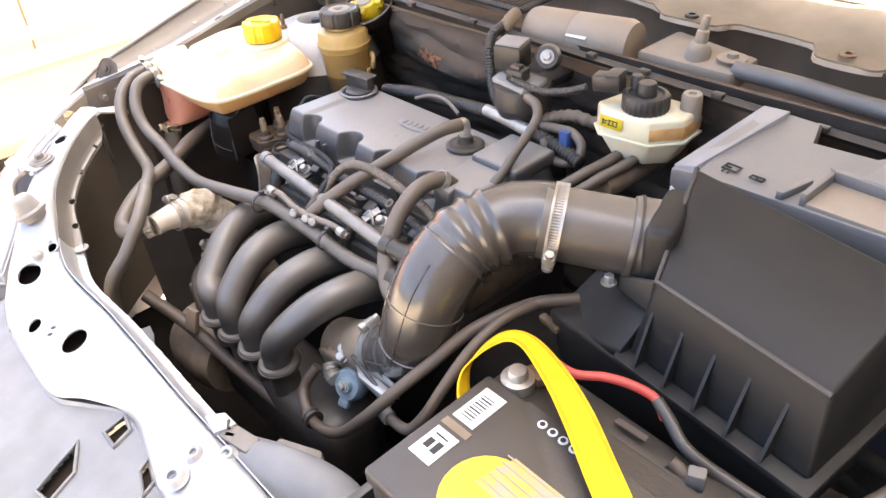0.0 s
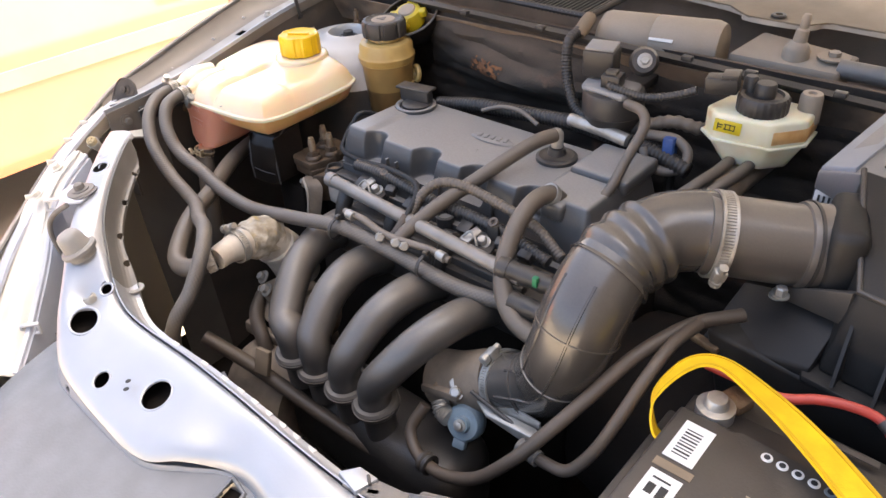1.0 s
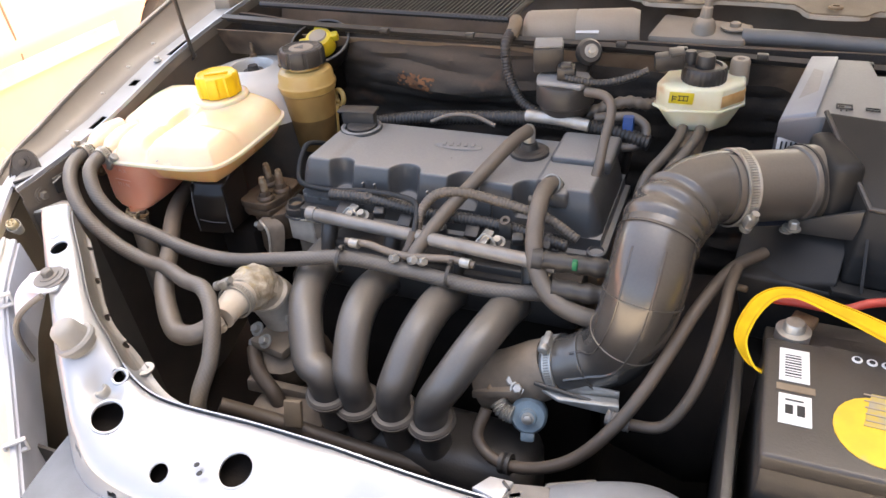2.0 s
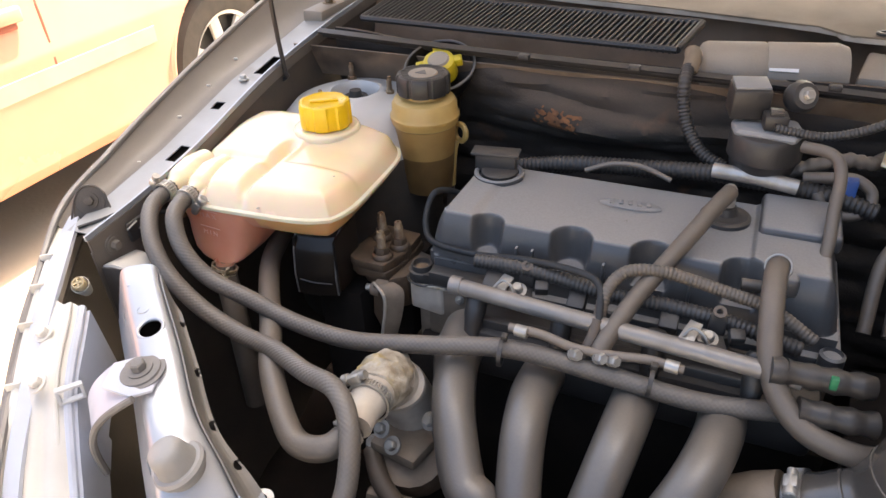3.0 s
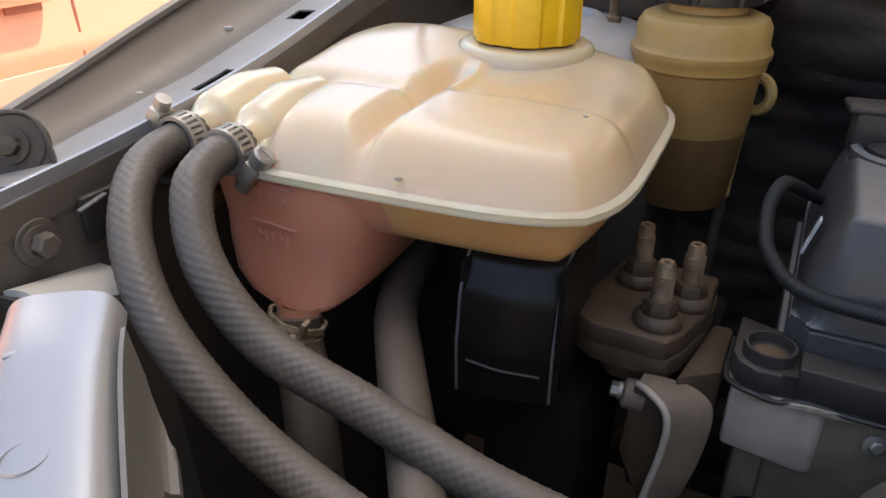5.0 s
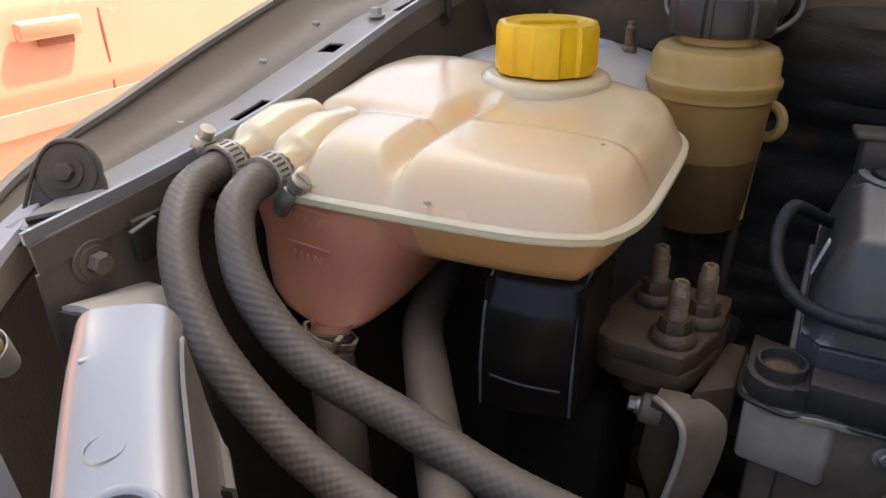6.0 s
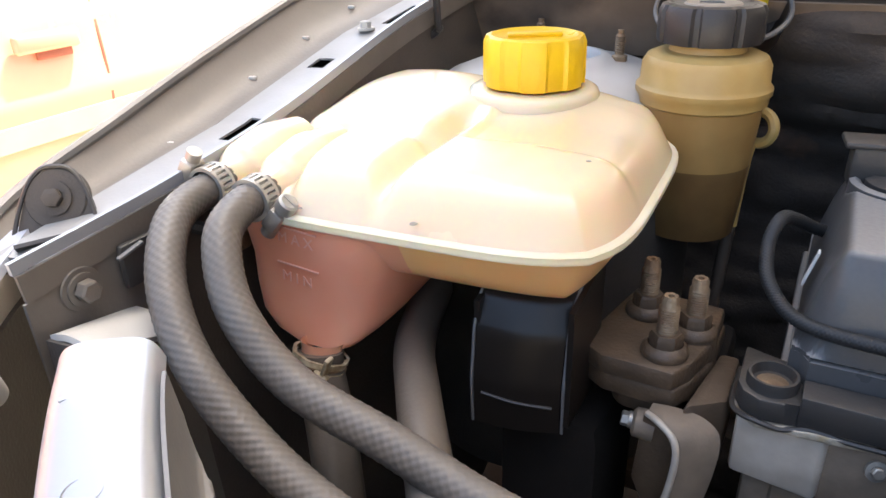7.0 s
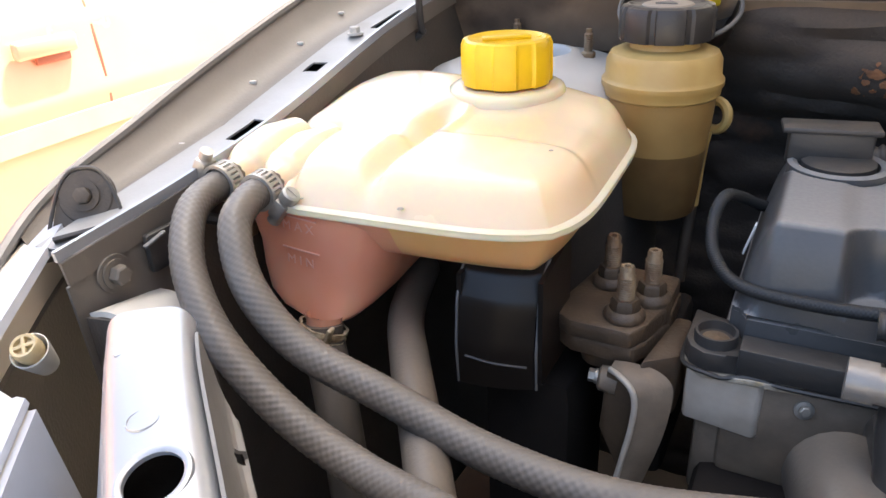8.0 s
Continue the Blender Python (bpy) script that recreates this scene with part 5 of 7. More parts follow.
part("grommet", lathe([(0.007, -0.006), (0.012, -0.006), (0.012, -0.002), (0.010, 0), (0.012, 0.002), (0.012, 0.006), (0.007, 0.006)], 24, m=axis_m((0.005, -0.229, 0.666), (1, -0.1, 0.1))), BLACK, w1)
w2 = hose("wiring_loom", [(0.112, -0.197, 0.738), (0.134, -0.199, 0.739), (0.160, -0.199, 0.747), (0.178, -0.189, 0.775), (0.190, -0.172, 0.810), (0.197, -0.14, 0.842), (0.20, -0.10, 0.855), (0.205, -0.06, 0.853)], 0.006,
          "grey taped wiring loom beside the battery", PIPE, "wiring", per=10)
part("boot", tube([(0.104, -0.196, 0.738), (0.128, -0.199, 0.738)], 0.0075, 12, 10, ridge=(0.005, 0.0012)), SEAL, w2)
for i, (dx, dy) in enumerate(((0.0, 0.0), (0.022, 0.008))):
    hose("brake_line", [(0.118 + dx, 0.215 + dy, 0.885), (0.116 + dx, 0.165 + dy, 0.884), (0.105 + dx, 0.13 + dy, 0.876), (0.085 + dx, 0.095 + dy, 0.852), (0.08 + dx, 0.05, 0.80)], 0.0068, "grey rubber clutch and brake feed hose", HOSE, group="brake feed hoses")
hose("corrugated_conduit", [(-0.138, 0.262, 0.975), (-0.138, 0.240, 0.968), (-0.136, 0.233, 0.950), (-0.131, 0.227, 0.930), (-0.120, 0.218, 0.910), (-0.10, 0.205, 0.893), (-0.07, 0.195, 0.885)], 0.0062,
     "black corrugated wiring conduit hanging at the firewall", BLACK, "conduit", ridge=(0.0045, 0.0016))
hose("corrugated_conduit", [(-0.036, 0.170, 0.952), (-0.01, 0.172, 0.948), (0.015, 0.176, 0.946), (0.045, 0.182, 0.953), (0.068, 0.19, 0.962)], 0.0042, "thin grey corrugated wire to the brake reservoir plug", GREYBLACK, "conduit", ridge=(0.004, 0.001))
WIRE = [(-0.345, 0.118, 0.838), (-0.366, 0.106, 0.846), (-0.379, 0.0916, 0.8560), (-0.3854, 0.0703, 0.8628), (-0.3886, 0.0565, 0.8517), (-0.3828, 0.0344, 0.8390), (-0.3617, 0.0100, 0.8346), (-0.3074, -0.0060, 0.8409), (-0.2468, -0.0160, 0.8537), (-0.1943, -0.0267, 0.860), (-0.1660, -0.040, 0.860), (-0.1580, -0.065, 0.845), (-0.1560, -0.088, 0.825)]
sw = thing("oxygen_sensor_wire", WIRE[-1], "thin woven-sleeved wire looped round the valve cover corner", "wiring")
part("tube", braid(WIRE, 0.0035, 40, 10, 8, 3000, 0.00030, 0.0006), INK, sw, angle=75)
hose("injector_loom", [(-0.158, -0.075, 0.825), (-0.157, -0.045, 0.855), (-0.143, -0.026, 0.870), (-0.114, -0.017, 0.872), (-0.087, -0.012, 0.866), (-0.05, -0.010, 0.858), (-0.01, -0.012, 0.85), (0.03, -0.02, 0.83)], 0.0058, "grey corrugated injector wiring loom along the valve cover", HOSE, "wiring", ridge=(0.004, 0.0007))
hose("injector_loom", [(-0.30, -0.018, 0.842), (-0.25, -0.020, 0.846), (-0.20, -0.022, 0.843), (-0.15, -0.024, 0.838), (-0.10, -0.022, 0.838), (-0.04, -0.024, 0.834), (0.02, -0.03, 0.825)], 0.0068, "black corrugated injector wiring loom along the valve cover", GREYBLACK, "wiring", ridge=(0.0045, 0.0012))
rear = hose("rear_loom", [(-0.33, 0.185, 0.852), (-0.25, 0.185, 0.868), (-0.16, 0.186, 0.876), (-0.09, 0.182, 0.884), (-0.04, 0.178, 0.884), (0.03, 0.175, 0.880), (0.08, 0.17, 0.87)], 0.009, "black corrugated loom behind the valve cover", BLACK, "wiring", ridge=(0.0055, 0.0018))
part("foil_sleeve", tube([(-0.088, 0.174, 0.892), (-0.04, 0.168, 0.893), (0.0, 0.166, 0.889)], 0.0085, 14), STEEL, rear, "bright foil sleeve")
hose("dipstick_tube", [(-0.23, 0.165, 0.872), (-0.20, 0.17, 0.883), (-0.165, 0.168, 0.886), (-0.13, 0.16, 0.878)], 0.003, "thin grey wire lying on the valve cover", RUBBER, "wiring")

# ---- strut tower ----
tower = thing("strut_tower", (-0.555, 0.215, 0.62), "pale grey strut tower dome with threaded studs", "strut tower", shift=(-0.017, 0.009, -0.014))
part("dome_wall", lathe([(0.118, 0.60), (0.116, 0.80), (0.1125, 0.860)], 64, m=pose(-0.555, 0.215, 0)), GRIME_SHADE, tower, "dark brown lower wall", angle=60)
part("dome", lathe([(0.1125, 0.860), (0.104, 0.894), (0.088, 0.911), (0.070, 0.918), (0.045, 0.921), (0.040, 0.926), (0.034, 0.927), (0.031, 0.922), (0.030, 0.905)], 64, m=pose(-0.555, 0.215, 0)), TOWER, tower, angle=60)
part("top_mount", lathe([(0.030, 0.908), (0.020, 0.912), (0.016, 0.918), (0.010, 0.918), (0.008, 0.926), (0.0, 0.926)], 24, m=pose(-0.555, 0.215, 0)), BLACK, tower, "black rubber top mount")
for x, y in ((-0.590, 0.268), (-0.575, 0.158), (-0.510, 0.232)):
    part("stud", hex_bolt(pose(x, y, 0.916, 0, 0, 30), 0.0065, 0.007, 0.010, 0.018), RUSTY, tower)

# ---- steering fluid reservoir ----
RES = (-0.441, 0.190)
res = thing("steering_fluid_reservoir", (*RES, 0.78), "amber steering fluid reservoir with black ribbed cap", "fluid reservoir", shift=(-0.014, 0.01, -0.004))
part("reservoir_body", lathe([(0.0, 0.80), (0.034, 0.80), (0.036, 0.82), (0.0385, 0.853)], 48, m=pose(*RES, 0)), AMBER_DARK, res, "dark fluid-filled lower body")
part("reservoir_middle", lathe([(0.0385, 0.853), (0.0405, 0.880), (0.0415, 0.894)], 48, m=pose(*RES, 0)), AMBER_MID, res, "brown-amber middle seen through the plastic")
part("reservoir_upper", lathe([(0.0415, 0.894), (0.044, 0.896), (0.0445, 0.901), (0.046, 0.903), (0.046, 0.907), (0.0435, 0.910), (0.043, 0.922), (0.040, 0.9275), (0.034, 0.930), (0.026, 0.931), (0.024, 0.938), (0.0, 0.938)], 56, m=pose(*RES, 0)), AMBER, res)


def ribbed(a, r, z):
    return r * (1.0 if (a / (2 * math.pi) * 8) % 1 < 0.76 else 0.94) if r > 0.025 else r


rc = part("cap", lathe([(0.029, 0.936), (0.0345, 0.937), (0.0350, 0.940), (0.0350, 0.957), (0.033, 0.961), (0.029, 0.962), (0.027, 0.9608), (0, 0.9608)], 120, m=pose(*RES, 0), wob=ribbed), BLACK, res, "dark grey ribbed screw cap")
part("cap_disc", lathe([(0.0, 0.9622), (0.018, 0.9618), (0.019, 0.9608)], 32, m=pose(*RES, 0)), DUSTGREY, rc)
part("warning_triangle", prism([(-0.449, 0.183), (-0.433, 0.183), (-0.441, 0.197)], 0.9622, 0.9630, 0), SEAL, rc)

# filler with yellow cap behind it
FIL = Vector((-0.448, 0.262, 0.940))
fm = axis_m(FIL, (0.05, -0.42, 0.9))
fil = thing("washer_filler", (-0.452, 0.27, 0.86), "black funnel filler with lemon-yellow winged cap", "washer filler", shift=(-0.01, 0, 0.002))
part("funnel", lathe([(0.018, -0.09), (0.020, -0.045), (0.034, -0.030), (0.043, -0.014), (0.046, 0.002), (0.0485, 0.004), (0.0485, 0.0055), (0.0455, 0.0055), (0.042, -0.010), (0.030, -0.026), (0.015, -0.030), (0, -0.030)], 56, m=fm), BLACKGLOSS, fil)
part("funnel_rim", lathe([(0.0462, 0.0058), (0.0475, 0.0072), (0.0492, 0.0062), (0.0495, 0.0045), (0.048, 0.004)], 56, m=fm), SEAL, fil)
fc = part("cap", lathe([(0.0, 0.016), (0.018, 0.016), (0.021, 0.014), (0.023, 0.006), (0.023, -0.010), (0.0, -0.010)], 40, m=fm), YELLOW2, fil, "lemon-yellow cap")
for k in range(4):
    a = k * 90 + 20
    part("cap_wing", box(0, 0, 0, 0.013, 0.012, 0.012, 0.002, m=fm @ pose(0.025 * math.cos(radians(a)), 0.025 * math.sin(radians(a)), 0.008, 0, 0, a)), YELLOW2, fc)
part("cap_disc", lathe([(0.0, 0.0185), (0.013, 0.0182), (0.015, 0.016)], 28, m=fm), DUSTGREY, fc)

dip = thing("oil_dipstick", (-0.395, 0.20, 0.78), "yellow plastic dipstick handle with a finger ring", "dipstick", shift=(-0.024, 0.013, -0.01))
ring_m = axis_m((-0.392, 0.213, 0.879), (-0.45, -0.85, 0.1))
bm = bmesh.new()
put(bm, lathe([(0.0115 + 0.004 * math.cos(k * math.pi / 4), 0.004 * math.sin(k * math.pi / 4)) for k in range(9)], 32, m=ring_m))
put(bm, tube([(-0.396, 0.207, 0.868), (-0.3995, 0.202, 0.852), (-0.4005, 0.200, 0.824), (-0.4005, 0.198, 0.806)], 0.005, 12, radii=[0.0045, 0.0065, 0.0060, 0.0055]))
part("handle", bm, AMBER, dip)
part("tube", tube([(-0.4005, 0.199, 0.812), (-0.401, 0.195, 0.79), (-0.402, 0.185, 0.74)], 0.0048, 10), PIPE, dip)

# ---- firewall fittings ----
wm = thing("wiper_motor", (-0.05, 0.335, 0.91), "dusty grey wiper motor cylinder lying in the cowl", "wiper motor")
wmm = axis_m((-0.132, 0.318, 0.952), (1, 0.13, 0.03))
part("motor_can", lathe([(0, 0), (0.030, 0), (0.036, 0.004), (0.038, 0.01), (0.038, 0.075), (0.0365, 0.077), (0.038, 0.079), (0.038, 0.155), (0.034, 0.166), (0, 0.166)], 48, m=wmm), DUSTGREY, wm)
part("label", box(0, 0, 0, 0.032, 0.022, 0.001, 0, m=pose(-0.035, 0.303, 0.9765, 32, 0, 5)), LABEL, wm, "worn pale sticker")
part("cable_boss", tube([(-0.138, 0.29, 0.985), (-0.135, 0.275, 0.982), (-0.137, 0.262, 0.97)], 0.010, 10), TAN, wm)
wl = thing("wiper_linkage", (0.15, 0.36, 0.91), "dusty grey wiper linkage plate with tube and spindle", "wiper linkage")
part("plate", prism([(0.045, 0.325), (0.175, 0.335), (0.185, 0.385), (0.06, 0.40)], [0.935, 0.93, 0.94, 0.945], [0.962, 0.958, 0.966, 0.972], 0.005), DUSTGREY, wl)
part("spindle", lathe([(0.016, -0.03), (0.016, 0.0), (0.013, 0.006), (0.0115, 0.008), (0.0085, 0.010), (0.0075, 0.024), (0.0050, 0.026), (0.0056, 0.030), (0.0056, 0.039), (0.004, 0.043), (0, 0.044)], 24, m=pose(0.119, 0.352, 0.972, -4, 4, 0)), DUSTGREY, wl)
part("bolt", hex_bolt(pose(0.160, 0.363, 0.966), 0.0075, 0.006, 0.019), DUSTGREY, wl)
part("tube", tube([(0.17, 0.352, 0.958), (0.25, 0.358, 0.955), (0.33, 0.362, 0.95), (0.48, 0.372, 0.942), (0.64, 0.38, 0.93)], 0.0115, 14), PAINT_DIRTY_SHADED, wl, "grey tubular strut")

sol = thing("vacuum_solenoid", (-0.05, 0.19, 0.88), "black vacuum solenoid and filter canister on the firewall", "solenoid valve")
part("relay_box", box(0, 0, 0, 0.040, 0.034, 0.034, 0.003, m=pose(-0.066, 0.204, 0.967, 4, 0, 14)), BLACK, sol)
part("plug", box(0, 0, 0, 0.024, 0.022, 0.016, 0.002, m=pose(-0.036, 0.182, 0.955, 0, 0, 10)), BLACK, sol)
part("bracket_round", lathe([(0, -0.01), (0.016, -0.01), (0.018, 0.0), (0.014, 0.008), (0, 0.008)], 24, m=axis_m((-0.014, 0.215, 0.972), (0.4, -0.7, 0.4))), GREYBLACK, sol)
part("bolt", hex_bolt(axis_m((-0.010, 0.209, 0.976), (0.4, -0.7, 0.4)), 0.0055, 0.006, 0.009), STEEL, sol)
part("canister", lathe([(0, 0.890), (0.030, 0.890), (0.034, 0.897), (0.036, 0.908), (0.039, 0.910), (0.039, 0.934), (0.037, 0.938), (0.0, 0.942)], 48, m=pose(-0.040, 0.195, 0)), BLACK, sol)
part("canister_lid", prism([(-0.074, 0.170), (-0.012, 0.163), (-0.004, 0.185), (-0.012, 0.215), (-0.070, 0.215), (-0.08, 0.195)], 0.936, 0.946, 0.005), BUFFER, sol, "pale dusty canister lid")
part("relay_lid", box(0, 0, 0, 0.036, 0.030, 0.003, 0.001, m=pose(-0.066, 0.204, 0.9855, 4, 0, 14)), BUFFER, sol, "pale dusty relay top")
part("plug_clip", box(0, 0, 0, 0.014, 0.012, 0.006, 0.001, m=pose(-0.036, 0.180, 0.965, 0, 0, 10)), GREYBLACK, sol)
part("mount_arm", box(-0.04, 0.245, 0.925, 0.03, 0.08, 0.012, 0.002), BLACK, sol)

# ---- brake fluid reservoir ----
brk = thing("brake_fluid_reservoir", (0.135, 0.225, 0.80), "yellowed white brake fluid reservoir with dark screw cap", "fluid reservoir")
P0 = [(0.078, 0.200), (0.098, 0.182), (0.160, 0.190), (0.186, 0.222), (0.184, 0.262), (0.090, 0.262)]
P1 = [(0.100, 0.208), (0.110, 0.196), (0.150, 0.200), (0.170, 0.222), (0.168, 0.252), (0.106, 0.252)]
part("reservoir_body", prism(P0, 0.912, 0.944, 0.005, 3), WHITEPL, brk)
part("reservoir_base", prism(P1, 0.880, 0.9135, 0.004, 3, top=P0), WHITEPL, brk)
part("seam", prism([(x + (x - 0.135) * 0.05, y + (y - 0.225) * 0.05) for x, y in P0], 0.911, 0.9145, 0.001), WHITEPL, brk)
part("cap", lathe([(0.0, 0.943), (0.0265, 0.943), (0.0275, 0.946), (0.0275, 0.960), (0.0255, 0.963), (0.021, 0.964), (0.0195, 0.961), (0.012, 0.961), (0.0115, 0.974), (0.010, 0.9765), (0, 0.9765)], 80, m=pose(0.134, 0.218, 0), wob=lambda a, r, z: r * (1 + 0.022 * math.cos(26 * a)) if r > 0.024 else r), BLACK, brk, "dark ribbed level-sensor cap")
part("boss", lathe([(0, -0.03), (0.013, -0.03), (0.012, 0.0), (0.0105, 0.003), (0.005, 0.003), (0.004, 0.0), (0, 0)], 28, m=pose(0.175, 0.250, 0.960)), DUSTGREY, brk)
part("fluid_level", prism([(x + (x - 0.135) * 0.012, y + (y - 0.225) * 0.012) for x, y in P0[2:5]] + [(0.17, 0.255)], 0.918, 0.9335, 0.0008), STAINED, brk, "orange-brown fluid stain behind the plastic")
part("sticker", box(0, 0, 0, 0.030, 0.0012, 0.015, 0.0003, m=pose(0.112, 0.1828, 0.931, 0, 3, 7)), YELLOW2, brk, "yellow warning sticker")
for dx, dz, w, h in ((-0.008, 0.002, 0.006, 0.0012), (-0.008, -0.001, 0.004, 0.0012), (-0.0105, 0.0, 0.0012, 0.008), (0.002, 0.003, 0.012, 0.001), (0.002, -0.003, 0.012, 0.001), (-0.002, 0, 0.001, 0.007), (0.003, 0, 0.001, 0.007), (0.008, 0, 0.001, 0.007)):
    part("print_bar", box(0, 0, 0, w, 0.0008, h, 0, m=pose(0.112 + dx, 0.1820 + dx * 0.12, 0.931 + dz, 0, 3, 7)), INK, brk)
part("plug", box(0, 0, 0, 0.036, 0.022, 0.020, 0.003, m=pose(0.091, 0.203, 0.971, 0, -6, 12)), BLACK, brk)
part("plug_clip", box(0, 0, 0, 0.018, 0.024, 0.005, 0.001, m=pose(0.099, 0.204, 0.983, 0, -6, 12)), GREYBLACK, brk)
part("sensor_post", lathe([(0, 0.945), (0.008, 0.945), (0.008, 0.975), (0.006, 0.978), (0, 0.978)], 20, m=pose(0.114, 0.226, 0)), GREYBLACK, brk)
part("master_cylinder", tube([(0.135, 0.30, 0.862), (0.13, 0.22, 0.862), (0.125, 0.15, 0.862)], 0.018, 18), ALU_DIRTY, brk)

plug = thing("blue_connector", (0.05, 0.185, 0.85), "blue electrical plug behind the valve cover", "connector")
part("shell", box(0.050, 0.178, 0.888, 0.014, 0.016, 0.032, 0.002), BLUE, plug)
part("boot", tube([(0.052, 0.186, 0.864), (0.05, 0.19, 0.84), (0.045, 0.2, 0.80)], 0.006, 10), BLACK, plug)
hose("brake_servo_pipe", [(-0.02, 0.2, 0.885), (0.02, 0.20, 0.905), (0.045, 0.202, 0.912), (0.07, 0.215, 0.905), (0.09, 0.25, 0.90)], 0.007, "ribbed grey plastic vacuum pipe", RUBBER, ridge=(0.012, 0.002))

# ---- engine ----
eng = thing("engine_block", (-0.15, 0.06, 0.36), "dirty dark cast engine block below the valve cover", "engine")
part("cylinder_head", box(-0.155, 0.075, 0.755, 0.42, 0.17, 0.075, 0.006), ALU_DIRTY, eng)
part("block", box(-0.155, 0.06, 0.54, 0.44, 0.22, 0.36, 0.01), SHADEBLACK, eng)
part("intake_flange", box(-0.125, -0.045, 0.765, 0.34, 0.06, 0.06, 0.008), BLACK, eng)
part("gearbox", tube([(0.09, 0.05, 0.60), (0.2, 0.04, 0.60), (0.34, 0.04, 0.58)], 0.13, 24, radii=[0.12, 0.14, 0.10]), SHADEBLACK, eng)

VX0, VX1, VY0, VY1 = -0.368, 0.052, 0.004, 0.172
SCALLOPS = [(-0.300, 0.016), (-0.208, 0.020), (-0.125, 0.020), (-0.040, 0.018)]


def cover(u, v):
    x, y = VX0 + (VX1 - VX0) * u, VY0 + (VY1 - VY0) * v
    ex, ey = min(x - VX0, VX1 - x), min(y - VY0, VY1 - y)
    # rounded corners and shoulders
    r = 0.020
    d = r - math.hypot(max(r - ex, 0), max(r - ey, 0))
    z = 0.8705 - 0.004 * (y / 0.17) + 0.003 * smooth(-0.310, -0.325, x)
    z -= 0.052 * max(0.0, 1 - max(d, 0) / 0.018) ** 1.9
    # rounded bolt recesses along the front
    for cx, w in SCALLOPS:
        q = math.hypot(x - cx, max(y - VY0 - 0.010, 0) * 0.85) - w
        z -= max(0, z - 0.832) * (1 - smooth(-0.0045, 0.0035, q))
    # oil filler recess
    q = math.hypot(x + 0.326, y - 0.128)
    z -= 0.007 * (1 - smooth(0.026, 0.031, q))
    z += 0.004 * smooth(-0.037, -0.031, x) * smooth(0.010, 0.022, d)
    return x, y, z


vc = thing("valve_cover", (-0.158, 0.09, 0.79), "dusty blue-grey plastic valve cover with scalloped front", "valve cover")
CUP = Vector((-0.373, -0.001))
part("cover_shell", sheet(cover, 300, 120, 0, lambda p: (p.to_2d() - CUP).length > 0.0145), COVER, vc, angle=70)


def corner_wall(u, v):
    """The concave wall of the cut-away corner above the screw cup."""
    a = radians(20 + 50 * u)
    x, y = CUP.x + 0.0147 * math.cos(a), CUP.y + 0.0147 * math.sin(a)
    top = cover((x - VX0) / (VX1 - VX0), (y - VY0) / (VY1 - VY0))[2]
    return x, y, 0.800 + (max(top, 0.8185) - 0.800) * v


part("corner_wall", sheet(corner_wall, 16, 6, 0.0006), COVER, vc, angle=70)
part("cover_skirt", prism([(VX0 - 0.0003, CUP.y + 0.0142), (VX0 + 0.0054, CUP.y + 0.0106), (VX0 + 0.0090, VY0 - 0.0003), (VX1 + 0.0003, VY0 - 0.0003), (VX1 + 0.0003, VY1 + 0.0003), (VX0 - 0.0003, VY1 + 0.0003)], 0.792, 0.8187, 0), COVER, vc)
part("cover_flange", prism([(VX0 - 0.0035, VY0 - 0.010), (VX1 + 0.008, VY0 - 0.010), (VX1 + 0.008, VY1 + 0.006), (VX0 - 0.0035, VY1 + 0.006)], 0.7865, 0.8005, 0.002), COVER, vc)
for x in (-0.27, -0.155, -0.05, 0.05):
    part("flange_boss", lathe([(0.0, 0.793), (0.0115, 0.793), (0.0115, 0.809), (0.009, 0.811), (0.0085, 0.807), (0, 0.807)], 24, m=pose(x, -0.006, 0)), COVER, vc)
part("end_boss", lathe([(0.0, 0.796), (0.0118, 0.796), (0.0121, 0.8090), (0.0117, 0.8110), (0.0103, 0.8110), (0.0096, 0.8058), (0, 0.8050)], 40, m=pose(CUP.x, CUP.y, 0)), GREYBLACK, vc, "dark screw cup")
part("boss_screw", lathe([(0, 0.8062), (0.007, 0.8062), (0.009, 0.8048)], 16, m=pose(CUP.x, CUP.y, 0)), RUSTY, vc)
part("end_flange", prism([(-0.3885, 0.030), (-0.3885, -0.004), (-0.385, -0.0115), (-0.377, -0.0165), (-0.366, -0.0155), (-0.358, -0.0120), (-0.29, -0.0125), (-0.29, 0.01), (-0.358, 0.02)], 0.7925, 0.8045, 0.0012), GREYBLACK, vc, "dark cover flange")
part("flange_wall", prism([(-0.3595, -0.0138), (-0.29, -0.0138), (-0.29, 0.003), (-0.3595, 0.003)], 0.7928, 0.8095, 0.0012), GREYBLACK, vc)
part("gasket_bead", tube([(-0.3895, 0.026, 0.7922), (-0.3895, -0.004, 0.7922), (-0.3855, -0.0125, 0.7915), (-0.377, -0.0172, 0.7925), (-0.366, -0.0162, 0.7905), (-0.352, -0.0128, 0.7922), (-0.335, -0.0132, 0.7908), (-0.29, -0.0132, 0.7920)], 0.0014, 6), BLACK, vc)
for x in (-0.262, -0.245, -0.170, -0.085):
    part("rib", box(x, VY0 - 0.002, 0.838, 0.003, 0.006, 0.034, 0.001), COVER, vc)
# scuff and sticker on the end
part("barcode_sticker", box(0, 0, 0, 0.001, 0.006, 0.020, 0, m=pose(VX0 + 0.0015, 0.052, 0.846, 0, 14, 0)), LABEL, vc, "small white sticker")
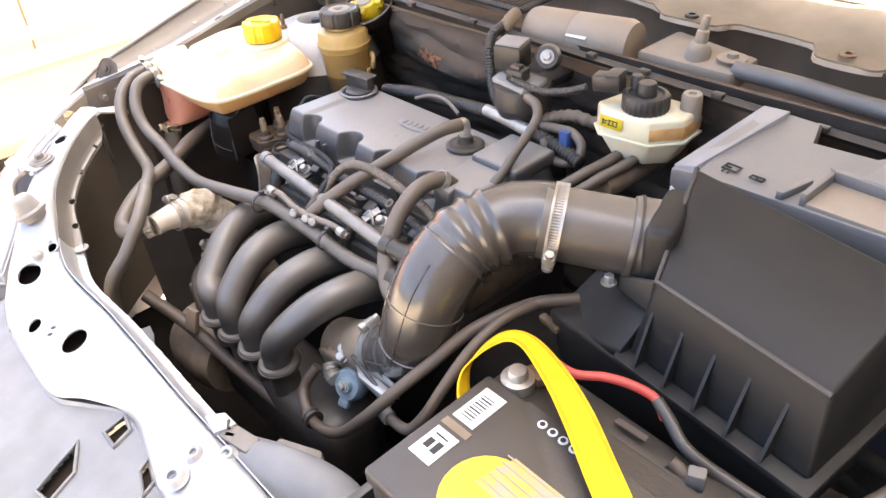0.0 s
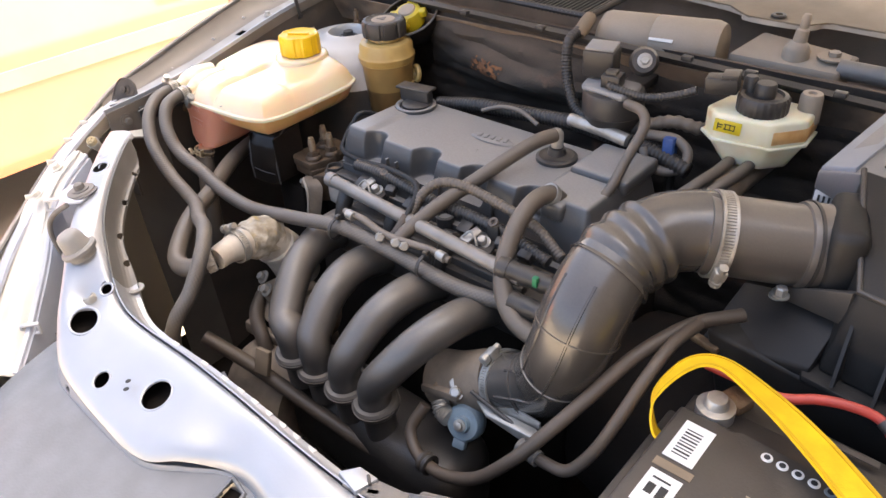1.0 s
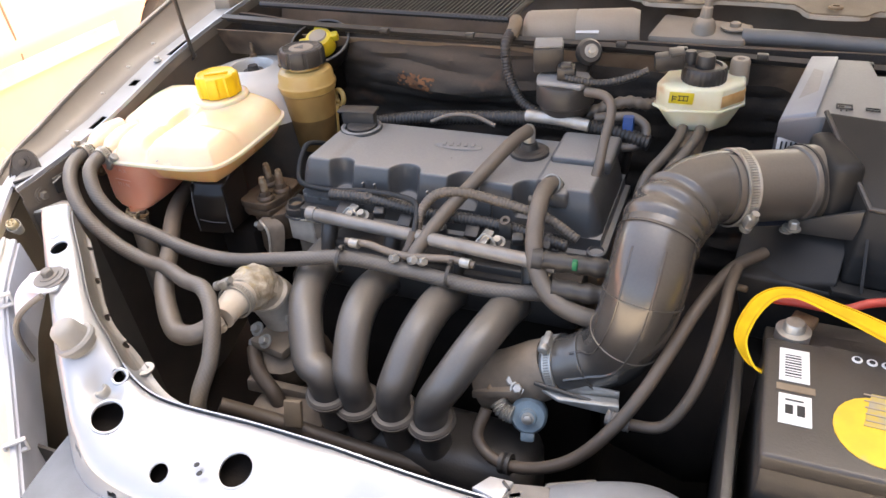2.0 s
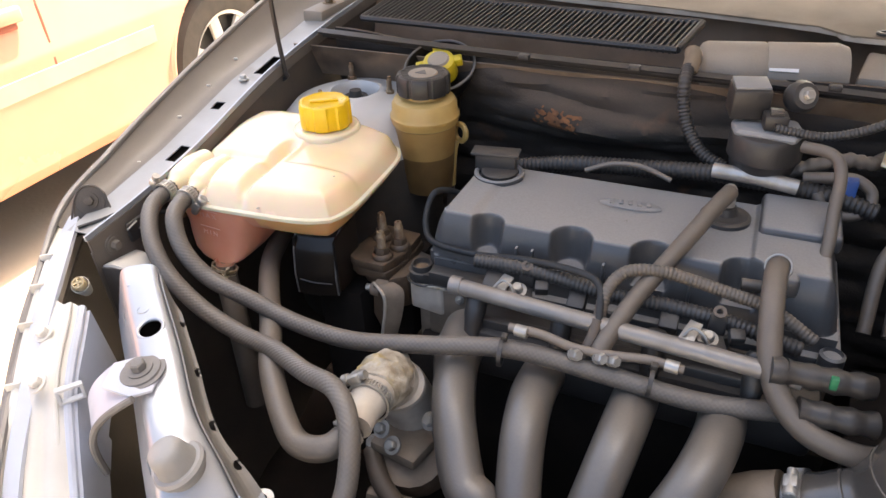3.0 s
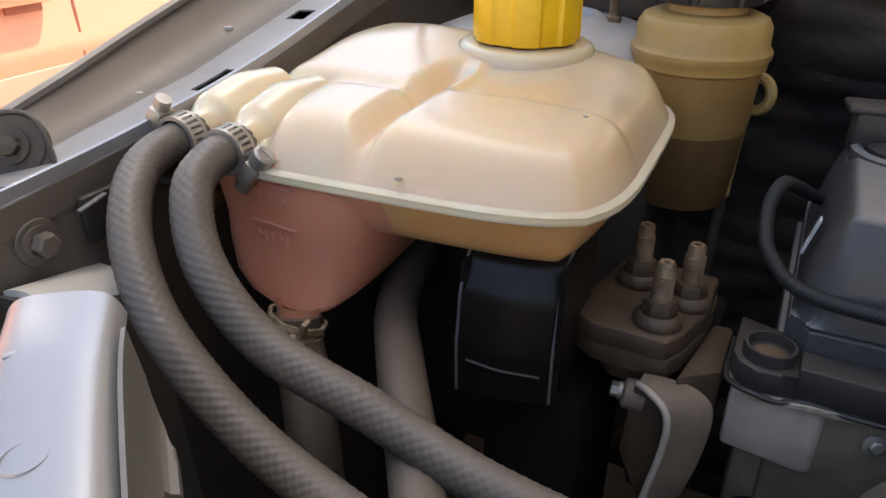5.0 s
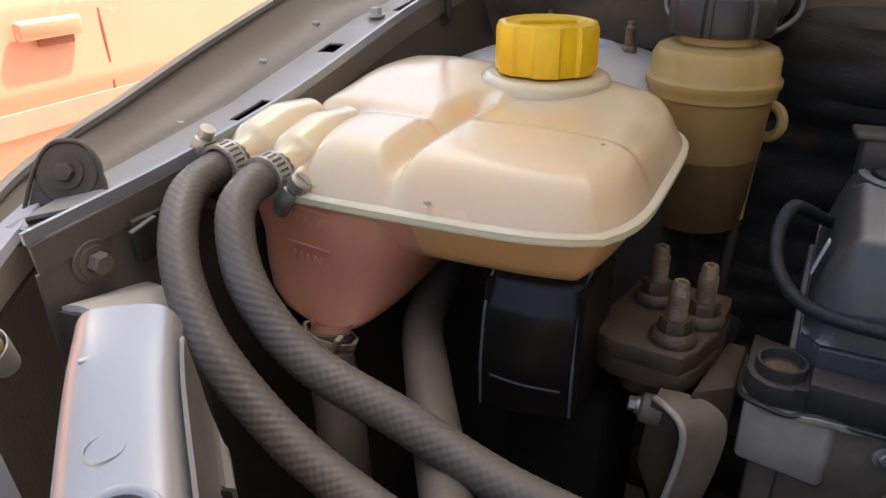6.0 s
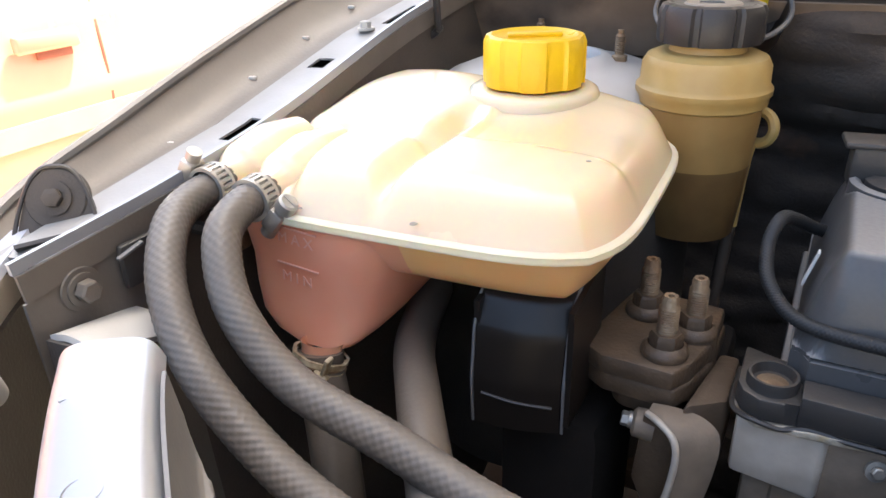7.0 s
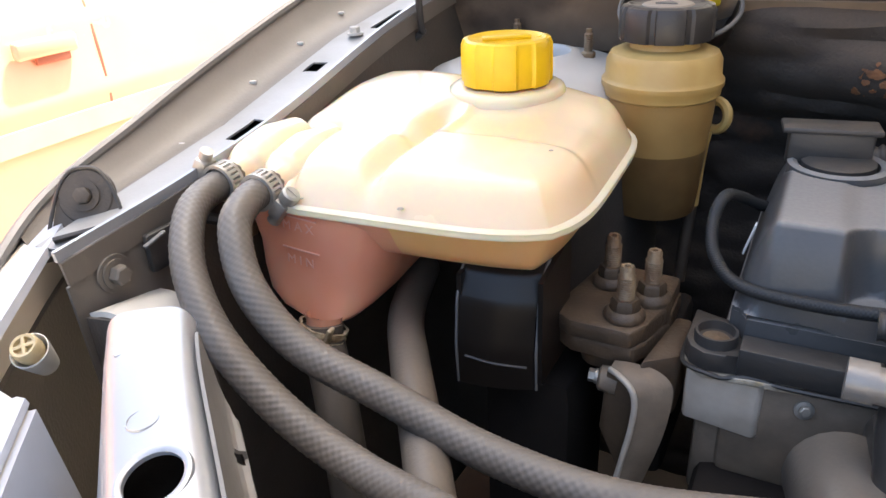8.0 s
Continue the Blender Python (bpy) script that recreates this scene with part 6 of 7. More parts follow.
# filler seat with oil cap
part("oil_cap_seat", lathe([(0.030, 0.862), (0.030, 0.872), (0.027, 0.8735), (0.024, 0.872), (0.024, 0.866), (0, 0.866)], 40, m=pose(-0.326, 0.128, 0)), COVER, vc)
oc = part("oil_cap", box(0, 0, 0, 0.050, 0.016, 0.026, 0.003, m=pose(-0.333, 0.138, 0.879, 0, 0, 8)), GREYBLACK, vc, "dark grey bar-grip oil filler cap")
part("oil_cap_lip", box(0, 0, 0, 0.058, 0.024, 0.004, 0.0015, m=pose(-0.334, 0.139, 0.892, 0, 0, 8)), GREYBLACK, oc)
part("oil_cap_disc", lathe([(0, 0.867), (0.022, 0.867), (0.022, 0.873), (0.018, 0.875), (0, 0.875)], 32, m=pose(-0.326, 0.13, 0)), GREYBLACK, oc)
# raised maker's plate drawn as a plain oval
bm = lathe([(0.0, 0.8702), (0.9, 0.8702), (1.0, 0.8690)], 40)
bm.transform(pose(-0.165, 0.105, 0, 0, 0, 2) @ Matrix.Diagonal((0.034, 0.012, 1, 1)))
part("oval_plate", bm, COVER, vc)
for k in range(5):
    part("raised_bar", box(-0.185 + 0.010 * k, 0.105 + 0.001 * k, 0.8708, 0.005, 0.010, 0.0010, 0.0004, rot=10), COVER, vc)
part("breather_seat", lathe([(0.0, 0.867), (0.026, 0.867), (0.026, 0.8725), (0.022, 0.8745), (0.018, 0.8735), (0.012, 0.876), (0.010, 0.884), (0, 0.884)], 40, m=pose(-0.066, 0.110, 0)), GREYBLACK, vc)
part("end_pod", prism([(-0.032, 0.085), (0.046, 0.085), (0.046, 0.165), (-0.032, 0.165)], 0.86, 0.880, 0.006, 3), COVER, vc)
part("front_pod", prism([(-0.022, 0.008), (0.010, 0.008), (0.008, 0.046), (-0.020, 0.046)], 0.85, 0.873, 0.006, 3), COVER, vc)

# coils and clutter in front of the cover
for i, x in enumerate((-0.285, -0.195, -0.105, -0.015)):
    inj = thing("fuel_injector", (x, -0.045, 0.79), "black fuel injector with plug under the rail", "fuel injector", "fuel injectors")
    part("injector_body", lathe([(0, -0.03), (0.008, -0.03), (0.0095, -0.01), (0.011, 0.0), (0.011, 0.02), (0.008, 0.024), (0, 0.024)], 20, m=axis_m((x, -0.062, 0.808), (0, 0.55, 1))), BLACK, inj)
    part("injector_plug", box(0, 0, 0, 0.018, 0.022, 0.014, 0.002, m=pose(x + 0.008, -0.030, 0.826, 25, 0, 0)), BLACK, inj)
rail = thing("fuel_rail", (-0.14, -0.066, 0.80), "dusty grey tubular fuel rail bolted across the intake", "fuel rail")
part("rail_tube", tube([(-0.306, -0.060, 0.836), (-0.15, -0.070, 0.8345), (0.02, -0.080, 0.832)], 0.0085, 16), FUEL_PIPE, rail)
part("end_cap", tube([(-0.312, -0.0595, 0.836), (-0.300, -0.060, 0.836)], 0.0098, 16, 2), FUEL_PIPE, rail)
for x, y in ((-0.248, -0.035), (-0.060, -0.046)):
    bk = part("rail_bracket", prism([(x - 0.02, y - 0.015), (x + 0.02, y - 0.015), (x + 0.012, y + 0.012), (x - 0.012, y + 0.012)], 0.822, 0.827, 0.001), GREYBLACK, rail)
    part("bracket_post", box(x + 0.006, y + 0.012, 0.838, 0.016, 0.005, 0.024, 0.002), GREYBLACK, bk)
    part("bolt", hex_bolt(axis_m((x, y, 0.827), (0, -0.35, 1)), 0.006, 0.007, 0.0095), STEEL, rail)
    part("stamped_arm", prism([(x - 0.026, y - 0.012), (x - 0.012, y - 0.016), (x - 0.006, y + 0.006), (x - 0.018, y + 0.010)], [0.828, 0.828, 0.836, 0.836], [0.8305, 0.8305, 0.8385, 0.8385], 0.0006), STEEL, bk, "bright stamped steel arm")
    part("spring_clip", tube([(x - 0.022, y - 0.010, 0.833), (x - 0.014, y - 0.006, 0.841), (x - 0.004, y - 0.010, 0.839), (x + 0.002, y - 0.014, 0.832)], 0.0016, 6), STEEL, bk, "bent wire spring clip")
    part("grey_plug", box(0, 0, 0, 0.014, 0.012, 0.012, 0.002, m=pose(x + 0.024, y + 0.004, 0.834, 20, 0, 15)), GREYBLACK, rail)
    part("hole_tab", lathe([(0.003, -0.001), (0.006, -0.001), (0.006, 0.001), (0.003, 0.001)], 20, m=axis_m((x + 0.006, y + 0.012, 0.852), (0, -0.5, 0.8))), PIPE, bk)
jn = thing("rail_valve", (-0.16, -0.09, 0.80), "small brass and steel valve joint on the fuel rail", "valve joint")
part("joint", tube([(-0.166, -0.098, 0.812), (-0.160, -0.085, 0.826), (-0.158, -0.07, 0.84)], 0.006, 12), PIPE, jn)
for p in ((-0.172, -0.104, 0.822), (-0.150, -0.100, 0.821), (-0.138, -0.098, 0.820)):
    part("nut", hex_bolt(axis_m(p, (0.6, -0.5, 0.4)), 0.0055, 0.008, 0.006), STEEL, jn)
thin = hose("thin_vacuum_pipe", [(-0.235, -0.102, 0.834), (-0.205, -0.100, 0.833), (-0.172, -0.100, 0.826), (-0.14, -0.096, 0.824), (-0.105, -0.090, 0.824), (-0.075, -0.088, 0.82)], 0.0045, "thin grey pipe tied along the coolant hose", RUBBER)
for p in ((-0.222, -0.103, 0.834), (-0.085, -0.090, 0.823)):
    part("ferrule", tube([Vector(p) - Vector((0.006, 0, 0)), Vector(p) + Vector((0.006, -0.001, 0))], 0.006, 10, 2), STEEL, thin)
for x, y, z, d in ((-0.237, -0.118, 0.816, (1, 0.12, -0.03)), (-0.101, -0.105, 0.812, (1, 0.08, -0.1))):
    zt = thing("cable_tie", (x, y, z - 0.014), "black cable tie round the coolant hose", "cable tie", "cable ties")
    part("loop", lathe([(0.0127, -0.002), (0.0142, -0.002), (0.0142, 0.002), (0.0127, 0.002)], 30, m=axis_m((x, y, z), d)), BLACK, zt)
    part("lock", box(x + 0.002, y + 0.004, z + 0.0155, 0.006, 0.007, 0.006, 0.001), BLACK, zt)

# intake manifold
man = thing("intake_manifold", (-0.15, -0.19, 0.55), "dusty black plastic intake manifold with four curved runners", "intake manifold")
TOPS = [-0.287, -0.205, -0.113, -0.034]
BOTS = [(-0.215, -0.222, 0.702), (-0.181, -0.217, 0.692), (-0.135, -0.214, 0.688), (-0.090, -0.211, 0.685)]
for xt, (xb, yb, zb) in zip(TOPS, BOTS):
    d = xb - xt
    f = 1.0 if xt < -0.25 else 0.0
    part("runner", tube([(xt - 0.014 * f, -0.04, 0.745 + 0.016 * f), (xt - 0.008 * f, -0.085, 0.766 + 0.004 * f), (xt + 0.08 * d, -0.128, 0.775), (xt + 0.30 * d, -0.170, 0.766), (xt + 0.65 * d, yb + 0.010, 0.738), (xt + 0.92 * d, yb - 0.001, zb + 0.028), (xb, yb, zb), (xb + 0.002, yb + 0.002, zb - 0.05)], 0.0205, 24, 10,
                        radii=[0.022 + 0.006 * f, 0.022 + 0.003 * f, 0.0215, 0.021, 0.0205, 0.0195, 0.0195, 0.0195]), RUNNER, man, angle=70)
    fl = part("runner_flange", lathe([(0.020, -0.007), (0.026, -0.007), (0.0275, -0.004), (0.0275, 0.003), (0.025, 0.006), (0.020, 0.006)], 32, m=axis_m((xb, yb, zb - 0.002), (0, -0.15, 1))), RUNNER, man)
    part("flange_rib", lathe([(0.0255, -0.0015), (0.0285, -0.0015), (0.0285, 0.0010), (0.0255, 0.0010)], 32, m=axis_m((xb, yb, zb - 0.002), (0, -0.15, 1))), RUNNER, fl)
part("plenum", box(0, 0, 0, 0.30, 0.10, 0.12, 0.03, 4, m=pose(-0.12, -0.185, 0.585)), BLACK, man)
part("web", box(0, 0, 0, 0.30, 0.012, 0.05, 0.003, m=pose(-0.14, -0.06, 0.78)), BLACK, man)

# throttle body
tb = thing("throttle_body", (0.01, -0.15, 0.64), "dirty cast throttle body with pale blue position sensor", "throttle body")
part("housing", tube([(0.032, -0.133, 0.732), (0.013, -0.134, 0.720), (-0.02, -0.136, 0.702), (-0.05, -0.138, 0.69)], 0.034, 24, radii=[0.034, 0.036, 0.034, 0.034]), ALU_DIRTY, tb)
part("flange", prism([(-0.055, -0.172), (0.006, -0.178), (0.012, -0.10), (-0.05, -0.10)], [0.69, 0.715, 0.715, 0.69], [0.702, 0.727, 0.727, 0.702], 0.003), ALU_DIRTY, tb)
for p in ((-0.032, -0.163, 0.706), (-0.010, -0.160, 0.722), (0.0, -0.170, 0.722)):
    part("screw", hex_bolt(axis_m(p, (0.2, -0.6, 0.7)), 0.006, 0.006, 0.008), STEEL if p[0] > -0.02 else RUSTY, tb)
sm = axis_m((0.016, -0.180, 0.693), (0.15, -0.85, 0.5))
sen = part("position_sensor", lathe([(0, -0.02), (0.019, -0.02), (0.021, -0.015), (0.021, -0.002), (0.018, 0.002), (0.010, 0.002), (0.009, 0.008), (0, 0.008)], 28, m=sm), PALEBLUE, tb, "pale blue plastic sensor")
part("sensor_screw", hex_bolt(sm @ pose(0, 0, 0.008), 0.005, 0.004, 0.007), STEEL, sen)
part("sensor_ear", box(0, 0, 0, 0.016, 0.012, 0.010, 0.003, m=sm @ pose(0.0, -0.024, -0.004)), PALEBLUE, sen)
part("cable_bracket", prism([(0.028, -0.170), (0.050, -0.182), (0.115, -0.190), (0.112, -0.178), (0.060, -0.168)], [0.726, 0.728, 0.735, 0.735, 0.728], [0.730, 0.732, 0.750, 0.750, 0.732], 0.001), STEEL, tb, "bright bent steel cable bracket")
part("cable_bracket_wall", prism([(0.035, -0.166), (0.112, -0.175), (0.112, -0.172), (0.035, -0.163)], [0.728, 0.735, 0.735, 0.728], [0.745, 0.755, 0.755, 0.745], 0.0008), STEEL, tb)
part("cable", tube([(0.02, -0.168, 0.735), (0.06, -0.176, 0.738), (0.112, -0.186, 0.742)], 0.0025, 8), BLACK, tb)
part("spring", tube([(-0.02, -0.176, 0.70), (-0.012, -0.182, 0.695), (0.0, -0.184, 0.694)], 0.009, 12, ridge=(0.003, 0.002)), STEEL, tb)

# air intake hose
EL = [(0.034, -0.134, 0.733), (0.064, -0.137, 0.749), (0.096, -0.137, 0.775), (0.115, -0.138, 0.822), (0.123, -0.122, 0.868), (0.127, -0.085, 0.898), (0.145, -0.038, 0.914), (0.168, -0.014, 0.917), (0.188, -0.003, 0.916)]
ih = thing("intake_air_hose", (0.12, -0.10, 0.70), "fat dusty black rubber air intake elbow", "intake hose")
part("elbow", tube(EL, 0.044, 36, 10, radii=[0.033, 0.0335, 0.0365, 0.0395, 0.0405, 0.040, 0.0385, 0.0385, 0.0385]), ELBOW, ih, angle=75)
part("bellows", tube([(0.1255, -0.092, 0.893), (0.1285, -0.078, 0.902), (0.1345, -0.062, 0.908), (0.1405, -0.048, 0.9115)], 0.0392, 40, 10, ridge=(0.0165, 0.0036)), ELBOW, ih, angle=75)
line = spline(EL, 10)


for k, i in enumerate((14, 26, 36)):
    t = (line[i + 1] - line[i - 1]).normalized()
    rr = interp([(0, 0.033), (20, 0.0365), (30, 0.0395), (40, 0.0405), (50, 0.040), (60, 0.0385)], i)
    part("mould_ring", lathe([(rr - 0.001, -0.0018), (rr + 0.0012, -0.001), (rr + 0.0012, 0.001), (rr - 0.001, 0.0018)], 40, m=axis_m(line[i], t)), ELBOW, ih)
pts = []
for i in range(8, 46, 4):
    t = (line[i + 1] - line[i - 1]).normalized()
    outw = Vector((0.35, -1.0, 0.45))
    outw = (outw - t * outw.dot(t)).normalized()
    pts.append(line[i] + outw * interp([(0, 0.033), (20, 0.0365), (30, 0.0395), (40, 0.0405), (50, 0.040), (60, 0.0385)], i))
part("mould_seam", tube(pts, 0.0014, 6), ELBOW, ih)
for turn in (0.8,):
    pts = []
    for i in range(12, 48, 4):
        t = (line[i + 1] - line[i - 1]).normalized()
        outw = Vector((0.35, -1.0, 0.45))
        outw = (outw - t * outw.dot(t)).normalized()
        side = t.cross(outw)
        outw = outw * math.cos(turn) - side * math.sin(turn)
        pts.append(line[i] + outw * interp([(0, 0.033), (20, 0.0365), (30, 0.0395), (40, 0.0405), (50, 0.040), (60, 0.0385)], i))
    part("mould_seam", tube(pts, 0.0012, 6), ELBOW, ih)
worm_clamp(ih, line[3], line[5] - line[1], 0.0335, 100, STEEL, "silver clamp band at the throttle")
PIPE_D = Vector((0.075, 0.05, -0.012)).normalized()
P1a = Vector((0.184, -0.009, 0.917))
worm_clamp(ih, P1a + PIPE_D * 0.004, PIPE_D, 0.0392, 200, STEEL, "wide silver clamp band with rust", 0.014)
mp = thing("air_meter_pipe", (0.24, 0.03, 0.86), "smooth grey-brown plastic air meter pipe", "air pipe")
part("pipe", lathe([(0, -0.01), (0.0375, -0.01), (0.038, 0.075), (0.0405, 0.076), (0.0415, 0.079), (0.0415, 0.115), (0, 0.115)], 48, m=axis_m(P1a, PIPE_D)), RUNNER, mp)
part("pipe_band", lathe([(0.0415, 0.081), (0.043, 0.081), (0.043, 0.084), (0.0415, 0.084)], 40, m=axis_m(P1a, PIPE_D)), BLACK, mp)
part("screw", hex_bolt(pose(0.253, -0.004, 0.874), 0.0055, 0.008, 0.008), STEEL, mp)

# vacuum ports beside the elbow
vp = thing("vacuum_connector", (0.05, -0.085, 0.80), "black quick-connect couplings with a green clip", "connector")
part("coupling", tube([(0.005, -0.080, 0.838), (0.045, -0.075, 0.835), (0.075, -0.070, 0.833)], 0.010, 14, 6, ridge=(0.02, 0.002)), BLACK, vp)
part("coupling", tube([(0.02, -0.098, 0.815), (0.055, -0.095, 0.813), (0.08, -0.09, 0.811)], 0.010, 14, 6, ridge=(0.02, 0.002)), BLACK, vp)
part("coupling_end", lathe([(0, 0), (0.012, 0), (0.013, 0.004), (0.012, 0.012), (0, 0.012)], 20, m=axis_m((0.004, -0.081, 0.838), (-1, -0.2, 0.1))), GREYBLACK, vp)
part("clip", box(0.042, -0.086, 0.842, 0.006, 0.006, 0.012, 0.001), GREEN, vp, "green locking clip")

# thermostat housing
th = thing("thermostat_housing", (-0.34, -0.15, 0.64), "dusty aluminium thermostat housing with yellow-stained sealant", "thermostat")
part("housing", tube([(-0.335, -0.118, 0.70), (-0.342, -0.132, 0.745), (-0.340, -0.155, 0.778)], 0.026, 24, radii=[0.030, 0.029, 0.026]), ALU, th)
part("outlet", tube([(-0.340, -0.150, 0.772), (-0.339, -0.170, 0.786), (-0.337, -0.195, 0.793), (-0.334, -0.218, 0.796), (-0.331, -0.236, 0.796)], 0.021, 24, radii=[0.026, 0.025, 0.020, 0.0155, 0.0145]), ALU, th, angle=70)
bm = tube([(-0.341, -0.150, 0.776), (-0.339, -0.164, 0.787), (-0.338, -0.178, 0.791), (-0.336, -0.190, 0.794)], 0.02, 40, 14, radii=[0.0265, 0.0275, 0.0255, 0.0215])
for v in bm.verts:
    v.co += Vector((noise.noise(v.co * 90), noise.noise(v.co * 90 + Vector((5, 0, 0))), noise.noise(v.co * 90 + Vector((0, 5, 0))))) * 0.0042
part("sealant", bm, CRUST, th, "crusty yellow-white sealant", angle=180)
worm_clamp(th, Vector((-0.3365, -0.200, 0.7935)), Vector((0.08, -1, 0.12)), 0.0195, 120)
part("clamp_screw", hex_bolt(axis_m((-0.352, -0.190, 0.806), (-0.5, 0, 0.8)), 0.005, 0.006, 0.007), STEEL, th)
part("flange_ring", lathe([(0.022, -0.004), (0.030, -0.004), (0.031, 0.0), (0.030, 0.004), (0.022, 0.004)], 28, m=axis_m((-0.341, -0.145, 0.763), (0, -0.5, 1)), wob=lambda a, r, z: r * (1 + 0.10 * math.cos(2 * a))), ALU, th)
part("lower_flange", prism([(-0.36, -0.175), (-0.305, -0.185), (-0.29, -0.12), (-0.35, -0.11)], 0.690, 0.704, 0.004), ALU_DIRTY, th)
for p in ((-0.330, -0.178, 0.712), (-0.36, -0.165, 0.69), (-0.295, -0.16, 0.742), (-0.345, -0.17, 0.722)):
    part("bolt", hex_bolt(axis_m(p, (-0.2, -0.6, 0.7)), 0.006, 0.007, 0.0095), STEEL, th)
part("pump_body", tube([(-0.33, -0.10, 0.62), (-0.325, -0.14, 0.65), (-0.32, -0.16, 0.69)], 0.038, 20), ALU_DIRTY, th)
part("lower_stub", tube([(-0.36, -0.17, 0.685), (-0.335, -0.20, 0.68), (-0.305, -0.215, 0.66), (-0.29, -0.22, 0.62)], 0.010, 12), PIPE, th)

# alternator-side clutter under the runners
alt = thing("alternator", (-0.26, -0.19, 0.52), "dirty cast alternator with a tan bracket below the runners", "alternator")
part("case", lathe([(0, -0.05), (0.055, -0.05), (0.062, -0.03), (0.062, 0.03), (0.055, 0.05), (0, 0.05)], 32, m=axis_m((-0.285, -0.215, 0.59), (1, 0.1, 0))), ALU_DIRTY, alt)
part("tan_tab", box(0, 0, 0, 0.022, 0.008, 0.034, 0.002, m=pose(-0.250, -0.252, 0.683, -20, 0, 10)), TAN, alt)
part("bracket", box(0, 0, 0, 0.10, 0.012, 0.02, 0.003, m=pose(-0.30, -0.20, 0.655, 0, 10, 10)), ALU_DIRTY, alt)

# timing cover and mount
tc = thing("timing_cover", (-0.47, 0.0, 0.60), "glossy black plastic timing belt cover below the tank", "timing cover", shift=(-0.01, 0.012, -0.006))
TCP = [(0.772, -0.060), (0.80, -0.061), (0.83, -0.057), (0.846, -0.049), (0.855, -0.036), (0.859, -0.020), (0.860, 0.01)]


def belt_cover(u, v):
    """A vertical face that rolls back over the top."""
    k = v * (len(TCP) - 1)
    i = min(int(k), len(TCP) - 2)
    (z0, y0), (z1, y1) = TCP[i], TCP[i + 1]
    y, z = y0 + (y1 - y0) * (k - i), z0 + (z1 - z0) * (k - i)
    return -0.503 + 0.044 * u, y + 0.012 * u - 0.003 * math.sin(3.14 * u), z - 0.002 * u


part("cover", sheet(belt_cover, 16, 36, 0.003), BLACKGLOSS, tc)
# rims in lighter grey: their specular line is put into the colour
for u in (-0.03, 1.03):
    part("rim", tube([belt_cover(u, v / 12) for v in range(13)], 0.0009, 8, 3), FUSE, tc)
part("cross_rib", tube([tuple(Vector(belt_cover(u, 0.13 - 0.03 * u)) + Vector((0, -0.001, 0))) for u in (0.10, 0.5, 0.92)], 0.0009, 6), GREYBLACK, tc)
part("side_wall", sheet(lambda u, v: (-0.457, -0.048 + 0.05 * u, 0.775 + 0.07 * v + 0.01 * u * v), 6, 8, 0.003), BLACKGLOSS, tc)
part("side_wall", sheet(lambda u, v: (-0.505, -0.056 + 0.06 * u, 0.775 + 0.07 * v + 0.01 * u * v), 6, 8, 0.003), BLACKGLOSS, tc)
part("lower_cover", box(-0.475, 0.02, 0.61, 0.07, 0.09, 0.30, 0.02), SHADEBLACK, tc)

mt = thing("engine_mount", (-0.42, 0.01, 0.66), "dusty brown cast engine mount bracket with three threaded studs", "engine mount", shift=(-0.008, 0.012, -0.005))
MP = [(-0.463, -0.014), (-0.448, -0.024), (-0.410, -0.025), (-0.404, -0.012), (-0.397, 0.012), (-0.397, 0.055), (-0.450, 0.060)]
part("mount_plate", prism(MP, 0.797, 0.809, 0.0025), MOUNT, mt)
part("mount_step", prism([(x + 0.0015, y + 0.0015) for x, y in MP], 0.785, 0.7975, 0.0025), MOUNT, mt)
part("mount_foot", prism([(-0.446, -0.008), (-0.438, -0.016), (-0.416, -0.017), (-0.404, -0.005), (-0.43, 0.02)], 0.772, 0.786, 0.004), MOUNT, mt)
# near-black body: the shade under the mount is put into its colour
part("mount_body", prism([(-0.425, 0.005), (-0.39, 0.005), (-0.39, 0.08), (-0.43, 0.08)], 0.68, 0.786, 0.006), SHADEBLACK, mt)
part("side_plate", prism([(-0.403, -0.030), (-0.383, -0.014), (-0.383, 0.03), (-0.394, 0.03)], 0.750, 0.794, 0.003), MOUNT, mt)
part("stud_column", lathe([(0.0, 0.770), (0.0125, 0.770), (0.0130, 0.806), (0.0122, 0.8095), (0, 0.8095)], 24, m=pose(-0.4085, 0.018, 0)), MOUNT, mt)
for x, y in ((-0.4185, -0.008), (-0.4085, 0.018), (-0.437, 0.030)):
    st = part("nut", lathe([(0, 0.809), (0.0120, 0.809), (0.0126, 0.8105), (0.0122, 0.8130), (0.0105, 0.8150), (0.0092, 0.8160)], 28, m=pose(x, y, 0)), MOUNT, mt, "oily flanged nut")
    part("hex", lathe([(0.0088, 0.814), (0.0088, 0.8205), (0.0078, 0.8225), (0.0056, 0.8225)], 6, m=pose(x, y, 0, 0, 0, 12)), MOUNT, st)
    prof = [(0.0, 0.8215)]
    for k in range(11):
        prof += [(0.0046, 0.8215 + 0.0015 * k), (0.0054, 0.8215 + 0.0015 * k + 0.0007)]
    prof += [(0.0045, 0.8385), (0.0045, 0.8425), (0.0036, 0.8440), (0.0018, 0.8438), (0.0012, 0.8415), (0, 0.8415)]
    part("stud", lathe(prof, 24, m=pose(x, y, 0), wob=lambda a, r, z: r * (1 - 0.16 * max(0, math.cos(6 * a))) if z > 0.839 else r), RUSTY, st)
# hooked lifting eye in front
le = thing("lifting_bracket", (-0.39, -0.06, 0.72), "cast aluminium hooked lifting bracket bolted beside the head", "bracket", shift=(-0.012, 0.02, -0.012))
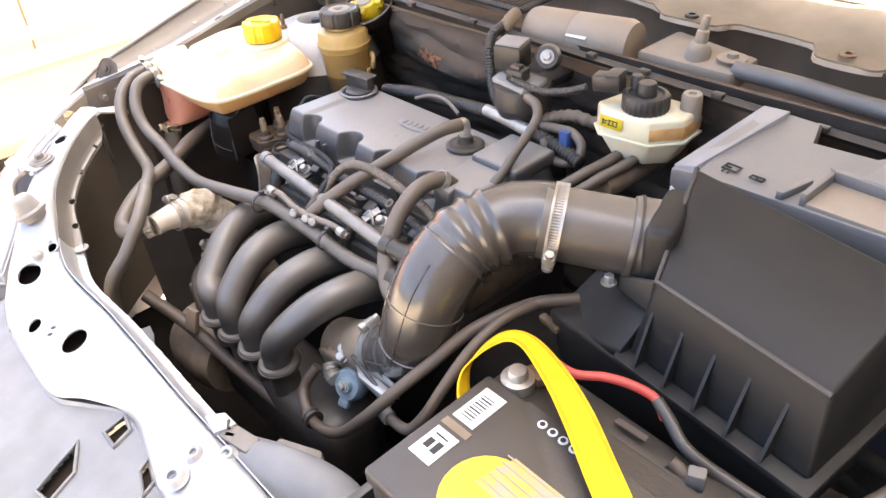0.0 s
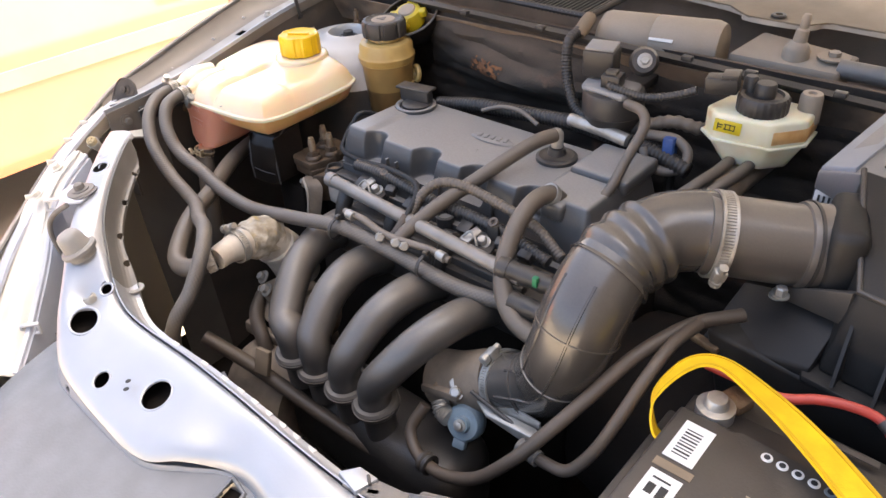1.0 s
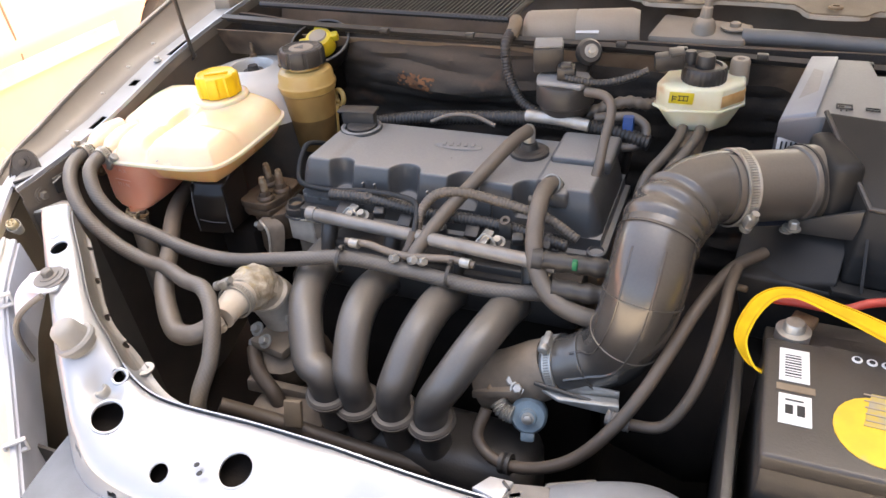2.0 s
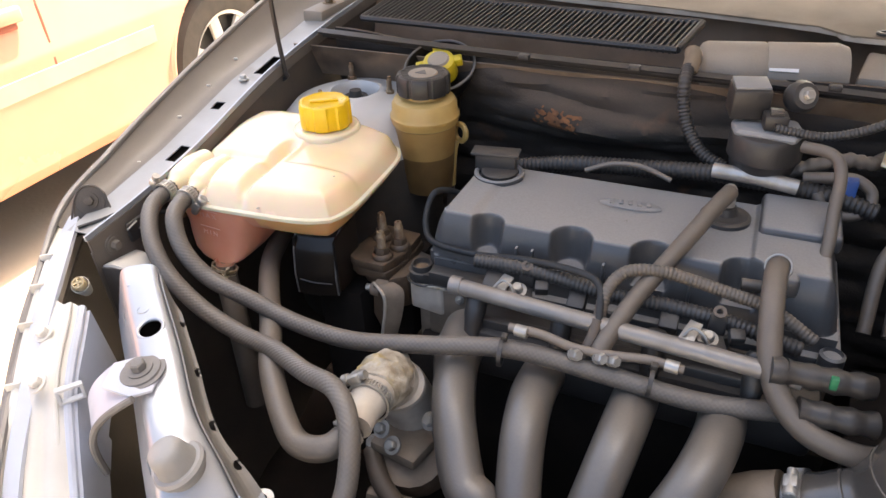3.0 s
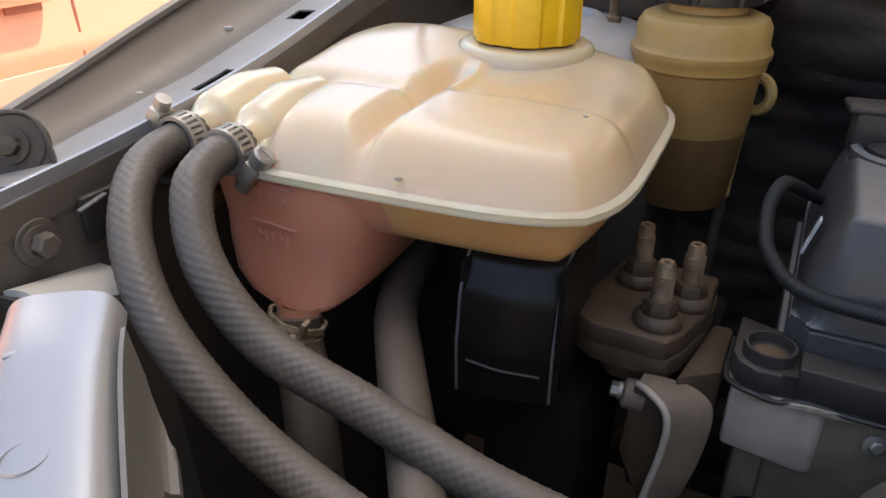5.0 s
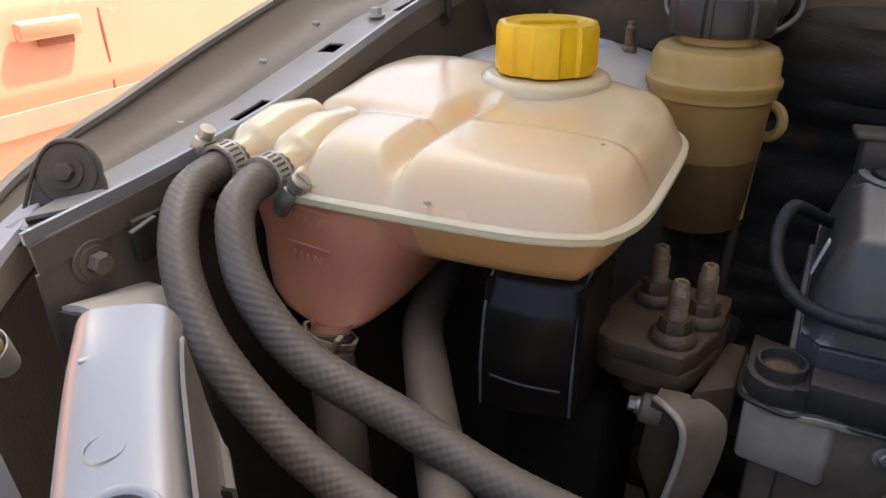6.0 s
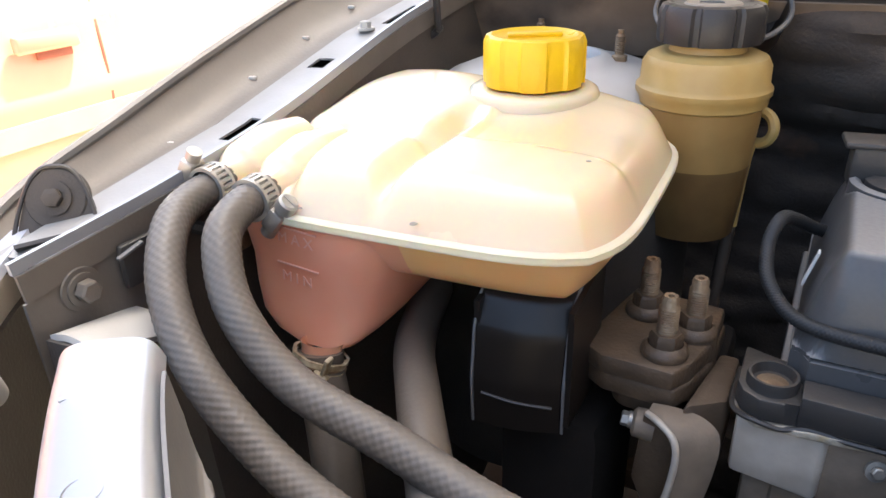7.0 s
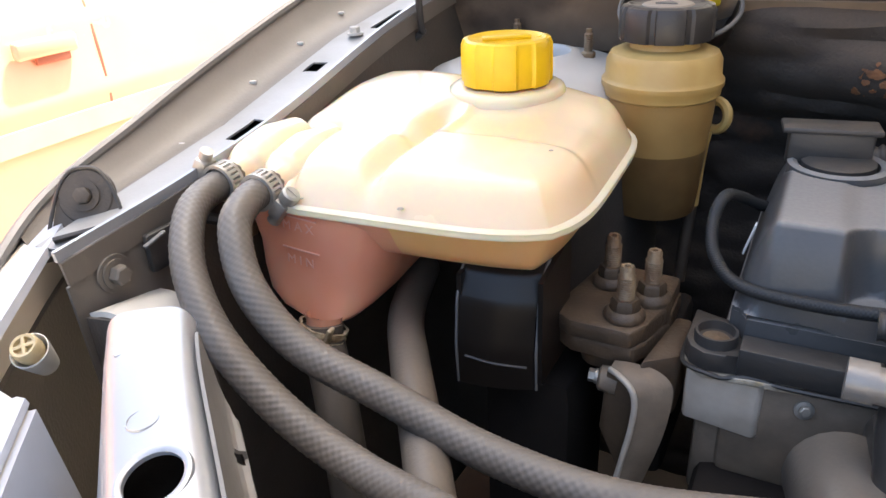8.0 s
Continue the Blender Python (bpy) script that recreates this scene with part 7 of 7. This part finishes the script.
# a cast channel: recessed plate, broad curled band and its raised inner edge, boss and bolt
INNER = [(-0.415, -0.040, 0.793), (-0.408, -0.046, 0.794), (-0.400, -0.050, 0.790), (-0.397, -0.051, 0.780), (-0.398, -0.052, 0.762), (-0.401, -0.054, 0.742), (-0.405, -0.056, 0.715)]
OUTER_EDGE = [(-0.414, -0.034, 0.796), (-0.402, -0.034, 0.797), (-0.388, -0.034, 0.795), (-0.379, -0.036, 0.787), (-0.379, -0.040, 0.768), (-0.383, -0.044, 0.745), (-0.391, -0.048, 0.715)]
IN_LINE, OUT_LINE = spline(INNER, 8), spline(OUTER_EDGE, 8)


def hook_band(u, v):
    k = min(int(u * (len(IN_LINE) - 1) + 0.5), len(IN_LINE) - 1)
    p = IN_LINE[k].lerp(OUT_LINE[k], v)
    return p.x, p.y - 0.0022 * math.sin(math.pi * v), p.z + 0.0008 * math.sin(math.pi * v)


# one casting: shade in the recess and light on the edge are coloured in
part("hook_band", sheet(hook_band, len(IN_LINE) - 1, 10, 0.004), ALU_DIRTY, le, angle=60)
part("hook_edge", tube(INNER, 0.0019, 10, 8), ALU, le)
bm = prism([(-0.417, 0.791), (-0.396, 0.789), (-0.396, 0.745), (-0.402, 0.712), (-0.408, 0.722), (-0.420, 0.748)], -0.003, 0.003, 0.001)
bm.transform(Matrix(((1, 0, 0, 0), (0, 0, 1, -0.037), (0, 1, 0, 0), (0, 0, 0, 1))))
part("hook_web", bm, MOUNT, le)
part("boss", lathe([(0, -0.004), (0.0085, -0.004), (0.0080, 0.006), (0.006, 0.0075), (0, 0.0075)], 24, m=axis_m((-0.416, -0.034, 0.781), (-1, -0.15, 0.1))), ALU_DIRTY, le)
part("bolt", hex_bolt(axis_m((-0.4235, -0.035, 0.782), (-1, -0.15, 0.1)), 0.0042, 0.004, 0.0048), STEEL, le)
hd = thing("head_end_casting", (-0.36, -0.03, 0.74), "bare cast aluminium cylinder head end with pale gasket edge", "engine casting", shift=(-0.007, 0.016, -0.007))
part("block", prism([(-0.379, -0.026), (-0.338, -0.029), (-0.330, -0.010), (-0.330, 0.012), (-0.379, 0.012)], [0.759, 0.757, 0.757, 0.757, 0.759], 0.795, 0.003), ALU, hd)
part("gasket_edge", prism([(-0.3815, -0.024), (-0.370, -0.0335), (-0.336, -0.0305), (-0.318, -0.029), (-0.318, 0.015), (-0.3815, 0.015)], 0.7952, 0.7988, 0.0008), CRUST, hd, "pale crusty gasket edge")
part("lower_casting", prism([(-0.372, -0.020), (-0.342, -0.022), (-0.336, 0.06), (-0.372, 0.06)], 0.70, 0.758, 0.004), ALU_DIRTY, hd)
part("bolt", hex_bolt(axis_m((-0.316, -0.028, 0.786), (0.3, -1, 0.3)), 0.0032, 0.003, 0.0052), STEEL, hd)

# ---- air filter box ----
RIB_T = [(0.318 + 0.0335 * k, -0.0280 - 0.0046 * k, 0.890) for k in range(5)]
RIB_B = [(0.323 + 0.0325 * k, -0.0385 - 0.0044 * k, 0.842) for k in range(5)]
ab = thing("air_filter_box", (0.38, 0.03, 0.60), "large dusty black plastic air filter box", "air filter box")
A_, B_, C_, D_ = (0.270, 0.104), (0.314, -0.022), (0.478, -0.046), (0.492, 0.062)
part("lid", prism([(0.262, 0.108), (0.305, -0.038), (0.486, -0.062), (0.500, 0.068)], [0.838] * 4, [0.963, 0.919, 0.915, 0.962], 0.004, 3, top=[A_, B_, C_, D_]), AIRBOX, ab)
part("lid_rim", prism([(0.250, 0.112), (0.296, -0.052), (0.492, -0.078), (0.508, 0.072)], 0.830, 0.838, 0.002), AIRBOX, ab)
part("lower_box", prism([(0.235, 0.10), (0.225, -0.030), (0.475, -0.060), (0.49, 0.07)], 0.74, 0.831, 0.005, 3, top=[(0.215, 0.05), (0.203, -0.036), (0.485, -0.070), (0.50, 0.07)]), AIRBOX, ab)
part("side_wing", prism([(0.200, -0.030), (0.208, 0.040), (0.262, 0.020), (0.306, -0.010), (0.300, -0.046)], [0.806, 0.832, 0.838, 0.838, 0.830], [0.815, 0.844, 0.868, 0.872, 0.842], 0.003), AIRBOX, ab, "dusty sloping side wing")
part("flap", prism([(0.252, 0.008), (0.256, 0.013), (0.314, -0.014), (0.310, -0.022)], [0.862, 0.862, 0.880, 0.880], [0.876, 0.876, 0.915, 0.915], 0.0015), GREYBLACK, ab, "dusty square flap")
for (xt, yt, zt), (xb, yb, zb) in zip(RIB_T, RIB_B):
    bmr = bmesh.new()
    vs = [bmr.verts.new((x + dx, y, z)) for dx in (-0.0015, 0.0015) for x, y, z in ((xt, yt, zt), (xb, yb + 0.004, zb), (xb - 0.002, yb - 0.018, zb), (xt, yt - 0.0012, zt - 0.001))]
    bmr.faces.new(vs[:4])
    bmr.faces.new(vs[7:3:-1])
    for i in range(4):
        bmr.faces.new((vs[i], vs[(i + 1) % 4], vs[4 + (i + 1) % 4], vs[4 + i]))
    part("rib", bmr, AIRBOX, ab)
# the bevel's highlight, laid along the lid edge as a lighter tube
part("lid_edge_highlight", tube([(*A_, 0.9615), (*B_, 0.9185), (*C_, 0.9145)], 0.0028, 8, 1), GREYBLACK, ab, "lighter tube standing for the lid edge's highlight")
part("pipe_socket", box(0, 0, 0, 0.03, 0.085, 0.085, 0.01, 3, m=pose(0.282, 0.045, 0.907, 0, 0, 18)), AIRBOX, ab)
part("clip", box(0, 0, 0, 0.03, 0.010, 0.008, 0.003, m=pose(0.206, -0.034, 0.812, 0, 0, -10)), RUSTY, ab)
part("screw", hex_bolt(pose(0.248, 0.004, 0.866), 0.005, 0.006, 0.007), STEEL, ab)
part("support", box(0.37, 0.02, 0.70, 0.10, 0.10, 0.20, 0.01), SHADEBLACK, ab)

# ---- fuse box ----
fb = thing("fuse_box", (0.38, 0.19, 0.70), "dusty grey fuse box with stepped lid behind the air filter", "fuse box")
part("lid", prism([(0.226, 0.132), (0.268, 0.108), (0.53, 0.112), (0.53, 0.262), (0.400, 0.250), (0.390, 0.226), (0.325, 0.220), (0.322, 0.256), (0.255, 0.262)], [0.914] * 9, [0.934, 0.955, 0.957, 0.962, 0.962, 0.960, 0.960, 0.968, 0.966], 0.003), FUSE, fb)
part("raised_step", prism([(0.395, 0.165), (0.53, 0.16), (0.53, 0.25), (0.405, 0.24)], 0.955, 0.972, 0.004), FUSE, fb)
part("rib", prism([(0.345, 0.112), (0.352, 0.112), (0.362, 0.152), (0.355, 0.153)], 0.954, 0.963, 0.0015), FUSE, fb)
part("tray_floor", prism([(0.372, 0.114), (0.50, 0.114), (0.50, 0.160), (0.374, 0.166)], 0.954, 0.9590, 0.0008), DUSTGREY, fb, "dust-covered pocket floor")
part("pocket_wall", prism([(0.366, 0.114), (0.372, 0.114), (0.374, 0.166), (0.366, 0.172)], 0.954, 0.968, 0.0015), FUSE, fb)
part("pocket_wall", prism([(0.366, 0.172), (0.374, 0.166), (0.50, 0.160), (0.52, 0.168)], 0.954, 0.970, 0.0015), FUSE, fb)
part("lid_slope", prism([(0.228, 0.134), (0.256, 0.258), (0.286, 0.258), (0.262, 0.116)], [0.930] * 4, [0.9385, 0.9690, 0.9705, 0.9560], 0.0015), PALEFUSE, fb, "pale bluish sloped lid edge")
part("body", prism([(0.225, 0.134), (0.52, 0.115), (0.52, 0.258), (0.25, 0.258)], 0.72, 0.919, 0.005), NAVY, fb, "dark navy lower body")
part("white_tag", box(0, 0, 0, 0.034, 0.002, 0.018, 0.0005, m=pose(0.246, 0.130, 0.905, 0, 0, -3)), LABEL, fb)
for k in range(6):
    part("print_bar", box(0, 0, 0, 0.002, 0.001, 0.011, 0, m=pose(0.234 + k * 0.005, 0.1285, 0.905, 0, 0, -3)), INK, fb)
# engraved pictograms, as plain bars
for x, y, w, h in ((0.290, 0.1405, 0.016, 0.0015), (0.290, 0.1295, 0.016, 0.0015), (0.2825, 0.135, 0.0015, 0.011), (0.2975, 0.135, 0.0015, 0.011), (0.287, 0.135, 0.006, 0.0015), (0.286, 0.1255, 0.0015, 0.005), (0.2915, 0.1255, 0.0015, 0.005),
                   (0.318, 0.1345, 0.014, 0.0015), (0.318, 0.1285, 0.014, 0.0015), (0.3115, 0.1315, 0.0015, 0.006), (0.3245, 0.1315, 0.0015, 0.006), (0.318, 0.1315, 0.0015, 0.006)):
    part("engraved_bar", box(x, y, 0.9565, w, h, 0.0012, 0, rot=-3), INK, fb)

# ---- battery ----
BX0, BX1, BY0, BY1, BZ = 0.236, 0.486, -0.300, -0.128, 0.850
bat = thing("car_battery", (0.36, -0.21, 0.66), "black car battery with yellow top label and white stickers", "battery")
part("case", box(0.361, -0.214, 0.75, 0.246, 0.168, 0.18, 0.006), BLACK, bat)
part("lid", prism([(BX0, BY0), (BX1, BY0), (BX1, -0.160), (BX0 + 0.05, -0.160), (BX0 + 0.045, BY1 - 0.028), (BX0, BY1 - 0.028)], 0.832, BZ, 0.004, 3), BLACK, bat)
part("lid_step", prism([(BX0, -0.165), (BX1, -0.165), (BX1, BY1), (BX0, BY1)], 0.825, 0.840, 0.003), BLACK, bat)
part("white_sticker", prism([(0.248, -0.212), (0.272, -0.212), (0.272, -0.170), (0.248, -0.170)], BZ, BZ + 0.0007, 0), LABEL, bat, "white barcode sticker")
for k in range(9):
    part("print_bar", box(0.259, -0.206 + k * 0.0034, BZ + 0.001, 0.013, 0.0014 if k % 2 else 0.0008, 0.0005, 0), INK, bat)
part("white_sticker", prism([(0.248, -0.262), (0.273, -0.262), (0.273, -0.228), (0.248, -0.228)], BZ, BZ + 0.0007, 0), LABEL, bat, "white warning sticker")
for x, y, w, h in ((0.256, -0.246, 0.006, 0.010), (0.265, -0.246, 0.006, 0.012), (0.260, -0.235, 0.014, 0.0015)):
    part("print_bar", box(x, y, BZ + 0.001, w, h, 0.0005, 0), INK, bat)
part("tan_sticker", prism([(0.246, -0.224), (0.276, -0.224), (0.276, -0.216), (0.246, -0.216)], BZ, BZ + 0.0007, 0), TAN, bat)
arc = [(0.322 - 0.034 * math.sin(radians(a)), -0.250 + 0.037 * math.cos(radians(a))) for a in range(0, 181, 15)]
part("yellow_label", prism(arc + [(0.452, -0.287), (0.462, -0.250), (0.452, -0.213)], BZ, BZ + 0.0008, 0), YLABEL, bat, "worn yellow maker's label")
part("grey_label_field", prism([(0.310, -0.247), (0.45, -0.250), (0.45, -0.211), (0.318, -0.209)], BZ + 0.0009, BZ + 0.0015, 0), GREYLABEL, bat, "worn printed grey field")
for k in range(5):
    part("print_bar", box(0.382, -0.243 + k * 0.0075, BZ + 0.0019, 0.14, 0.0012, 0.0005, 0, rot=-1.5), DUSTGREY, bat)
for k in range(5):
    part("icon", lathe([(0, BZ + 0.0008), (0.0042, BZ + 0.0008), (0.0044, BZ)], 16, m=pose(0.310 + k * 0.0115, -0.1675 - 0.0006 * k, 0)), PALEBLUE if k == 4 else LABEL, bat)
    part("icon_dot", lathe([(0, BZ + 0.0013), (0.0024, BZ + 0.0013), (0.0025, BZ + 0.0005)], 12, m=pose(0.310 + k * 0.0115, -0.1675 - 0.0006 * k, 0)), INK, bat)
term = part("terminal", lathe([(0, 0.835), (0.0105, 0.835), (0.0095, 0.858), (0.008, 0.860), (0, 0.860)], 24, m=pose(0.259, -0.142, 0)), STEEL, bat, "grey lead terminal")
part("terminal_clamp", lathe([(0.0098, 0.838), (0.0155, 0.838), (0.0155, 0.851), (0.0098, 0.852)], 28, m=pose(0.259, -0.142, 0)), STEEL, term)
part("clamp_ear", box(0.268, -0.122, 0.846, 0.022, 0.018, 0.010, 0.002, rot=-20), RUSTY, term)
strap = thing("carry_strap", (0.24, -0.16, 0.81), "bright yellow webbing battery carrying strap", "strap")
STRAP_LINE = [(0.243, -0.180, 0.824), (0.226, -0.178, 0.832), (0.215, -0.160, 0.850), (0.228, -0.134, 0.872), (0.252, -0.124, 0.879), (0.292, -0.134, 0.875), (0.335, -0.155, 0.872), (0.385, -0.185, 0.866), (0.43, -0.21, 0.858), (0.47, -0.225, 0.853)]
STRAP_WIDTH = [0.024, 0.024, 0.024, 0.022, 0.022, 0.026, 0.028, 0.028, 0.028, 0.028]
STRAP_ACROSS = [(0.3, -0.9, 0.6), (0.3, -0.9, 0.5), (0.4, -0.8, 0.4), (0.5, -0.8, 0.3), (0.15, -0.9, 0.25), (-0.35, -0.9, 0.2), (-0.5, -0.85, 0.1), (-0.5, -0.85, 0), (-0.5, -0.85, 0), (-0.5, -0.85, 0)]
part("webbing", ribbon(STRAP_LINE, STRAP_WIDTH, 0.0016, STRAP_ACROSS, 10), STRAP, strap)
for side in (-1, 1):
    part("edge_seam", ribbon([tuple(Vector(p) + Vector(a).normalized() * side * w * 0.40 + Vector((0, 0, 0.0012))) for p, a, w in zip(STRAP_LINE, STRAP_ACROSS, STRAP_WIDTH)], [0.0022] * len(STRAP_LINE), 0.0012, STRAP_ACROSS, 10), STRAP_EDGE, strap, "darker stitched edge")
hose("positive_cable", [(0.235, -0.110, 0.858), (0.265, -0.112, 0.860), (0.297, -0.112, 0.860), (0.320, -0.100, 0.863), (0.340, -0.092, 0.863), (0.362, -0.086, 0.858), (0.378, -0.092, 0.848)], 0.0042, "thin red battery cable over the battery", RED, "cable")
hose("earth_cable", [(0.365, -0.086, 0.857), (0.382, -0.092, 0.850), (0.405, -0.100, 0.840), (0.44, -0.095, 0.828), (0.50, -0.085, 0.815)], 0.0055, "grey taped battery cable loom", GREYBLACK, "cable")
hose("wiring_loom", [(0.40, -0.115, 0.835), (0.43, -0.115, 0.822), (0.46, -0.105, 0.810), (0.49, -0.085, 0.806), (0.52, -0.04, 0.815), (0.545, 0.02, 0.83)], 0.0065, "brownish taped loom below the air filter box", PIPE, "wiring")
bcv = thing("battery_clamp_cover", (0.36, -0.10, 0.70), "black plastic cover plate behind the battery", "battery cover")
part("cover", prism([(0.268, -0.126), (0.47, -0.126), (0.475, -0.100), (0.265, -0.090)], 0.76, [0.832, 0.834, 0.828, 0.826], 0.003), BLACK, bcv)
part("print_bar", box(0.36, -0.112, 0.838, 0.03, 0.006, 0.001, 0), GREYBLACK, bcv)
part("cream_plug", box(0, 0, 0, 0.022, 0.018, 0.018, 0.003, m=pose(0.482, -0.118, 0.838, 0, 0, 25)), WHITEPL, bcv, "cream plastic plug")
part("grey_plug", box(0, 0, 0, 0.014, 0.012, 0.02, 0.002, m=pose(0.425, -0.12, 0.84, 0, 0, 25)), SEAL, bcv)
tray = thing("battery_tray", (0.30, -0.25, 0.55), "black plastic battery tray around the battery", "battery tray")
part("wall", prism([(0.214, -0.312), (0.224, -0.312), (0.224, -0.12), (0.214, -0.12)], 0.62, 0.80, 0.003), BLACK, tray)
part("wall", prism([(0.214, -0.322), (0.50, -0.322), (0.50, -0.312), (0.214, -0.312)], 0.62, 0.80, 0.003), BLACK, tray)
part("floor", prism([(0.214, -0.32), (0.50, -0.32), (0.50, -0.11), (0.214, -0.11)], 0.62, 0.655, 0.003), BLACK, tray)
part("leg", box(0.36, -0.2, 0.49, 0.12, 0.1, 0.28, 0.01), SHADEBLACK, tray)
# grey air duct in front of the battery
du = thing("air_duct", (0.15, -0.31, 0.62), "grey curved plastic air duct at the front of the bay", "air duct")
part("duct", tube([(0.06, -0.345, 0.735), (0.115, -0.325, 0.745), (0.165, -0.305, 0.735), (0.20, -0.30, 0.70), (0.21, -0.30, 0.64)], 0.032, 24, flat=0.7), BUMPER, du)
part("strip", box(0, 0, 0, 0.06, 0.02, 0.006, 0.002, m=pose(0.05, -0.335, 0.765, 0, 0, 12)), SEAL, du)

# ---- the red car outside ----
CX = -2.05
WHEELS = (1.74, -0.62)
red = thing("parked_car", (CX - 0.8, 0.6, 0.0), "red hatchback parked beside, sunlit, with grey side moulding", "car")


def car_side(u, v):
    y = -1.35 + 3.95 * u
    z = 0.24 + 0.86 * v
    x = CX + interp([(0.24, -0.05), (0.30, 0.0), (0.5, 0.02), (0.62, 0.025), (0.80, 0.0), (0.95, -0.05), (1.1, -0.12)], z) - 0.12 * max(0, (y - 2.0)) ** 2 - 0.12 * max(0, -0.8 - y) ** 2
    return x, y, z


def car_keep(p):
    return not any(math.hypot(p.y - w, p.z - 0.33) < 0.365 for w in WHEELS)


part("body_side", sheet(car_side, 330, 90, 0.004, car_keep), CARRED, red, angle=60)
part("inner_body", box(CX - 0.78, 0.6, 0.66, 1.40, 3.7, 0.72, 0.05), INK, red)
part("bonnet_and_roof", prism([(CX - 1.5, -1.2), (CX - 0.12, -1.2), (CX - 0.10, 2.4), (CX - 1.5, 2.4)], 1.06, [1.1, 1.1, 1.1, 1.1], 0.02), CARRED, red)
part("glasshouse", prism([(CX - 1.4, -0.9), (CX - 0.16, -0.9), (CX - 0.14, 1.5), (CX - 1.4, 1.5)], 1.08, 1.46, 0.03, top=[(CX - 1.25, -0.6), (CX - 0.34, -0.6), (CX - 0.32, 0.9), (CX - 1.25, 0.9)]), GLASS, red)
part("roof", prism([(CX - 1.27, -0.65), (CX - 0.32, -0.65), (CX - 0.30, 0.95), (CX - 1.27, 0.95)], 1.455, 1.49, 0.015), CARRED, red)
part("side_moulding", ribbon([(CX + 0.022, -0.20, 0.545), (CX + 0.026, 0.5, 0.55), (CX + 0.026, 0.9, 0.553), (CX + 0.026, 1.32, 0.555)], [0.055] * 4, 0.012, [(0, 0, 1)] * 4), MOULD, red, "long grey rubbing strip")
part("sill_line", ribbon([(CX - 0.004, -0.22, 0.335), (CX - 0.003, 0.6, 0.335), (CX - 0.004, 1.34, 0.335)], [0.012] * 3, 0.006, [(0, 0, 1)] * 3), INK, red)
for y0 in (0.80, -0.06):
    hd = part("door_handle", box(CX + 0.028, y0 - 0.045, 0.752, 0.022, 0.17, 0.045, 0.010, 3), CARRED, red)
    # hollow drawn as a darker red box, its shade put into the colour
    part("handle_recess", box(CX + 0.024, y0 - 0.03, 0.722, 0.010, 0.095, 0.022, 0.004), HANDLE, hd)
for y0 in (0.90, 0.06):
    line = [(0.0, 0.34), (0.0, 0.50), (0.0, 0.62), (0.0, 0.80), (0.0, 0.95), (0.0, 1.08)]
    part("door_gap", ribbon([(car_side((y0 + 0.06 * (z - 0.6) + 1.35) / 3.95, (z - 0.24) / 0.86)[0] + 0.0015, y0 + 0.06 * (z - 0.6), z) for _, z in line], [0.007] * 6, 0.002, [(0, 1, 0)] * 6), HANDLE, red)
for w in WHEELS:
    wh = part("wheel", lathe([(0.0, -0.08), (0.19, -0.08), (0.225, -0.09), (0.29, -0.085), (0.31, -0.06), (0.31, 0.06), (0.29, 0.085), (0.225, 0.09), (0.21, 0.085)], 56, m=axis_m((CX - 0.10, w, 0.31), (1, 0, 0))), TYRE, red, "dusty black tyre")
    part("rim", lathe([(0.21, 0.085), (0.205, 0.07), (0.19, 0.04), (0.0, 0.035)], 48, m=axis_m((CX - 0.10, w, 0.31), (1, 0, 0))), INK, wh)
    for k in range(7):
        a = 2 * math.pi * k / 7
        part("spoke", box(0, 0, 0, 0.19, 0.055, 0.018, 0.006, m=axis_m((CX - 0.10, w, 0.31), (1, 0, 0)) @ Matrix.Rotation(a, 4, "Z") @ Matrix.Translation((0.105, 0, 0.066))), MILKY, wh)
    part("hub", lathe([(0.205, 0.07), (0.195, 0.078), (0.21, 0.088)], 40, m=axis_m((CX - 0.10, w, 0.31), (1, 0, 0))), LENS, wh)
    part("hub_cap", lathe([(0.045, 0.06), (0.04, 0.082), (0, 0.085)], 24, m=axis_m((CX - 0.10, w, 0.31), (1, 0, 0))), LENS, wh)
    arch = [(CX + 0.008, w + 0.372 * math.cos(a), 0.33 + 0.372 * math.sin(a)) for a in [radians(d) for d in range(-12, 193, 12)]]
    part("arch_lip", tube(arch, 0.020, 8, 2), CARRED, red)
    part("arch_liner", lathe([(0.37, -0.2), (0.37, 0.15)], 48, m=axis_m((CX - 0.16, w, 0.33), (1, 0, 0))), INK, red)
